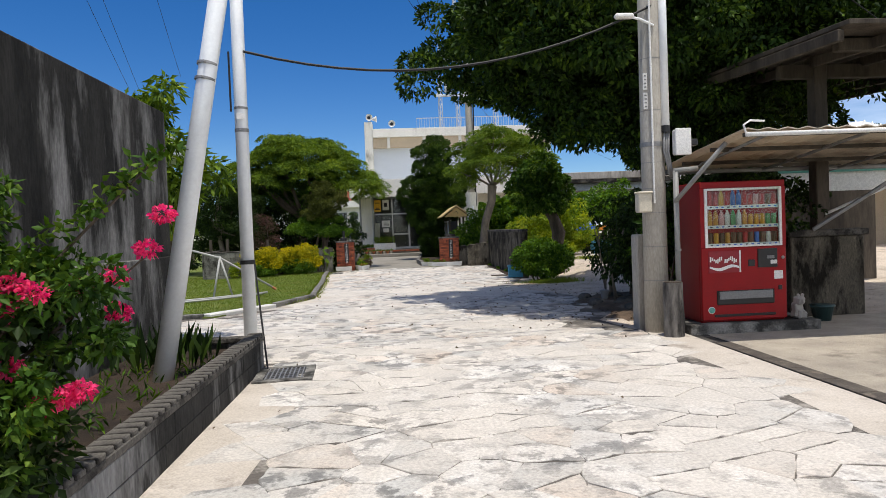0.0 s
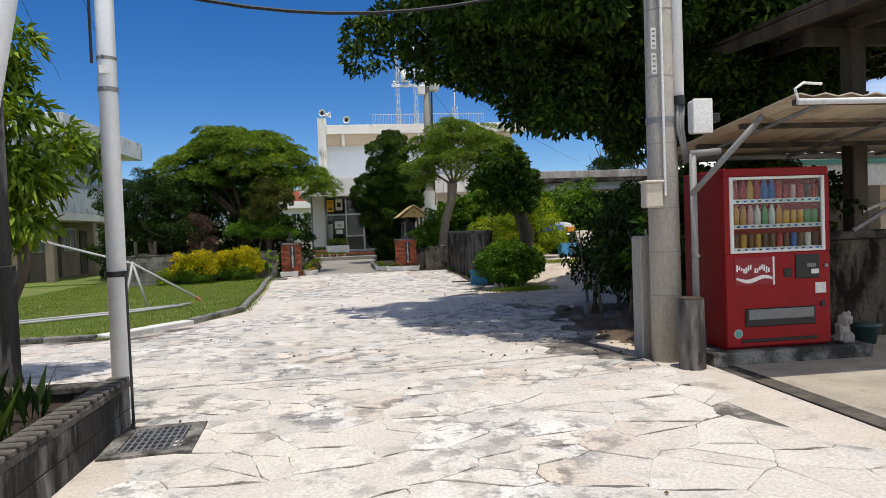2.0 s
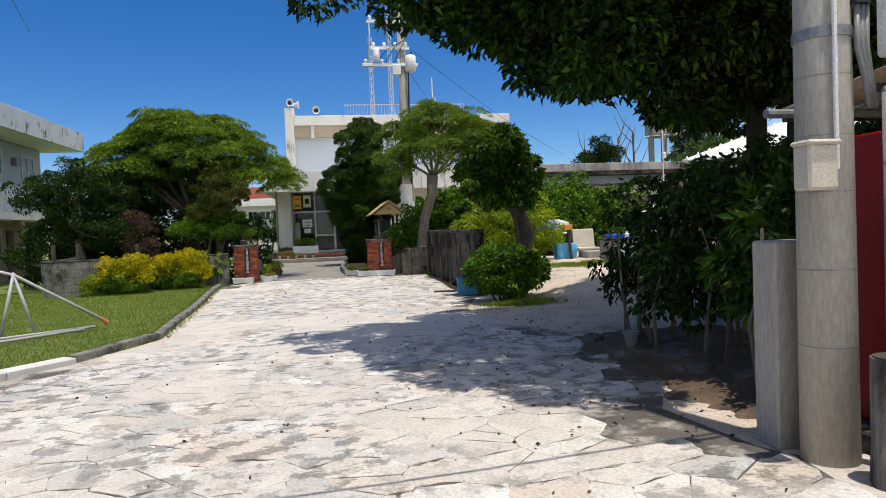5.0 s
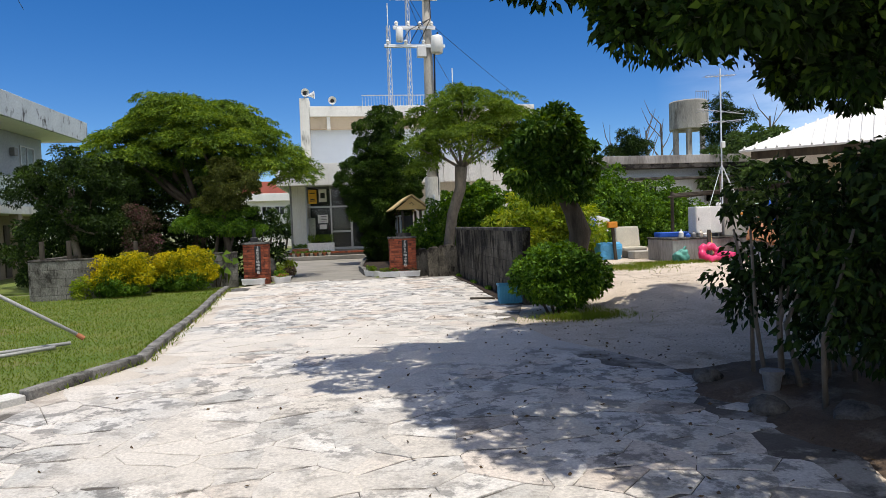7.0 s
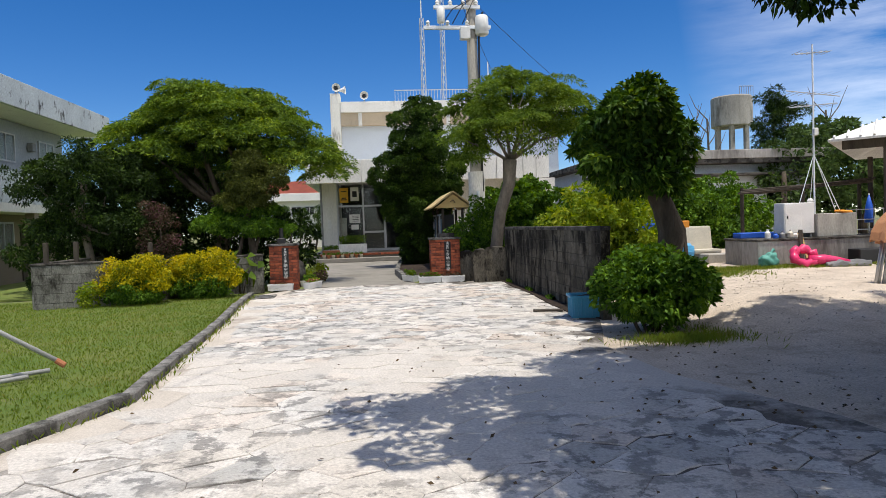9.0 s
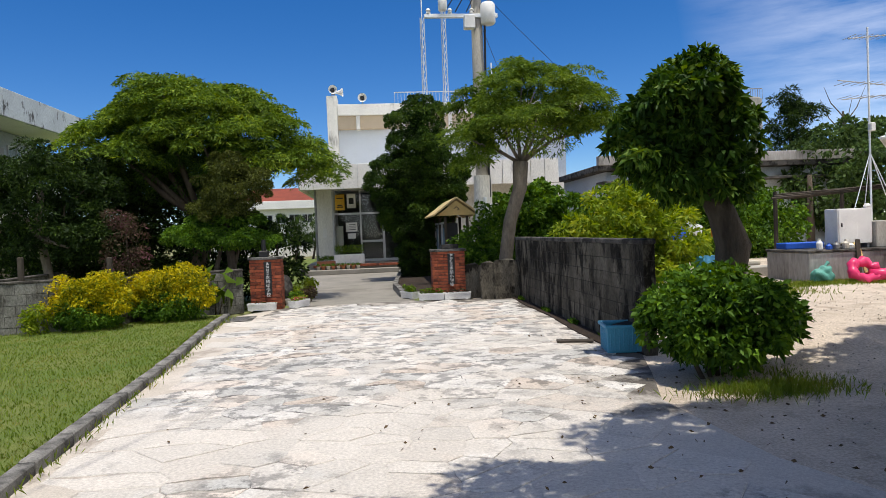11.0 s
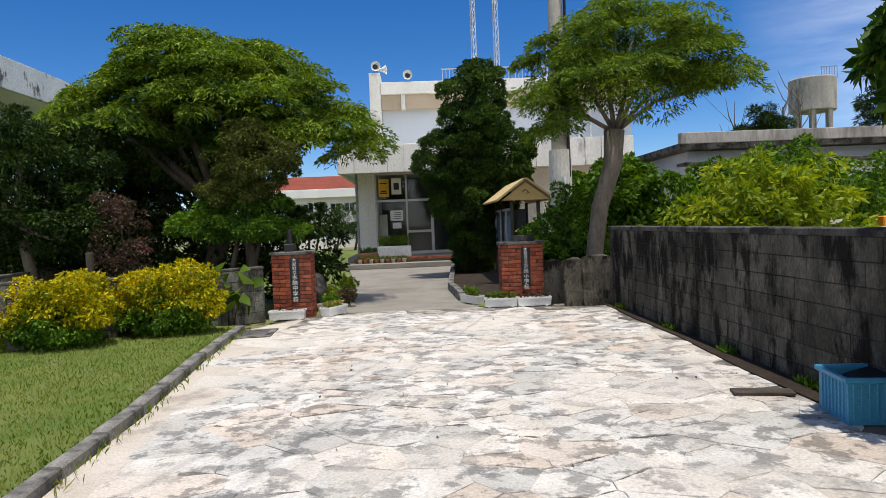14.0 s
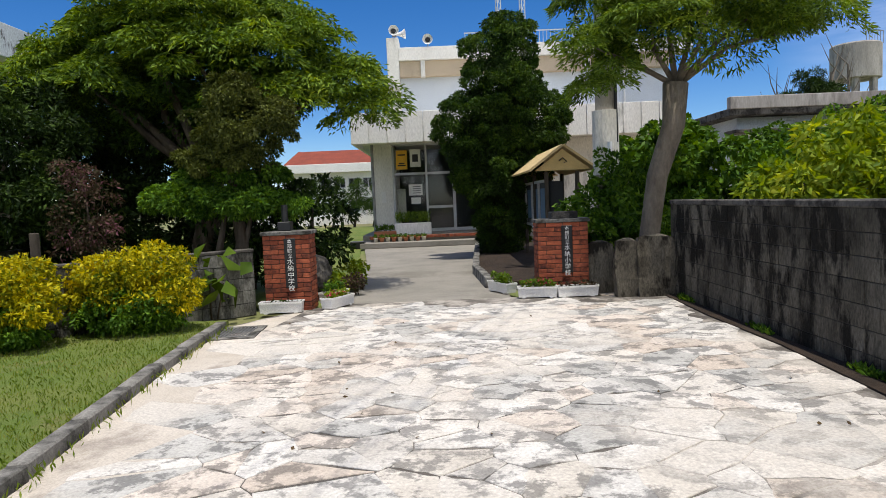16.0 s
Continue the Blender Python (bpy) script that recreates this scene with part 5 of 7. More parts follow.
for z in (3.02, 3.28):
    s_ = part("sign_strip", box((0.055, 0.012, 0.22), (-0.125, -0.125, z)), PAPER, cp, "weathered white number strip")
    for j in range(4):
        part("sign_mark", box((0.03, 0.004, 0.018), (-0.125, -0.133, z + 0.025 + j * 0.05)), GREYP, s_)
arm = part("lamp_arm", tube([(0, -0.15, 4.13), (-0.2, -0.2, 4.2), (-0.32, -0.22, 4.22)], 0.018, 8), GALV, cp)
part("lamp_head", box((0.26, 0.1, 0.07), (-0.42, -0.22, 4.2), 0.025), WHITE, arm, "small white street lamp head")
post = part("pipe_post", tube([(0.20, -0.27, 0.5), (0.20, -0.27, 2.17)], 0.036, 12), GREYPAINT, cp, smooth=True)
part("pipe_stub", tube([(0.18, -0.27, 2.17), (0.50, -0.27, 2.19)], 0.038, 12), GREYPAINT, post, smooth=True)
part("pipe_clamp", tube([(0.20, -0.29, 1.1), (0.20, -0.29, 1.13)], 0.042, 12), STEEL, post)

sp = thing("concrete_post", "short square concrete post beside the utility pole", "post", (3.43, 9.3, 0))
part("post", box((0.27, 0.24, 1.36), (0, 0.05, -0.03), 0.015), POLE, sp)
lg = thing("log_stump", "upright charred grey log stump at the pole's foot", "log", (3.50, 8.52, 0))
part("log", tube([(0, 0, -0.05), (0.005, 0, 0.25), (0, 0.005, 0.5), (0, 0, 0.70)], [0.135, 0.128, 0.125, 0.122], 22, rough=0.05, seed=5), LOG, lg)
part("cut_top", tube([(0, 0, 0.70), (0, 0, 0.71)], 0.115, 20), TIMBER, lg)
st_ = thing("trench_drain", "steel-covered drain channel along the drive's edge", "drain", (3.83, 0, 0), kind="structure")
part("channel", box((0.23, 19.0, 0.02), (0, -0.9, -0.028)), COPING, st_)
for i in range(36):
    part("drain_cover", box((0.19, 0.485, 0.02), (0, -9.9 + i * 0.5, -0.012), 0.004), DRAINIRON, st_)


# ---- grates ----
def floor_grate(at, w, d, turn):
    t = thing("floor_grate", "rusty steel drain grate set in a concrete frame", "drain", at, turn, "drain grates")
    b = bmesh.new()
    for x, y, sx, sy in ((0, d / 2 + 0.05, w + 0.2, 0.1), (0, -d / 2 - 0.05, w + 0.2, 0.1), (w / 2 + 0.05, 0, 0.1, d), (-w / 2 - 0.05, 0, 0.1, d)):
        box((sx, sy, 0.03), (x, y, -0.022), bm=b)
    part("grate_frame", b, KERB, t)
    # Thin black sheet under the bars stands in for the darkness of a pit
    part("grate_pit", box((w, d, 0.004), (0, 0, -0.012)), BLACK, t)
    for i in range(9):
        part("bar", box((0.014, d, 0.014), (-w / 2 + w * (i + 0.5) / 9, 0, -0.006)), STEEL, t)
    for i in range(6):
        part("cross_bar", box((w, 0.014, 0.012), (0, -d / 2 + d * (i + 0.5) / 6, -0.007)), STEEL, t)


floor_grate((-1.34, 7.35, 0.008), 0.42, 0.55, 4)
floor_grate((-2.47, 25.3, 0.008), 0.42, 0.6, 3)

# ---- vending machine ----
vm = thing("vending_machine", "red drinks vending machine with lit display window", "vending machine", (4.52, 8.61, 0.125))
W, D, H = 1.17, 0.85, 1.875
b = bmesh.new()
box((W, D - 0.06, H), (0, D / 2 + 0.03, 0), 0.012, bm=b)
part("body", b, RED, vm)
door = bmesh.new()
wx, wz0, wz1 = 0.53, 1.0, 1.785     # display opening
box((W, 0.07, wz0 - 0.03), (0, 0.035, 0.03), 0.01, bm=door)
box((W, 0.07, H - wz1), (0, 0.035, wz1), 0.01, bm=door)
box((W / 2 - wx, 0.069, wz1 - wz0), (-(W / 2 + wx) / 2, 0.035, wz0), bm=door)
box((W / 2 - wx, 0.069, wz1 - wz0), ((W / 2 + wx) / 2, 0.035, wz0), bm=door)
door = part("door", door, RED, vm)
part("display_back", box((2 * wx, 0.01, wz1 - wz0), (0, 0.066, wz0)), DISPLAY, door, "white lit display panel")
fb = bmesh.new()
for x in (-wx + 0.02, wx - 0.02):
    box((0.04, 0.03, wz1 - wz0), (x, 0.0, wz0), 0.006, bm=fb)
for z in (wz0, wz1 - 0.03):
    box((2 * wx - 0.08, 0.028, 0.03), (0, 0.0, z), 0.006, bm=fb)
part("display_frame", fb, WHITE, door)
rv = random.Random(8)
hues = [plain("drink_" + n, c, 0.3) for n, c in (("red", (0.45, 0.03, 0.03)), ("amber", (0.55, 0.25, 0.04)), ("brown", (0.14, 0.06, 0.03)), ("blue", (0.04, 0.12, 0.40)), ("pale", (0.62, 0.60, 0.52)), ("green", (0.10, 0.28, 0.10)), ("pink", (0.6, 0.30, 0.28)), ("orange", (0.6, 0.30, 0.03)))]
rows_of = ((1.555, (0, 0, 7, 0, 3, 3, 0, 0, 6, 0, 2, 0)), (1.295, (1, 1, 6, 4, 5, 4, 1, 7, 7, 7, 5, 5)), (1.055, (2, 7, 2, 1, 2, 2, 0, 2, 3, 2, 4, 2)))
bottle = lathe([(0.028, 0), (0.032, 0.01), (0.032, 0.125), (0.026, 0.15), (0.014, 0.18), (0.014, 0.2)], 10)
can = lathe([(0.028, 0), (0.031, 0.006), (0.031, 0.13), (0.026, 0.14)], 10)
bottle_me, can_me = {}, {}
for z, kinds in rows_of:
    part("shelf", box((2 * wx - 0.09, 0.05, 0.03), (0, 0.03, z - 0.035), 0.003), WHITE, door)
    strip = part("button_strip", box((2 * wx - 0.09, 0.01, 0.045), (0, 0.0, z - 0.045), 0.003), WHITE, door)
    for i, h in enumerate(kinds):
        tall = z > 1.2 and i < 7
        store = bottle_me if tall else can_me
        if h not in store:
            src = part("bottle" if tall else "can", (bottle if tall else can).copy(), hues[h], door, smooth=True)
            store[h] = src.data
        else:
            src = new("bottle" if tall else "can", store[h])
            src.parent = door
        src.matrix_basis = pose(-0.44 + i * 0.08, 0.035, z)
        part("button", box((0.034, 0.006, 0.016), (-0.44 + i * 0.08, -0.008, z - 0.030), 0.002), DEEPBLUE if i % 3 else BLACK, strip)
bottle.free(), can.free()
gl = part("display_glass", box((2 * wx - 0.085, 0.004, wz1 - wz0 - 0.065), (0, -0.010, wz0 + 0.033)), GLASS, door)
gl.visible_shadow = False
lp = part("brand_panel", box((0.43, 0.008, 0.29), (-0.275, -0.003, 0.665), 0.003), DARKRED, door, "dark red panel with white wave")
wave = bmesh.new()
for i in range(16):
    x0, x1 = -0.20 + i * 0.025, -0.175 + i * 0.025
    z0, z1 = 0.06 + 0.022 * math.sin(i * 0.42 + 2.6), 0.06 + 0.022 * math.sin((i + 1) * 0.42 + 2.6)
    w0 = 0.012 + 0.010 * abs(math.sin(i * 0.2))
    vs = [wave.verts.new(p) for p in ((x0, 0, z0 - w0), (x1, 0, z1 - w0), (x1, 0, z1 + w0), (x0, 0, z0 + w0))]
    wave.faces.new(vs)
    ws = [wave.verts.new(p) for p in ((x0, 0, 0.14 + 0.02 * math.sin(i * 1.3)), (x1 - 0.006, 0, 0.14 + 0.02 * math.sin(i * 1.3)), (x1 - 0.003, 0, 0.19 + 0.02 * math.cos(i * 1.1)), (x0 + 0.004, 0, 0.19 + 0.02 * math.cos(i * 1.1)))]
    if i not in (7, 15):
        wave.faces.new(ws)
part("white_wave", wave, WHITE, lp).matrix_basis = pose(-0.275, -0.0075, 0.67)
part("panel_edge", box((0.02, 0.004, 0.29), (-0.06, -0.008, 0.665)), WHITE, lp)
part("coin_panel", box((0.27, 0.02, 0.25), (0.32, -0.004, 0.715), 0.008, segs=2), BLACK, door, "black coin panel")
part("coin_slot", box((0.10, 0.01, 0.04), (0.36, -0.016, 0.83), 0.003), GREYP, door)
part("price_display", box((0.09, 0.006, 0.05), (0.40, -0.016, 0.76), 0.003), PAPER, door)
part("note_slot", box((0.09, 0.015, 0.09), (0.10, -0.003, 0.735), 0.004), BLACK, door)
part("lock", lathe([(0.02, 0), (0.02, 0.02), (0.0, 0.021)], 10), STEEL, door).matrix_basis = pose(0.53, -0.001, 0.84, 90, 0, 0)
part("label_sticker", box((0.12, 0.005, 0.11), (0.47, -0.003, 0.555)), PAPER, door, "white information sticker")
flap = part("delivery_tray", box((0.79, 0.03, 0.19), (0.01, 0.0, 0.235), 0.008), BLACK, door, "black delivery opening")
part("tray_flap", box((0.73, 0.015, 0.105), (0.01, -0.02, 0.31), 0.004), GREYP, flap)
part("return_slot", box((0.05, 0.02, 0.06), (0.49, -0.004, 0.41), 0.005), BLACK, door)
part("round_sticker", lathe([(0.04, 0), (0.04, 0.004), (0.0, 0.005)], 18), TEAL, door).matrix_basis = pose(-0.46, -0.001, 0.17, 90, 0, 0)
part("round_sticker", lathe([(0.047, 0), (0.047, 0.002), (0.0, 0.003)], 18), WHITE, door).matrix_basis = pose(-0.46, 0.001, 0.17, 90, 0, 0)
part("toe_slot", box((0.85, 0.02, 0.035), (0.0, -0.001, 0.075), 0.008), BLACK, door)
for x in (-0.5, 0.5):
    part("foot", box((0.08, 0.5, 0.02), (x, 0.36, -0.0)), BLACK, vm)
pl = thing("concrete_plinth", "low grey concrete plinth under the vending machine", "plinth", (4.62, 8.86, 0), kind="structure")
part("slab", box((1.78, 0.95, 0.145), (0, 0.12, -0.02), 0.012), KERB, pl)
shisa = bmesh.new()
for s, p in (((0.17, 0.14, 0.10), (0, 0, 0)), ((0.12, 0.11, 0.13), (0.0, 0.01, 0.09)), ((0.11, 0.12, 0.10), (-0.01, -0.02, 0.20)), ((0.04, 0.05, 0.06), (-0.05, -0.05, 0.28)), ((0.04, 0.05, 0.06), (0.04, -0.03, 0.28)), ((0.05, 0.06, 0.07), (-0.02, -0.09, 0.21)), ((0.05, 0.05, 0.12), (-0.05, -0.06, 0.0)), ((0.05, 0.05, 0.12), (0.05, -0.06, 0.0)), ((0.05, 0.05, 0.10), (0.08, 0.05, 0.08))):
    box(s, p, 0.018, (rv.uniform(-12, 12), rv.uniform(-12, 12), rv.uniform(-20, 20)), shisa)
sh = part("stone_statue", shisa, TANKWALL)
sh.matrix_basis = pose(5.30, 8.68, 0.125, 0, 0, 15)
tagged(sh, "small pale stone guardian statue beside the vending machine", "statue")
ob_ = thing("timber_board", "narrow orange-brown board standing beside the vending machine", "board", (5.19, 8.86, 0.125))
part("board", box((0.06, 0.03, 1.80), (0, 0, 0), 0.004), plain("varnished_board", (0.30, 0.12, 0.03), 0.5), ob_)
fp = thing("flowerpot", "dark green plastic flowerpot beside the plinth", "flowerpot", (5.98, 9.2, -0.005))
part("pot", lathe([(0.11, 0), (0.15, 0.2), (0.165, 0.2), (0.165, 0.225), (0.145, 0.22), (0.11, 0.05)], 18), plain("dark_green_plastic", (0.03, 0.07, 0.07), 0.5), fp, smooth=True)

# ---- awning and shed ----
aw = thing("awning", "sloping corrugated awning on a steel pipe frame", "awning", (4.0, 7.55, 0))
wv = bmesh.new()
n_, span = 60, 3.6
rows_ = []
for y, z in ((0.0, 2.54), (1.3, 2.43), (2.6, 2.30)):
    rows_.append([wv.verts.new((-0.02 + span * i / n_, y, z + 0.014 * math.sin(i * 1.57))) for i in range(n_ + 1)])
for r0, r1 in zip(rows_, rows_[1:]):
    for i in range(n_):
        wv.faces.new((r0[i], r0[i + 1], r1[i + 1], r1[i]))
roof_ = part("roof_sheet", wv, TIN, aw)
sol = roof_.modifiers.new("thickness", "SOLIDIFY")
sol.thickness = 0.012
for y, z in ((0.03, 2.50), (0.85, 2.42), (1.7, 2.33), (2.5, 2.26)):
    part("purlin", box((span, 0.06, 0.05), (span / 2, y, z - 0.05), 0.004), TIMBER, aw)
part("front_pipe", tube([(0, -0.03, 2.47), (3.6, -0.03, 2.49)], 0.028, 10), WHITE, aw, smooth=True)
part("pipe_hook", tube([(0.0, -0.03, 2.48), (-0.03, -0.03, 2.58), (0.05, -0.03, 2.63), (0.22, -0.03, 2.62)], 0.012, 8), WHITE, aw)
part("brace", tube([(-0.36, 1.16, 1.75), (0.05, 0.55, 2.45)], 0.03, 10), GREYPAINT, aw, smooth=True)
for x in (0.25, 1.5, 2.7):
    part("rafter", tube([(x, 0, 2.46), (x, 2.5, 2.2)], 0.022, 8), STEEL, aw)
part("back_pipe", tube([(-0.3, 2.3, 2.24), (3.6, 2.3, 2.22)], 0.035, 10), STEEL, aw)
part("brace", tube([(1.9, 1.7, 1.3), (3.4, 1.0, 2.42)], 0.03, 8), STEEL, aw)
part("brace", tube([(2.3, 2.1, 1.5), (3.4, 0.6, 2.3)], 0.022, 8), GALV, aw)

shd = thing("timber_shed", "dark weathered timber shed with low concrete wall", "shed", (6.3, 9.7, 0))
part("low_wall", box((1.15, 0.2, 1.22), (0.05, 0.0, -0.03), 0.015), BLOCK, shd)
part("wall_cap", box((1.25, 0.3, 0.1), (0.05, 0.0, 1.19), 0.015), COPING, shd)
part("timber_post", box((0.2, 0.2, 2.9), (0.0, 0.0, 1.28), 0.012), TIMBER, shd)
part("timber_post", box((0.2, 0.2, 4.2), (2.6, 0.0, 0.0), 0.012), TIMBER, shd)
part("timber_post", box((0.2, 0.2, 4.2), (0.0, 4.0, 0.0), 0.012), TIMBER, shd)
part("beam", box((4.4, 0.14, 0.2), (1.6, 0, 3.55), 0.01), TIMBER, shd)
part("beam", box((4.4, 0.14, 0.16), (1.6, -1.3, 3.62), 0.01), TIMBER, shd)
for i in range(6):
    part("rafter", box((0.08, 6.5, 0.14), (-0.9 + i * 0.8, 1.4, 3.78), 0.006, (3, 0, 0)), TIMBER, shd)
part("roof_sheet", box((4.8, 6.8, 0.06), (1.5, 1.4, 3.95), 0.006, (3, 0, 0)), TIMBER, shd)
part("back_wall", box((4.6, 0.1, 2.2), (2.3, 5.0, 0.0)), TIMBER, shd)
part("white_sheet", box((3.4, 0.03, 0.36), (2.2, 2.4, 1.95)), WHITETIN, shd)
part("green_fascia", box((3.4, 0.04, 0.08), (2.2, 2.3, 2.3)), TEAL, shd)

# ---- pink-flowering bush over the planter ----
rng = np.random.default_rng(51)
bg = thing("flowering_bush", "leafy green bush with crimson-pink flower heads", "bush", (-2.1, 3.0, 0.26))
for i, tip in enumerate(((1.0, 0.15, 1.66), (0.88, 0.27, 1.2), (0.7, 0.27, 0.95), (0.5, -0.1, 1.05), (0.45, -0.1, 0.75), (0.6, -0.1, 0.6), (0.1, 0.0, 1.5), (0.3, 0.0, 1.2))):
    part("branch", tube([(0, 0, -0.05), (tip[0] * 0.35, tip[1] * 0.4, tip[2] * 0.6), tip], [0.015, 0.010, 0.004], 7), BARK, bg)
P, Wd = leaf_cloud([(0.15, 0.0, 1.10, 0.36, 0.40, 0.30), (0.55, 0.1, 1.05, 0.28, 0.25, 0.14), (0.35, -0.2, 0.6, 0.28, 0.28, 0.28), (0.62, 0.2, 0.80, 0.22, 0.18, 0.08), (0.1, 0.0, 1.45, 0.24, 0.28, 0.16)], 6500, 0.05, rng, 0.2, 8)
shoot = rng.uniform(0.25, 1.0, 260)
P = np.concatenate([P, np.stack([shoot + rng.normal(0, 0.03, 260), shoot * 0.15, 1.02 + 0.64 * shoot ** 1.3 + rng.normal(0, 0.03, 260)], 1)])
Wd = np.concatenate([Wd, rng.normal(size=(260, 3)) + np.array([0.3, 0, 0.2])])
leaves_at("leaves", P, Wd, 0.055, 0.028, LEAF_BROAD, bg, rng)
# Inner leaf mass whose dark colour stands in for shade under the bush
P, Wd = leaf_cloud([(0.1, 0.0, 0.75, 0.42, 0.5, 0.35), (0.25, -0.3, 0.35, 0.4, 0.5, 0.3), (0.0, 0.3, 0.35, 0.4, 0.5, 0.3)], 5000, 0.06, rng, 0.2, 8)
leaves_at("inner_leaves", P, Wd, 0.075, 0.036, LEAF_DARK, bg, rng, "inner leaves coloured dark for the bush's own shade")
for x, y, z in ((0.93, 0.27, 1.37), (0.86, 0.27, 1.21), (0.71, 0.27, 0.92), (0.71, 0.25, 1.09), (0.57, 0.25, 1.05), (0.53, -0.11, 1.05), (0.41, -0.11, 0.75), (0.55, -0.11, 0.59), (0.69, -0.11, 0.64), (0.43, -0.11, 1.10), (0.40, -0.14, 0.98), (0.62, -0.1, 0.61)):
    k = 150
    d = rng.normal(size=(k, 3))
    d /= np.linalg.norm(d, axis=1, keepdims=True)
    leaves_at("flower_head", np.array((x, y, z)) + d * rng.uniform(0.015, 0.05, (k, 1)) * np.array([1.2, 1, 0.8]), d, 0.022, 0.02, BLOOM, bg, rng)
sv = thing("strap_leaf_plant", "dark upright strap-leaved plants in the planter", "plant", (-2.35, 6.9, 0.26))
P = np.array([[rng.uniform(-0.45, 0.4), rng.uniform(-0.5, 0.5), 0.0] for _ in range(90)])
leaves_at("strap_leaves", P, np.array([[rng.normal() * 0.25, rng.normal() * 0.25, 1.0] for _ in range(90)]), 0.42, 0.06, LEAF_DARK, sv, rng)
wd_ = thing("weeds", "small green weeds along the planter soil", "weeds", (-2.4, 4.5, 0.26), kind="stuff")
P = np.array([[rng.uniform(-0.5, 0.5), rng.uniform(-3.5, 2.5), 0.0] for _ in range(500)])
leaves_at("weed_leaves", P, np.array([[rng.normal() * 0.6, rng.normal() * 0.6, 0.8] for _ in range(500)]), 0.12, 0.02, LEAF_ROUND, wd_, rng)


# ---- brick gate pillars ----
def words(name, body, size, at, parent, material, spacing=0.0):
    """Standing lettering, one sign under another, as a flat mesh that faces the drive."""
    tot = 0.0
    for i, ch in enumerate(body):
        cu = bpy.data.curves.new(name, "FONT")
        cu.body, cu.size, cu.align_x, cu.align_y, cu.extrude = ch, size, "CENTER", "CENTER", 0.002
        tmp = new(name, cu)
        bpy.context.view_layer.update()
        me = bpy.data.meshes.new_from_object(tmp.evaluated_get(bpy.context.evaluated_depsgraph_get()))
        bpy.data.objects.remove(tmp)
        me.materials.append(material)
        ob = new(name, me)
        ob.parent = parent
        ob.matrix_basis = pose(at[0], at[1], at[2] - tot, 90, 0, 0)
        tot += size * 1.02 + spacing
    return tot


def gate_pillar(label, at, w, d, courses, text_small, text_large, sign_x, turn):
    t = thing("gate_pillar", label, "pillar", at, turn, "gate pillars")
    bh = 0.072
    h = courses * bh
    part("core", box((w - 0.03, d - 0.03, h), (0, 0, 0)), BRICKJOINT, t)
    long_me = short_me = None
    rnd = random.Random(7)
    for c in range(courses):
        z = c * bh + 0.005
        runs = []
        for sgn in (-1, 1):
            cut = [0.0, 0.34, 0.67, 1.0] if c % 2 == 0 else [0.0, 0.17, 0.5, 0.83, 1.0]
            runs += [((a + b_) / 2 * w - w / 2, sgn * (d / 2 - 0.05), (b_ - a) * w - 0.009, 0.1) for a, b_ in zip(cut, cut[1:])]
            inner = d - 0.2
            cut = [0.0, 0.5, 1.0] if c % 2 == 0 else [0.0, 1.0]
            runs += [(sgn * (w / 2 - 0.05), (a + b_) / 2 * inner - inner / 2, 0.1, (b_ - a) * inner - 0.009) for a, b_ in zip(cut, cut[1:])]
        for x, y, sx, sy in runs:
            key = (round(sx, 3), round(sy, 3))
            me = BRICKS.get(key)
            if me is None:
                ob = part("brick", box((sx, sy, bh - 0.010), (0, 0, 0), 0.004), BRICK, t)
                BRICKS[key] = ob.data
            else:
                ob = new("brick", me)
                ob.parent = t
            ob.matrix_basis = pose(x + rnd.uniform(-0.002, 0.002), y + rnd.uniform(-0.003, 0.003), z)
    part("cap_slab", box((w + 0.05, d + 0.05, 0.055), (0, 0, h), 0.008), KERB, t)
    plate = part("sign_plate", box((0.17, 0.02, 0.74), (sign_x, -d / 2 - 0.012, 0.36), 0.004), BLACK, t, "black vertical name plate with white characters")
    s1 = words("character", text_small, 0.072, (sign_x, -d / 2 - 0.0245, 1.055), plate, WHITE)
    words("character", text_large, 0.098, (sign_x, -d / 2 - 0.0245, 1.055 - s1 - 0.012), plate, WHITE)
    return t


BRICKS = {}
gate_pillar("red brick gate pillar with a black name plate", (-2.18, 27.25, -0.02), 0.70, 0.52, 16, "本部町立", "水納中学校", 0.06, 0)
gp2 = gate_pillar("red brick gate pillar with name plate and lamp base", (2.06, 27.75, -0.02), 0.80, 0.52, 16, "本部町立", "水納小学校", 0.06, 0)
part("lamp_base", box((0.42, 0.34, 0.11), (0.06, 0.05, 1.205), 0.01), COPING, gp2)
ml = thing("mailbox", "dark metal lamp stand on the gate pillar", "lamp stand", (-2.24, 27.3, 1.187))
part("stand", box((0.2, 0.2, 0.14), (0, 0, 0), 0.01), BLACK, ml)
part("stem", tube([(0, 0, 0.14), (0, 0, 0.4)], 0.05, 10), BLACK, ml)


def upright_stone(at, w, h, d, seed):
    t = thing("standing_stone", "rough upright grey stone slab beside the wall", "stone", at, 0, "standing stones")
    rnd = random.Random(seed)
    b = box((w, d, h), (0, 0, 0))
    bmesh.ops.subdivide_edges(b, edges=b.edges[:], cuts=5, use_grid_fill=True)
    for v in b.verts:
        k = noise.noise(v.co * 3.1 + Vector((seed, 0, 0)))
        v.co += Vector((k * 0.05, noise.noise(v.co * 2.7) * 0.05, 0))
        if v.co.z > h * 0.55:
            f = (v.co.z / h - 0.55) / 0.45
            v.co.x *= 1 - 0.10 * f * f
            v.co.z += f * (0.06 * noise.noise(v.co * 4) - 0.35 * max(0, abs(v.co.x) / w - 0.3) * 0.5)
    part("slab", b, BLOCK, t)


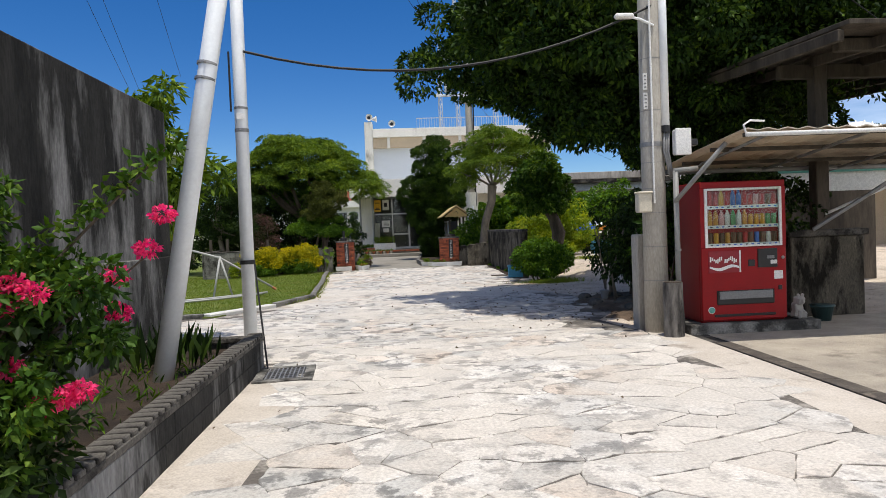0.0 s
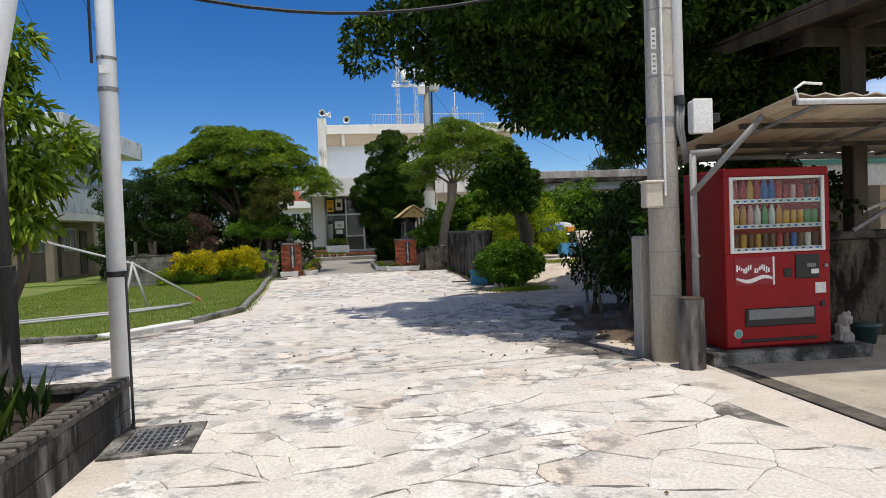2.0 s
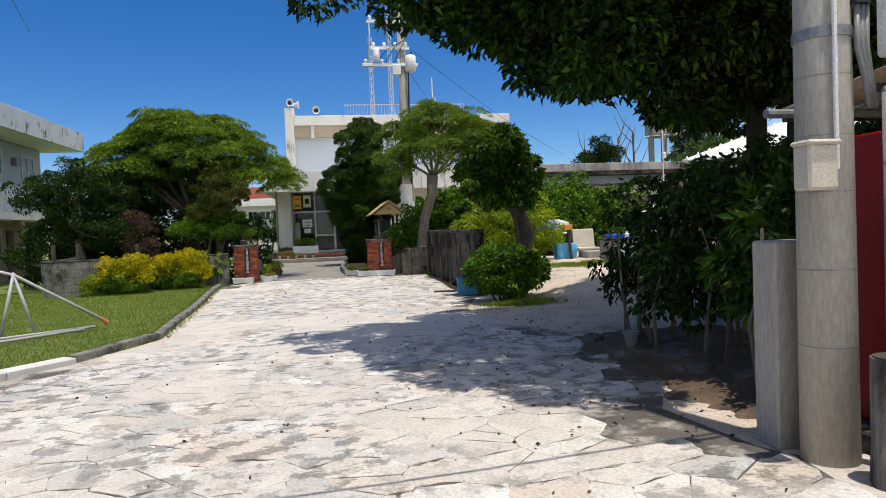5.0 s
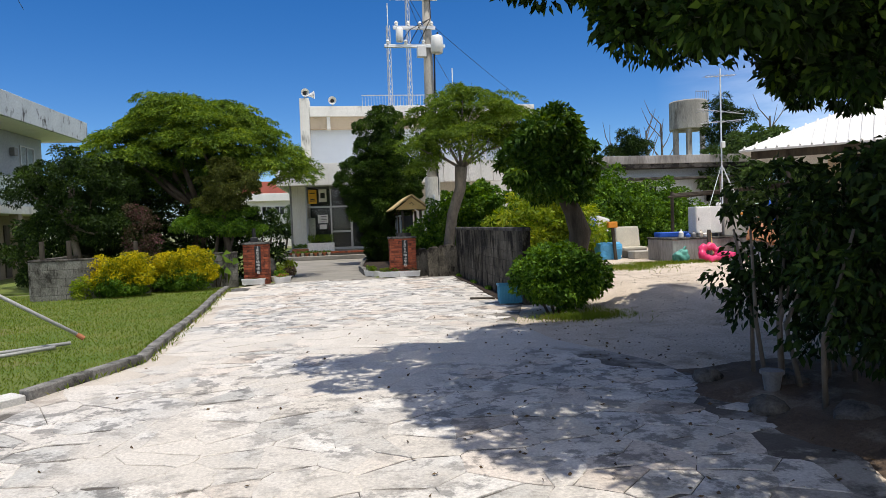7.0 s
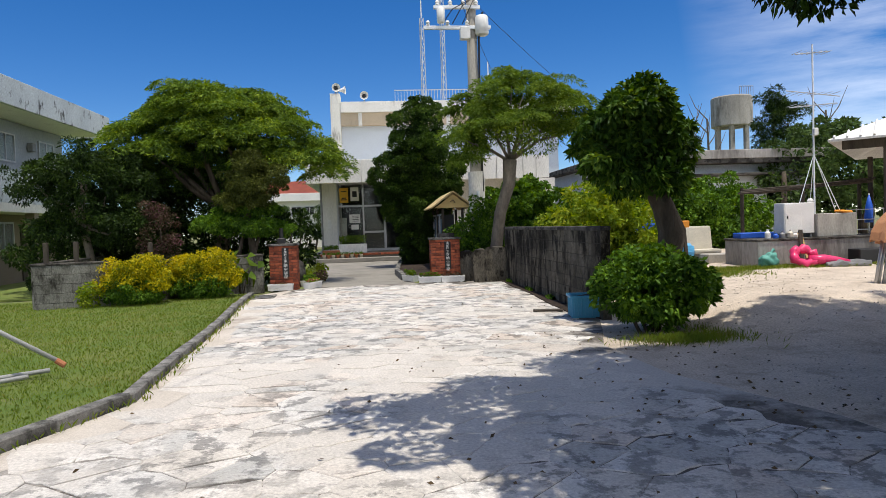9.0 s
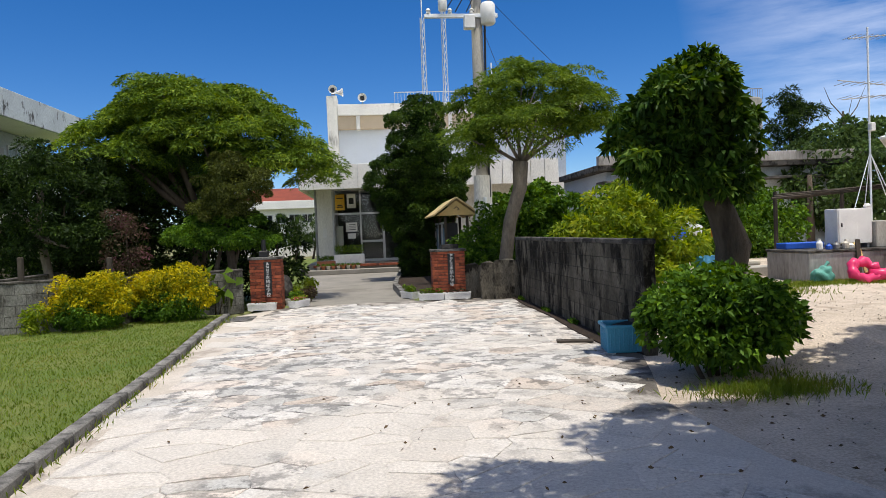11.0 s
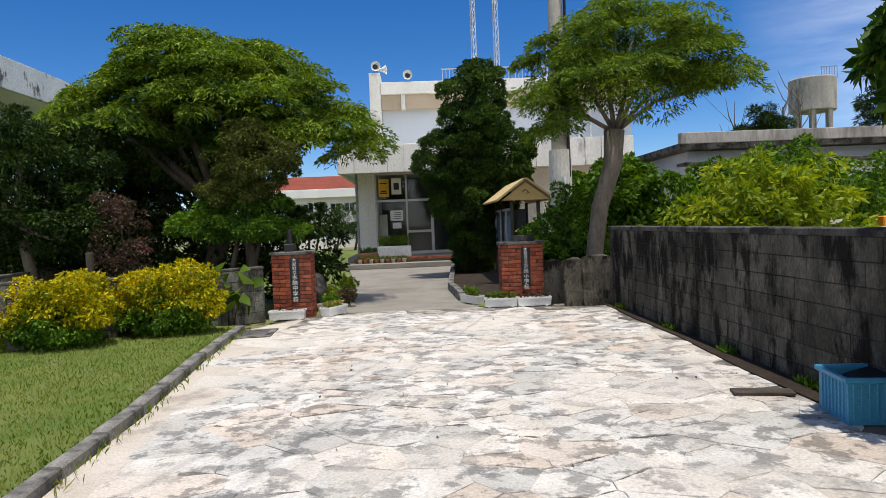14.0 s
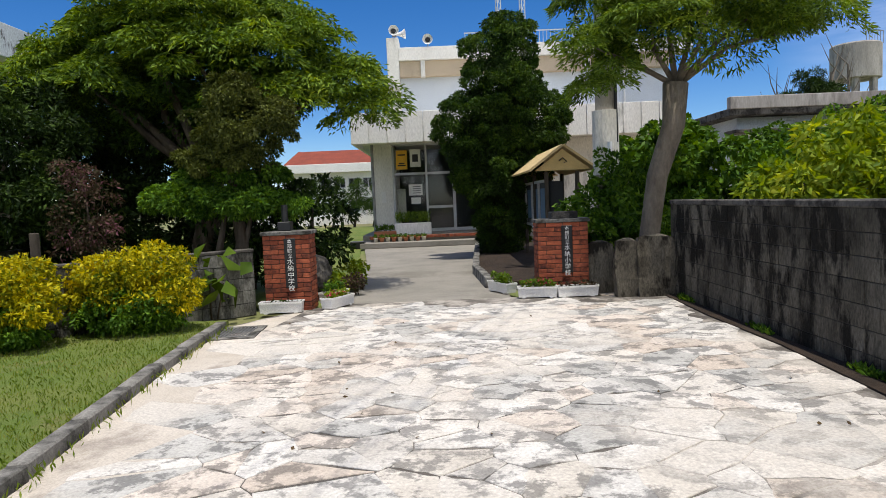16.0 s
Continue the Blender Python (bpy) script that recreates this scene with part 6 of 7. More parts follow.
upright_stone((2.93, 27.05, -0.03), 0.36, 0.88, 0.2, 3)
upright_stone((3.36, 27.0, -0.03), 0.58, 0.93, 0.2, 5)
upright_stone((2.62, 27.6, -0.03), 0.5, 0.82, 0.16, 9)
rk = thing("garden_rock", "rounded grey boulder behind the gate pillar", "rock", (-2.05, 28.6, -0.05))
b = bmesh.new()
bmesh.ops.create_icosphere(b, subdivisions=4, radius=0.4)
for v in b.verts:
    v.co *= 1 + 0.28 * noise.noise(v.co * 3.2)
    v.co.z = v.co.z * 1.0 + 0.36
    v.co.x *= 0.8
part("boulder", b, COPING, rk)


def flower_box(at, turn, ln, plant_mat, n, h, seed, flower=None):
    t = thing("planter_box", "white plastic trough planter with small plants", "planter", at, turn, "trough planters")
    b = bmesh.new()
    prof = ((0.5, 0.0), (0.56, 0.13), (0.60, 0.135), (0.60, 0.16), (0.53, 0.16), (0.47, 0.06))
    rings = [[b.verts.new((sx * (ln / 2 - 0.1 + f * 0.2 - 0.02), sy * f * 0.18, z)) for sx, sy in ((-1, -1), (1, -1), (1, 1), (-1, 1))] for f, z in prof]
    b.faces.new(rings[0][::-1])
    b.faces.new(rings[-1])
    for r0, r1 in zip(rings, rings[1:]):
        for k in range(4):
            b.faces.new((r0[k], r0[(k + 1) % 4], r1[(k + 1) % 4], r1[k]))
    part("trough", b, WHITE, t)
    part("soil", box((ln - 0.06, 0.18, 0.02), (0, 0, 0.12)), EARTH, t)
    for sx in (-1, 1):
        part("foot", box((0.05, 0.2, 0.02), (sx * (ln / 2 - 0.1), 0, -0.012)), WHITE, t)
    rg = np.random.default_rng(seed)
    P = np.stack([rg.uniform(-ln / 2 + 0.06, ln / 2 - 0.06, n), rg.uniform(-0.08, 0.08, n), 0.13 + rg.random(n) * h], 1)
    leaves_at("foliage", P, np.stack([rg.normal(size=n) * 0.6, rg.normal(size=n) * 0.6, rg.random(n)], 1), 0.07, 0.035, plant_mat, t, rg)
    if flower:
        P = np.stack([rg.uniform(-ln / 2 + 0.06, ln / 2 - 0.06, 40), rg.uniform(-0.08, 0.08, 40), 0.13 + h * rg.uniform(0.6, 1.1, 40)], 1)
        leaves_at("flowers", P, rg.normal(size=(40, 3)), 0.03, 0.03, flower, t, rg)["kind"] = "stuff"


flower_box((-2.24, 26.78, 0.012), 1, 0.64, LEAF_DARK, 16, 0.04, 61)
flower_box((-1.47, 27.15, 0.012), 62, 0.6, LEAF_LIME, 160, 0.10, 62, BLOOM)
flower_box((-1.62, 27.75, 0.012), 66, 0.6, LEAF_ROUND, 200, 0.14, 63)
flower_box((1.12, 28.0, 0.012), -64, 0.62, LEAF_LIGHT, 260, 0.16, 64)
flower_box((1.60, 27.26, 0.012), -6, 0.62, LEAF_LIGHT, 220, 0.12, 65, BLOOM)
flower_box((2.2, 27.2, 0.012), 3, 0.64, LEAF_RUST, 70, 0.08, 66)
plant("flower_clump", "clump of yellow-green and red bedding plants", "flowers", (-1.75, 28.6, 0), [(0, 0, 0.25, 0.3, 0.3, 0.2), (0.25, 0.5, 0.3, 0.25, 0.3, 0.22)], 1500, (0.07, 0.04), 0.05, LEAF_LIME, 67, (), None, 0.3, 10)
plant("flower_clump", "clump of rusty red bedding plants", "flowers", (-1.45, 28.3, 0), [(0, 0, 0.18, 0.2, 0.25, 0.15)], 500, (0.06, 0.035), 0.04, LEAF_RUST, 68, (), None, 0.3, 10)
plant("large_leaf_plant", "plant with very large pale-green leaves by the wall", "plant", (-3.2, 26.55, 0), [(0, 0, 0.55, 0.38, 0.25, 0.3)], 40, (0.36, 0.22), 0.12, LEAF_LIGHT, 69, [("stem", [(0.08 * k, 0, -0.02), (0.2 * k, 0, 0.5)], [0.015, 0.008]) for k in (-1, 0, 1)], BARK, 0.3, 3, 0.35)
plant("low_shrub", "small yellow-green shrub against the block wall", "shrub", (-5.95, 24.35, 0), [(0, 0, 0.2, 0.22, 0.18, 0.2), (0.05, 0, 0.42, 0.14, 0.12, 0.16)], 900, (0.07, 0.035), 0.05, LEAF_LIME, 70, (), None, 0.3, 10)
# entrance pots and trough
for i in range(9):
    t = thing("flowerpot", "small terracotta flowerpot on the entrance step", "flowerpot", (-2.15 + i * 0.21, 40.33, 0.18), 0, "step flowerpots")
    part("pot", lathe([(0.055, 0), (0.08, 0.13), (0.088, 0.13), (0.088, 0.155), (0.07, 0.15)], 12), TERRA if i % 2 else OFFWHITE, t)
    rg = np.random.default_rng(80 + i)
    P = np.stack([rg.normal(size=40) * 0.05, rg.normal(size=40) * 0.05, 0.15 + rg.random(40) * 0.08], 1)
    leaves_at("foliage", P, rg.normal(size=(40, 3)) + np.array([0, 0, 1.0]), 0.08, 0.04, LEAF_ROUND, t, rg)
tg = thing("large_trough", "white concrete trough with grey-green herbs", "planter", (-0.85, 41.0, 0.37))
part("trough", box((1.3, 0.42, 0.42), (0, 0, 0), 0.02), WHITEWALL, tg)
rg = np.random.default_rng(91)
P = np.stack([rg.uniform(-0.6, 0.6, 600), rg.uniform(-0.18, 0.18, 600), 0.42 + rg.random(600) * 0.32], 1)
leaves_at("foliage", P, np.stack([rg.normal(size=600) * 0.4, rg.normal(size=600) * 0.4, np.ones(600)], 1), 0.16, 0.03, LEAF_LIGHT, tg, rg)
tb = thing("red_trough", "low brick-red trough planter with green herbs", "planter", (-1.85, 40.9, 0.37))
part("trough", box((0.8, 0.3, 0.16), (0, 0, 0), 0.015), TERRA, tb)
P = np.stack([rg.uniform(-0.36, 0.36, 260), rg.uniform(-0.12, 0.12, 260), 0.15 + rg.random(260) * 0.18], 1)
leaves_at("foliage", P, np.stack([rg.normal(size=260) * 0.5, rg.normal(size=260) * 0.5, np.ones(260)], 1), 0.12, 0.04, LEAF_ROUND, tb, rg)
dk = thing("dark_crate", "small dark crate with plants beside the steps", "crate", (-2.75, 40.0, 0))
part("crate", box((0.5, 0.4, 0.26), (0, 0, 0), 0.015), BLACK, dk)

# ---- notice board with a gabled roof ----
nt = thing("notice_board", "long glazed notice board under a straw-yellow gabled roof", "notice board", (2.7, 30.8, 0.1))
for x in (-0.32, 0.32):
    for y in (0.15, 1.9, 3.6):
        part("post", box((0.08, 0.08, 1.95), (x, y, 0), 0.006), TIMBER, nt)
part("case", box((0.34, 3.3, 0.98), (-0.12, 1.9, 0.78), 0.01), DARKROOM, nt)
part("case_frame", box((0.05, 3.4, 0.06), (-0.31, 1.9, 1.74), 0.005), ALU, nt)
part("case_frame", box((0.05, 3.4, 0.06), (-0.31, 1.9, 0.74), 0.005), ALU, nt)
for y in (0.22, 1.33, 2.45, 3.56):
    part("case_stile", box((0.05, 0.05, 0.94), (-0.312, y, 0.8), 0.004), ALU, nt)
for y, w in ((0.75, 0.8), (1.85, 0.6), (2.95, 0.8)):
    part("poster", box((0.01, w, 0.7), (-0.30, y, 0.92)), plain("faded_blue_print", (0.08, 0.16, 0.26), 0.6), nt)
for sx in (-1, 1):
    gb = bmesh.new()
    gb.faces.new([gb.verts.new(p) for p in ((0, -0.1, 2.46), (0, 3.9, 2.46), (sx * 0.68, 3.9, 1.96), (sx * 0.68, -0.1, 1.96))])
    part("roof_slope", gb, THATCH, nt).modifiers.new("thickness", "SOLIDIFY").thickness = 0.045
for y in (0.0, 3.8):
    ge = bmesh.new()
    ge.faces.new([ge.verts.new(p) for p in ((0, y, 2.40), (-0.58, y, 1.97), (0.58, y, 1.97))])
    part("gable", ge, YELLOWP, nt).modifiers.new("thickness", "SOLIDIFY").thickness = 0.04
part("gable_mark", tube([(-0.08, -0.03, 2.16), (0.0, -0.03, 2.22), (0.08, -0.03, 2.14), (0.02, -0.03, 2.12)], 0.012, 6), BLACK, nt)

# ---- far utility pole ----
fpole = thing("utility_pole", "concrete utility pole with crossarms and transformer", "utility pole", (3.32, 29.7, 0))
part("shaft", tube([(0, 0, -0.1), (0, 0, 11)], [0.21, 0.12], 20), POLE, fpole, smooth=True)
part("sleeve", tube([(0, 0, 1.9), (0, 0, 3.1)], 0.245, 20), STAINWHITE, fpole)
part("guy_sleeve", tube([(-0.05, -0.35, 0), (0.0, -0.3, 2.5)], 0.045, 10), GALV, fpole)
for z, ln in ((7.35, 2.0), (7.95, 1.4), (8.9, 1.6)):
    arm = part("crossarm", box((ln, 0.1, 0.1), (-0.45, -0.15, z), 0.008), GALV, fpole)
    for k in range(4):
        part("insulator", lathe([(0.03, 0), (0.07, 0.03), (0.04, 0.07), (0.07, 0.1), (0.03, 0.16)], 10), WHITE, arm).matrix_basis = pose(-0.45 - ln / 2 + 0.12 + k * (ln - 0.24) / 3, -0.15, z + 0.1)
part("transformer", lathe([(0.16, 0), (0.2, 0.04), (0.2, 0.52), (0.16, 0.58)], 18), WHITE, fpole, smooth=True).matrix_basis = pose(0.28, -0.2, 7.15)
part("transformer", lathe([(0.1, 0), (0.12, 0.03), (0.12, 0.42), (0.08, 0.46)], 14), WHITE, fpole, smooth=True).matrix_basis = pose(-0.95, -0.28, 7.5)
part("switch_box", box((0.3, 0.22, 0.36), (-0.25, -0.3, 7.0), 0.02), WHITE, fpole)
part("riser_cable", tube([(0.17, -0.15, 2.5), (0.15, -0.15, 5.0), (0.2, -0.1, 7.2), (0.35, 0, 7.9)], 0.03, 8), CABLE, fpole)
for k in range(3):
    part("jumper", tube([(-0.9 + 0.3 * k, -0.2, 7.5), (-0.6 + 0.3 * k, -0.3, 7.9 + 0.1 * k), (0.1, -0.2, 8.3), (0.1, -0.15, 9.0)], 0.014, 6), CABLE, fpole)
part("street_lamp_box", box((0.14, 0.14, 0.3), (0.1, -0.25, 5.2), 0.02), GREYP, fpole)

# ---- blue crate, broken lid ----
bc = thing("blue_crate", "light-blue ribbed plastic crate with dark rubbish", "crate", (3.48, 19.85, 0), -8)
b = bmesh.new()
for x, y, sx, sy in ((0, -0.22, 0.52, 0.02), (0, 0.22, 0.52, 0.02), (-0.25, 0, 0.02, 0.42), (0.25, 0, 0.02, 0.42)):
    box((sx, sy, 0.34), (x, y, 0), 0.004, bm=b)
box((0.50, 0.42, 0.015), (0, 0, 0), bm=b)
body_ = part("body", b, BLUEP, bc)
rb_ = bmesh.new()
for x, y, sx, sy in ((0, -0.235, 0.57, 0.035), (0, 0.235, 0.57, 0.035), (-0.27, 0, 0.035, 0.44), (0.27, 0, 0.035, 0.44)):
    box((sx, sy, 0.04), (x, y, 0.31), 0.006, bm=rb_)
part("rim", rb_, BLUEP, bc)
for i in range(9):
    part("rib", box((0.012, 0.012, 0.28), (-0.22 + i * 0.055, -0.234, 0.03), 0.002), BLUEP, bc)
    if i < 7:
        part("rib", box((0.012, 0.012, 0.28), (-0.264, -0.17 + i * 0.055, 0.03), 0.002), BLUEP, bc)
part("rubbish", box((0.3, 0.3, 0.08), (0.02, 0.02, 0.24), 0.03, (6, -8, 20)), BLACK, bc)
bd = thing("board", "flat dark weathered board lying on the paving", "board", (3.05, 20.6, 0.006), -12)
part("plank", box((0.5, 0.16, 0.025), (0, 0, 0), 0.004), TIMBER, bd)

# ---- fallen goal frame on the lawn ----
gf = thing("goal_frame", "tipped-over white steel goal frame on the lawn", "goal frame", (0, 0, 0.03))
for pts in ([(-6.1, 16.6, 1.52), (-4.47, 16.9, 0.98), (-3.2, 17.05, 0.16)], [(-4.47, 16.9, 1.02), (-4.60, 16.62, 0.0)], [(-4.47, 16.9, 0.98), (-4.20, 16.9, 0.0)],
            [(-6.4, 15.3, 0.03), (-4.62, 16.45, 0.03), (-3.42, 17.25, 0.05)], [(-6.2, 15.0, 0.03), (-4.40, 16.15, 0.03), (-3.5, 16.95, 0.05)]):
    part("tube", tube(pts, 0.025, 10), PIPEGREY, gf, smooth=True)
part("rusty_end", tube([(-3.25, 17.04, 0.19), (-3.17, 17.05, 0.13)], 0.033, 10), TERRA, gf)

# ---- yard beyond the wall ----
pf = thing("concrete_platform", "low stained concrete platform in the yard", "platform", (12.8, 28.6, 0), kind="structure")
part("front", box((4.3, 1.8, 0.76), (0.45, 0, -0.02), 0.02), TANKWALL, pf)
part("slab", box((4.36, 1.86, 0.06), (0.45, 0, 0.74), 0.015), COPING, pf)
eb = thing("electric_cabinet", "pale grey metal electric cabinet on the platform", "cabinet", (12.62, 28.2, 0.8))
part("body", box((0.95, 0.5, 0.9), (0, 0.1, 0.12), 0.012), WHITE, eb)
part("door", box((0.5, 0.02, 0.84), (-0.2, -0.162, 0.15), 0.006), WHITE, eb)
part("latch", box((0.03, 0.03, 0.1), (-0.38, -0.18, 0.55), 0.004), BLACK, eb)
for x in (-0.4, 0.4):
    part("foot", box((0.06, 0.4, 0.13), (x, 0.1, 0)), STEEL, eb)
part("vent", lathe([(0.07, 0), (0.09, 0.05), (0.05, 0.12)], 12), WHITE, eb).matrix_basis = pose(0.42, -0.05, 1.02)
cbk = thing("concrete_basin", "grey concrete wash basin block on the platform", "basin", (13.75, 28.4, 0.8))
part("block", box((1.25, 0.9, 0.68), (0, 0, 0), 0.02), POLE, cbk)
part("orange_cloth", box((0.45, 0.3, 0.08), (0.3, -0.3, 0.68), 0.035, (0, 5, 10)), BRIGHTORANGE, cbk, "folded orange cloth")
part("tap_pipe", tube([(-0.7, -0.1, 0), (-0.7, -0.1, 0.95)], 0.03, 8), GALV, cbk)
am = thing("antenna_mast", "thin steel mast with television aerials and guys", "antenna", (13.28, 28.3, 0.8))
part("mast", tube([(0, 0, 0), (0, 0, 5.7)], 0.025, 8), GALV, am)
for x, y in ((-0.9, -0.2), (0.95, -0.2), (0.4, 0.9), (1.2, 0.4)):
    part("guy", tube([(0, 0, 2.45), (x, y, 0.15)], 0.012, 6), GALV, am)
for z, ln, tl in ((3.9, 1.5, 6), (4.25, 1.7, -9), (5.45, 1.1, 4)):
    ar = part("aerial", tube([(-ln / 2, 0, z - tl * 0.01), (ln / 2, 0, z + tl * 0.01)], 0.014, 6), ALU, am)
    for k in range(7):
        x = -ln / 2 + ln * (k + 0.3) / 7
        part("element", tube([(x, -0.25, z), (x, 0.25, z)], 0.008, 5), ALU, ar)
part("camera_box", box((0.14, 0.14, 0.22), (0, -0.08, 3.0), 0.02), WHITE, am)
pk = thing("inflatable_ring", "half-deflated bright pink swim float on the grass", "swim float", (12.35, 27.1, 0))
b = bmesh.new()
ring = [(-0.25 + 0.30 * math.cos(k * math.tau / 18), 0.12 * math.sin(k * math.tau / 18), 0.30 + 0.20 * math.sin(k * math.tau / 18) + 0.03 * math.sin(k * 2.3)) for k in range(19)]
tube(ring, [0.115 + 0.035 * math.sin(k * 2.1) for k in range(19)], 12, b)
tube([(-0.1, -0.05, 0.18), (0.3, -0.1, 0.2), (0.7, -0.05, 0.15), (1.1, 0.0, 0.1)], [0.15, 0.14, 0.11, 0.06], 12, b)
tube([(-0.1, 0.1, 0.12), (0.4, 0.15, 0.13), (0.9, 0.1, 0.1)], [0.12, 0.12, 0.05], 10, b)
part("float", b, PINK, pk, smooth=True)
gs = thing("grey_sack", "crumpled grey plastic sheet on the grass", "plastic sheet", (13.2, 26.9, 0))
b = box((1.2, 0.55, 0.2), (0, 0, 0), 0.06, segs=2)
bmesh.ops.subdivide_edges(b, edges=b.edges[:], cuts=3, use_grid_fill=True)
for v in b.verts:
    v.co.z = max(0, v.co.z * (0.7 + 0.6 * noise.noise(v.co * 4)))
part("sheet", b, GREYP, gs)
tn = thing("net_bag", "teal netting bag leaning against the platform", "bag", (11.3, 27.45, 0))
b = bmesh.new()
bmesh.ops.create_icosphere(b, subdivisions=4, radius=0.24)
for v in b.verts:
    v.co *= 1 + 0.35 * noise.noise(v.co * 7)
    v.co = Vector((v.co.x * 1.2, v.co.y * 0.7, max(0, v.co.z + 0.18)))
part("bag", b, TEAL, tn)
part("tie", tube([(0.02, 0, 0.36), (0.08, 0, 0.46), (0.14, 0.02, 0.5)], [0.06, 0.03, 0.05], 8), TEAL, tn)
bcr = thing("black_crate", "black plastic fish crate against the platform", "crate", (14.3, 27.3, 0.02))
part("crate", box((1.1, 0.5, 0.42), (0, 0, 0), 0.02), BLACK, bcr)
bs = thing("wooden_shovel", "long timber boards leaning on the platform", "boards", (12.35, 27.55, 0))
part("board", box((0.12, 0.04, 1.05), (0, 0, 0), 0.004, (-9, 4, 0)), TIMBER, bs)
part("board", box((0.08, 0.04, 1.0), (0.22, 0, 0), 0.004, (-9, -10, 0)), YELLOWP, bs)
btr = thing("blue_tray", "long blue plastic tray on the platform", "tray", (11.75, 29.0, 0.8))
part("tray", box((1.1, 0.45, 0.17), (0, 0, 0), 0.02), DEEPBLUE, btr)
YARD_THINGS = []
for i, (m, x, h) in enumerate(((WHITE, 0.3, 0.28), (GREYP, 0.75, 0.2), (OFFWHITE, 1.0, 0.24), (YELLOWP, 1.3, 0.2), (DEEPBLUE, 0.55, 0.16), (WHITE, 1.15, 0.16))):
    t = thing("bottle", "plastic bottle standing on the platform edge", "bottle", (11.2 + x, 27.85, 0.8), 0, "yard bottles")
    part("bottle", lathe([(0.07, 0), (0.08, 0.02), (0.08, h * 0.6), (0.03, h * 0.85), (0.03, h)], 12), m, t)
    YARD_THINGS.append(t)
bo = thing("small_boat", "small dark-hulled boat under a blue tarpaulin", "boat", (7.65, 28.6, 0.08), 18)
b = bmesh.new()
secs = []
for i in range(9):
    f = i / 8
    wv_ = 0.55 * math.sin(math.pi * min(1, 0.25 + f * 0.75) * 0.98 + 0.02) + 0.02
    secs.append([b.verts.new((-1.3 + 2.6 * f, s * wv_ * k, z + 0.12 * (1 - f) ** 2)) for s, k, z in ((-1, 1.0, 1.02), (-1, 0.8, 0.75), (0, 0, 0.58), (1, 0.8, 0.75), (1, 1.0, 1.02))])
for s0, s1 in zip(secs, secs[1:]):
    for k in range(4):
        b.faces.new((s0[k], s0[k + 1], s1[k + 1], s1[k]))
hull = part("hull", b, BLACK, bo)
hull.modifiers.new("thickness", "SOLIDIFY").thickness = 0.03
part("gunwale", tube([(-1.3, -0.42, 1.14), (-0.3, -0.58, 1.06), (1.2, -0.5, 1.04)], 0.03, 8), WHITE, bo)
b = box((1.2, 0.9, 0.42), (0.2, 0, 0.98), 0.10, segs=2)
bmesh.ops.subdivide_edges(b, edges=b.edges[:], cuts=5, use_grid_fill=True)
for v in b.verts:
    v.co += Vector((0.3, 0.3, 1.0)) * (0.16 * noise.noise(v.co * 2.6) + 0.07 * noise.noise(v.co * 8))
part("tarpaulin", b, DEEPBLUE, bo)
part("white_cover", box((0.55, 0.7, 0.3), (1.2, 0.1, 1.2), 0.08, (0, 14, 0), segs=2), WHITE, bo)
for x in (-0.7, 0.7):
    part("trestle", box((0.1, 0.9, 0.62), (x, 0, 0), 0.01), TIMBER, bo)
ch = thing("plastic_seat", "aged cream moulded boat seat standing in the yard", "seat", (11.15, 31.2, 0))
part("back", box((0.95, 0.14, 0.85), (0, 0.1, 0.35), 0.06, (-10, 0, 0), segs=2), OFFWHITE, ch)
part("seat", box((0.95, 0.6, 0.14), (0, -0.25, 0.28), 0.05, segs=2), OFFWHITE, ch)
part("pedestal", box((0.5, 0.5, 0.3), (0, -0.1, 0), 0.03), GREYP, ch)
mt = thing("mesh_rack", "low grey mesh rack lying beside the seat", "rack", (11.5, 30.2, 0))
part("rack", box((1.5, 0.6, 0.3), (0, 0, 0), 0.03), POLE, mt)
op = thing("orange_topped_post", "timber post with an orange block on top", "post", (10.1, 30, 0))
part("post", box((0.1, 0.1, 1.2), (0, 0, 0), 0.008, (0, -5, 0)), TIMBER, op)
part("block", box((0.35, 0.2, 0.22), (-0.12, 0, 1.18), 0.02), BRIGHTORANGE, op)
bt = thing("blue_sheet", "crumpled light-blue plastic sheet on a rack", "plastic sheet", (10.0, 30.4, 0))
b = box((0.9, 0.6, 0.62), (0, 0, 0), 0.12, segs=2)
bmesh.ops.subdivide_edges(b, edges=b.edges[:], cuts=2, use_grid_fill=True)
for v in b.verts:
    v.co += v.co.normalized() * 0.1 * noise.noise(v.co * 4)
part("sheet", b, plain("sky_blue_vinyl", (0.10, 0.42, 0.75), 0.35), bt)
tn2 = thing("folded_canopy", "folded orange canvas canopy on silver metal legs", "canopy", (10.6, 22.3, 0), 0)
for k in range(6):
    part("leg", tube([(-0.25 + k * 0.09, -0.05 + 0.03 * (k % 2), 0), (0.02 + k * 0.08, 0.05, 1.0)], 0.03, 8), ALU, tn2, smooth=True)
b = bmesh.new()
rings = []
for j, (r, z) in enumerate(((0.50, 0.78), (0.46, 0.95), (0.36, 1.15), (0.22, 1.32), (0.08, 1.40))):
    rings.append([b.verts.new((0.3 + r * (1 + 0.16 * math.cos(k * 4.5 + j * 0.3)) * math.cos(k * math.tau / 24), r * 0.8 * (1 + 0.16 * math.cos(k * 4.5)) * math.sin(k * math.tau / 24), z + 0.05 * math.sin(k * 3.1) - 0.12 * math.cos(k * math.tau / 24))) for k in range(24)])
for r0, r1 in zip(rings, rings[1:]):
    for k in range(24):
        b.faces.new((r0[k], r0[(k + 1) % 24], r1[(k + 1) % 24], r1[k]))
cv = part("canvas", b, ORANGE, tn2)
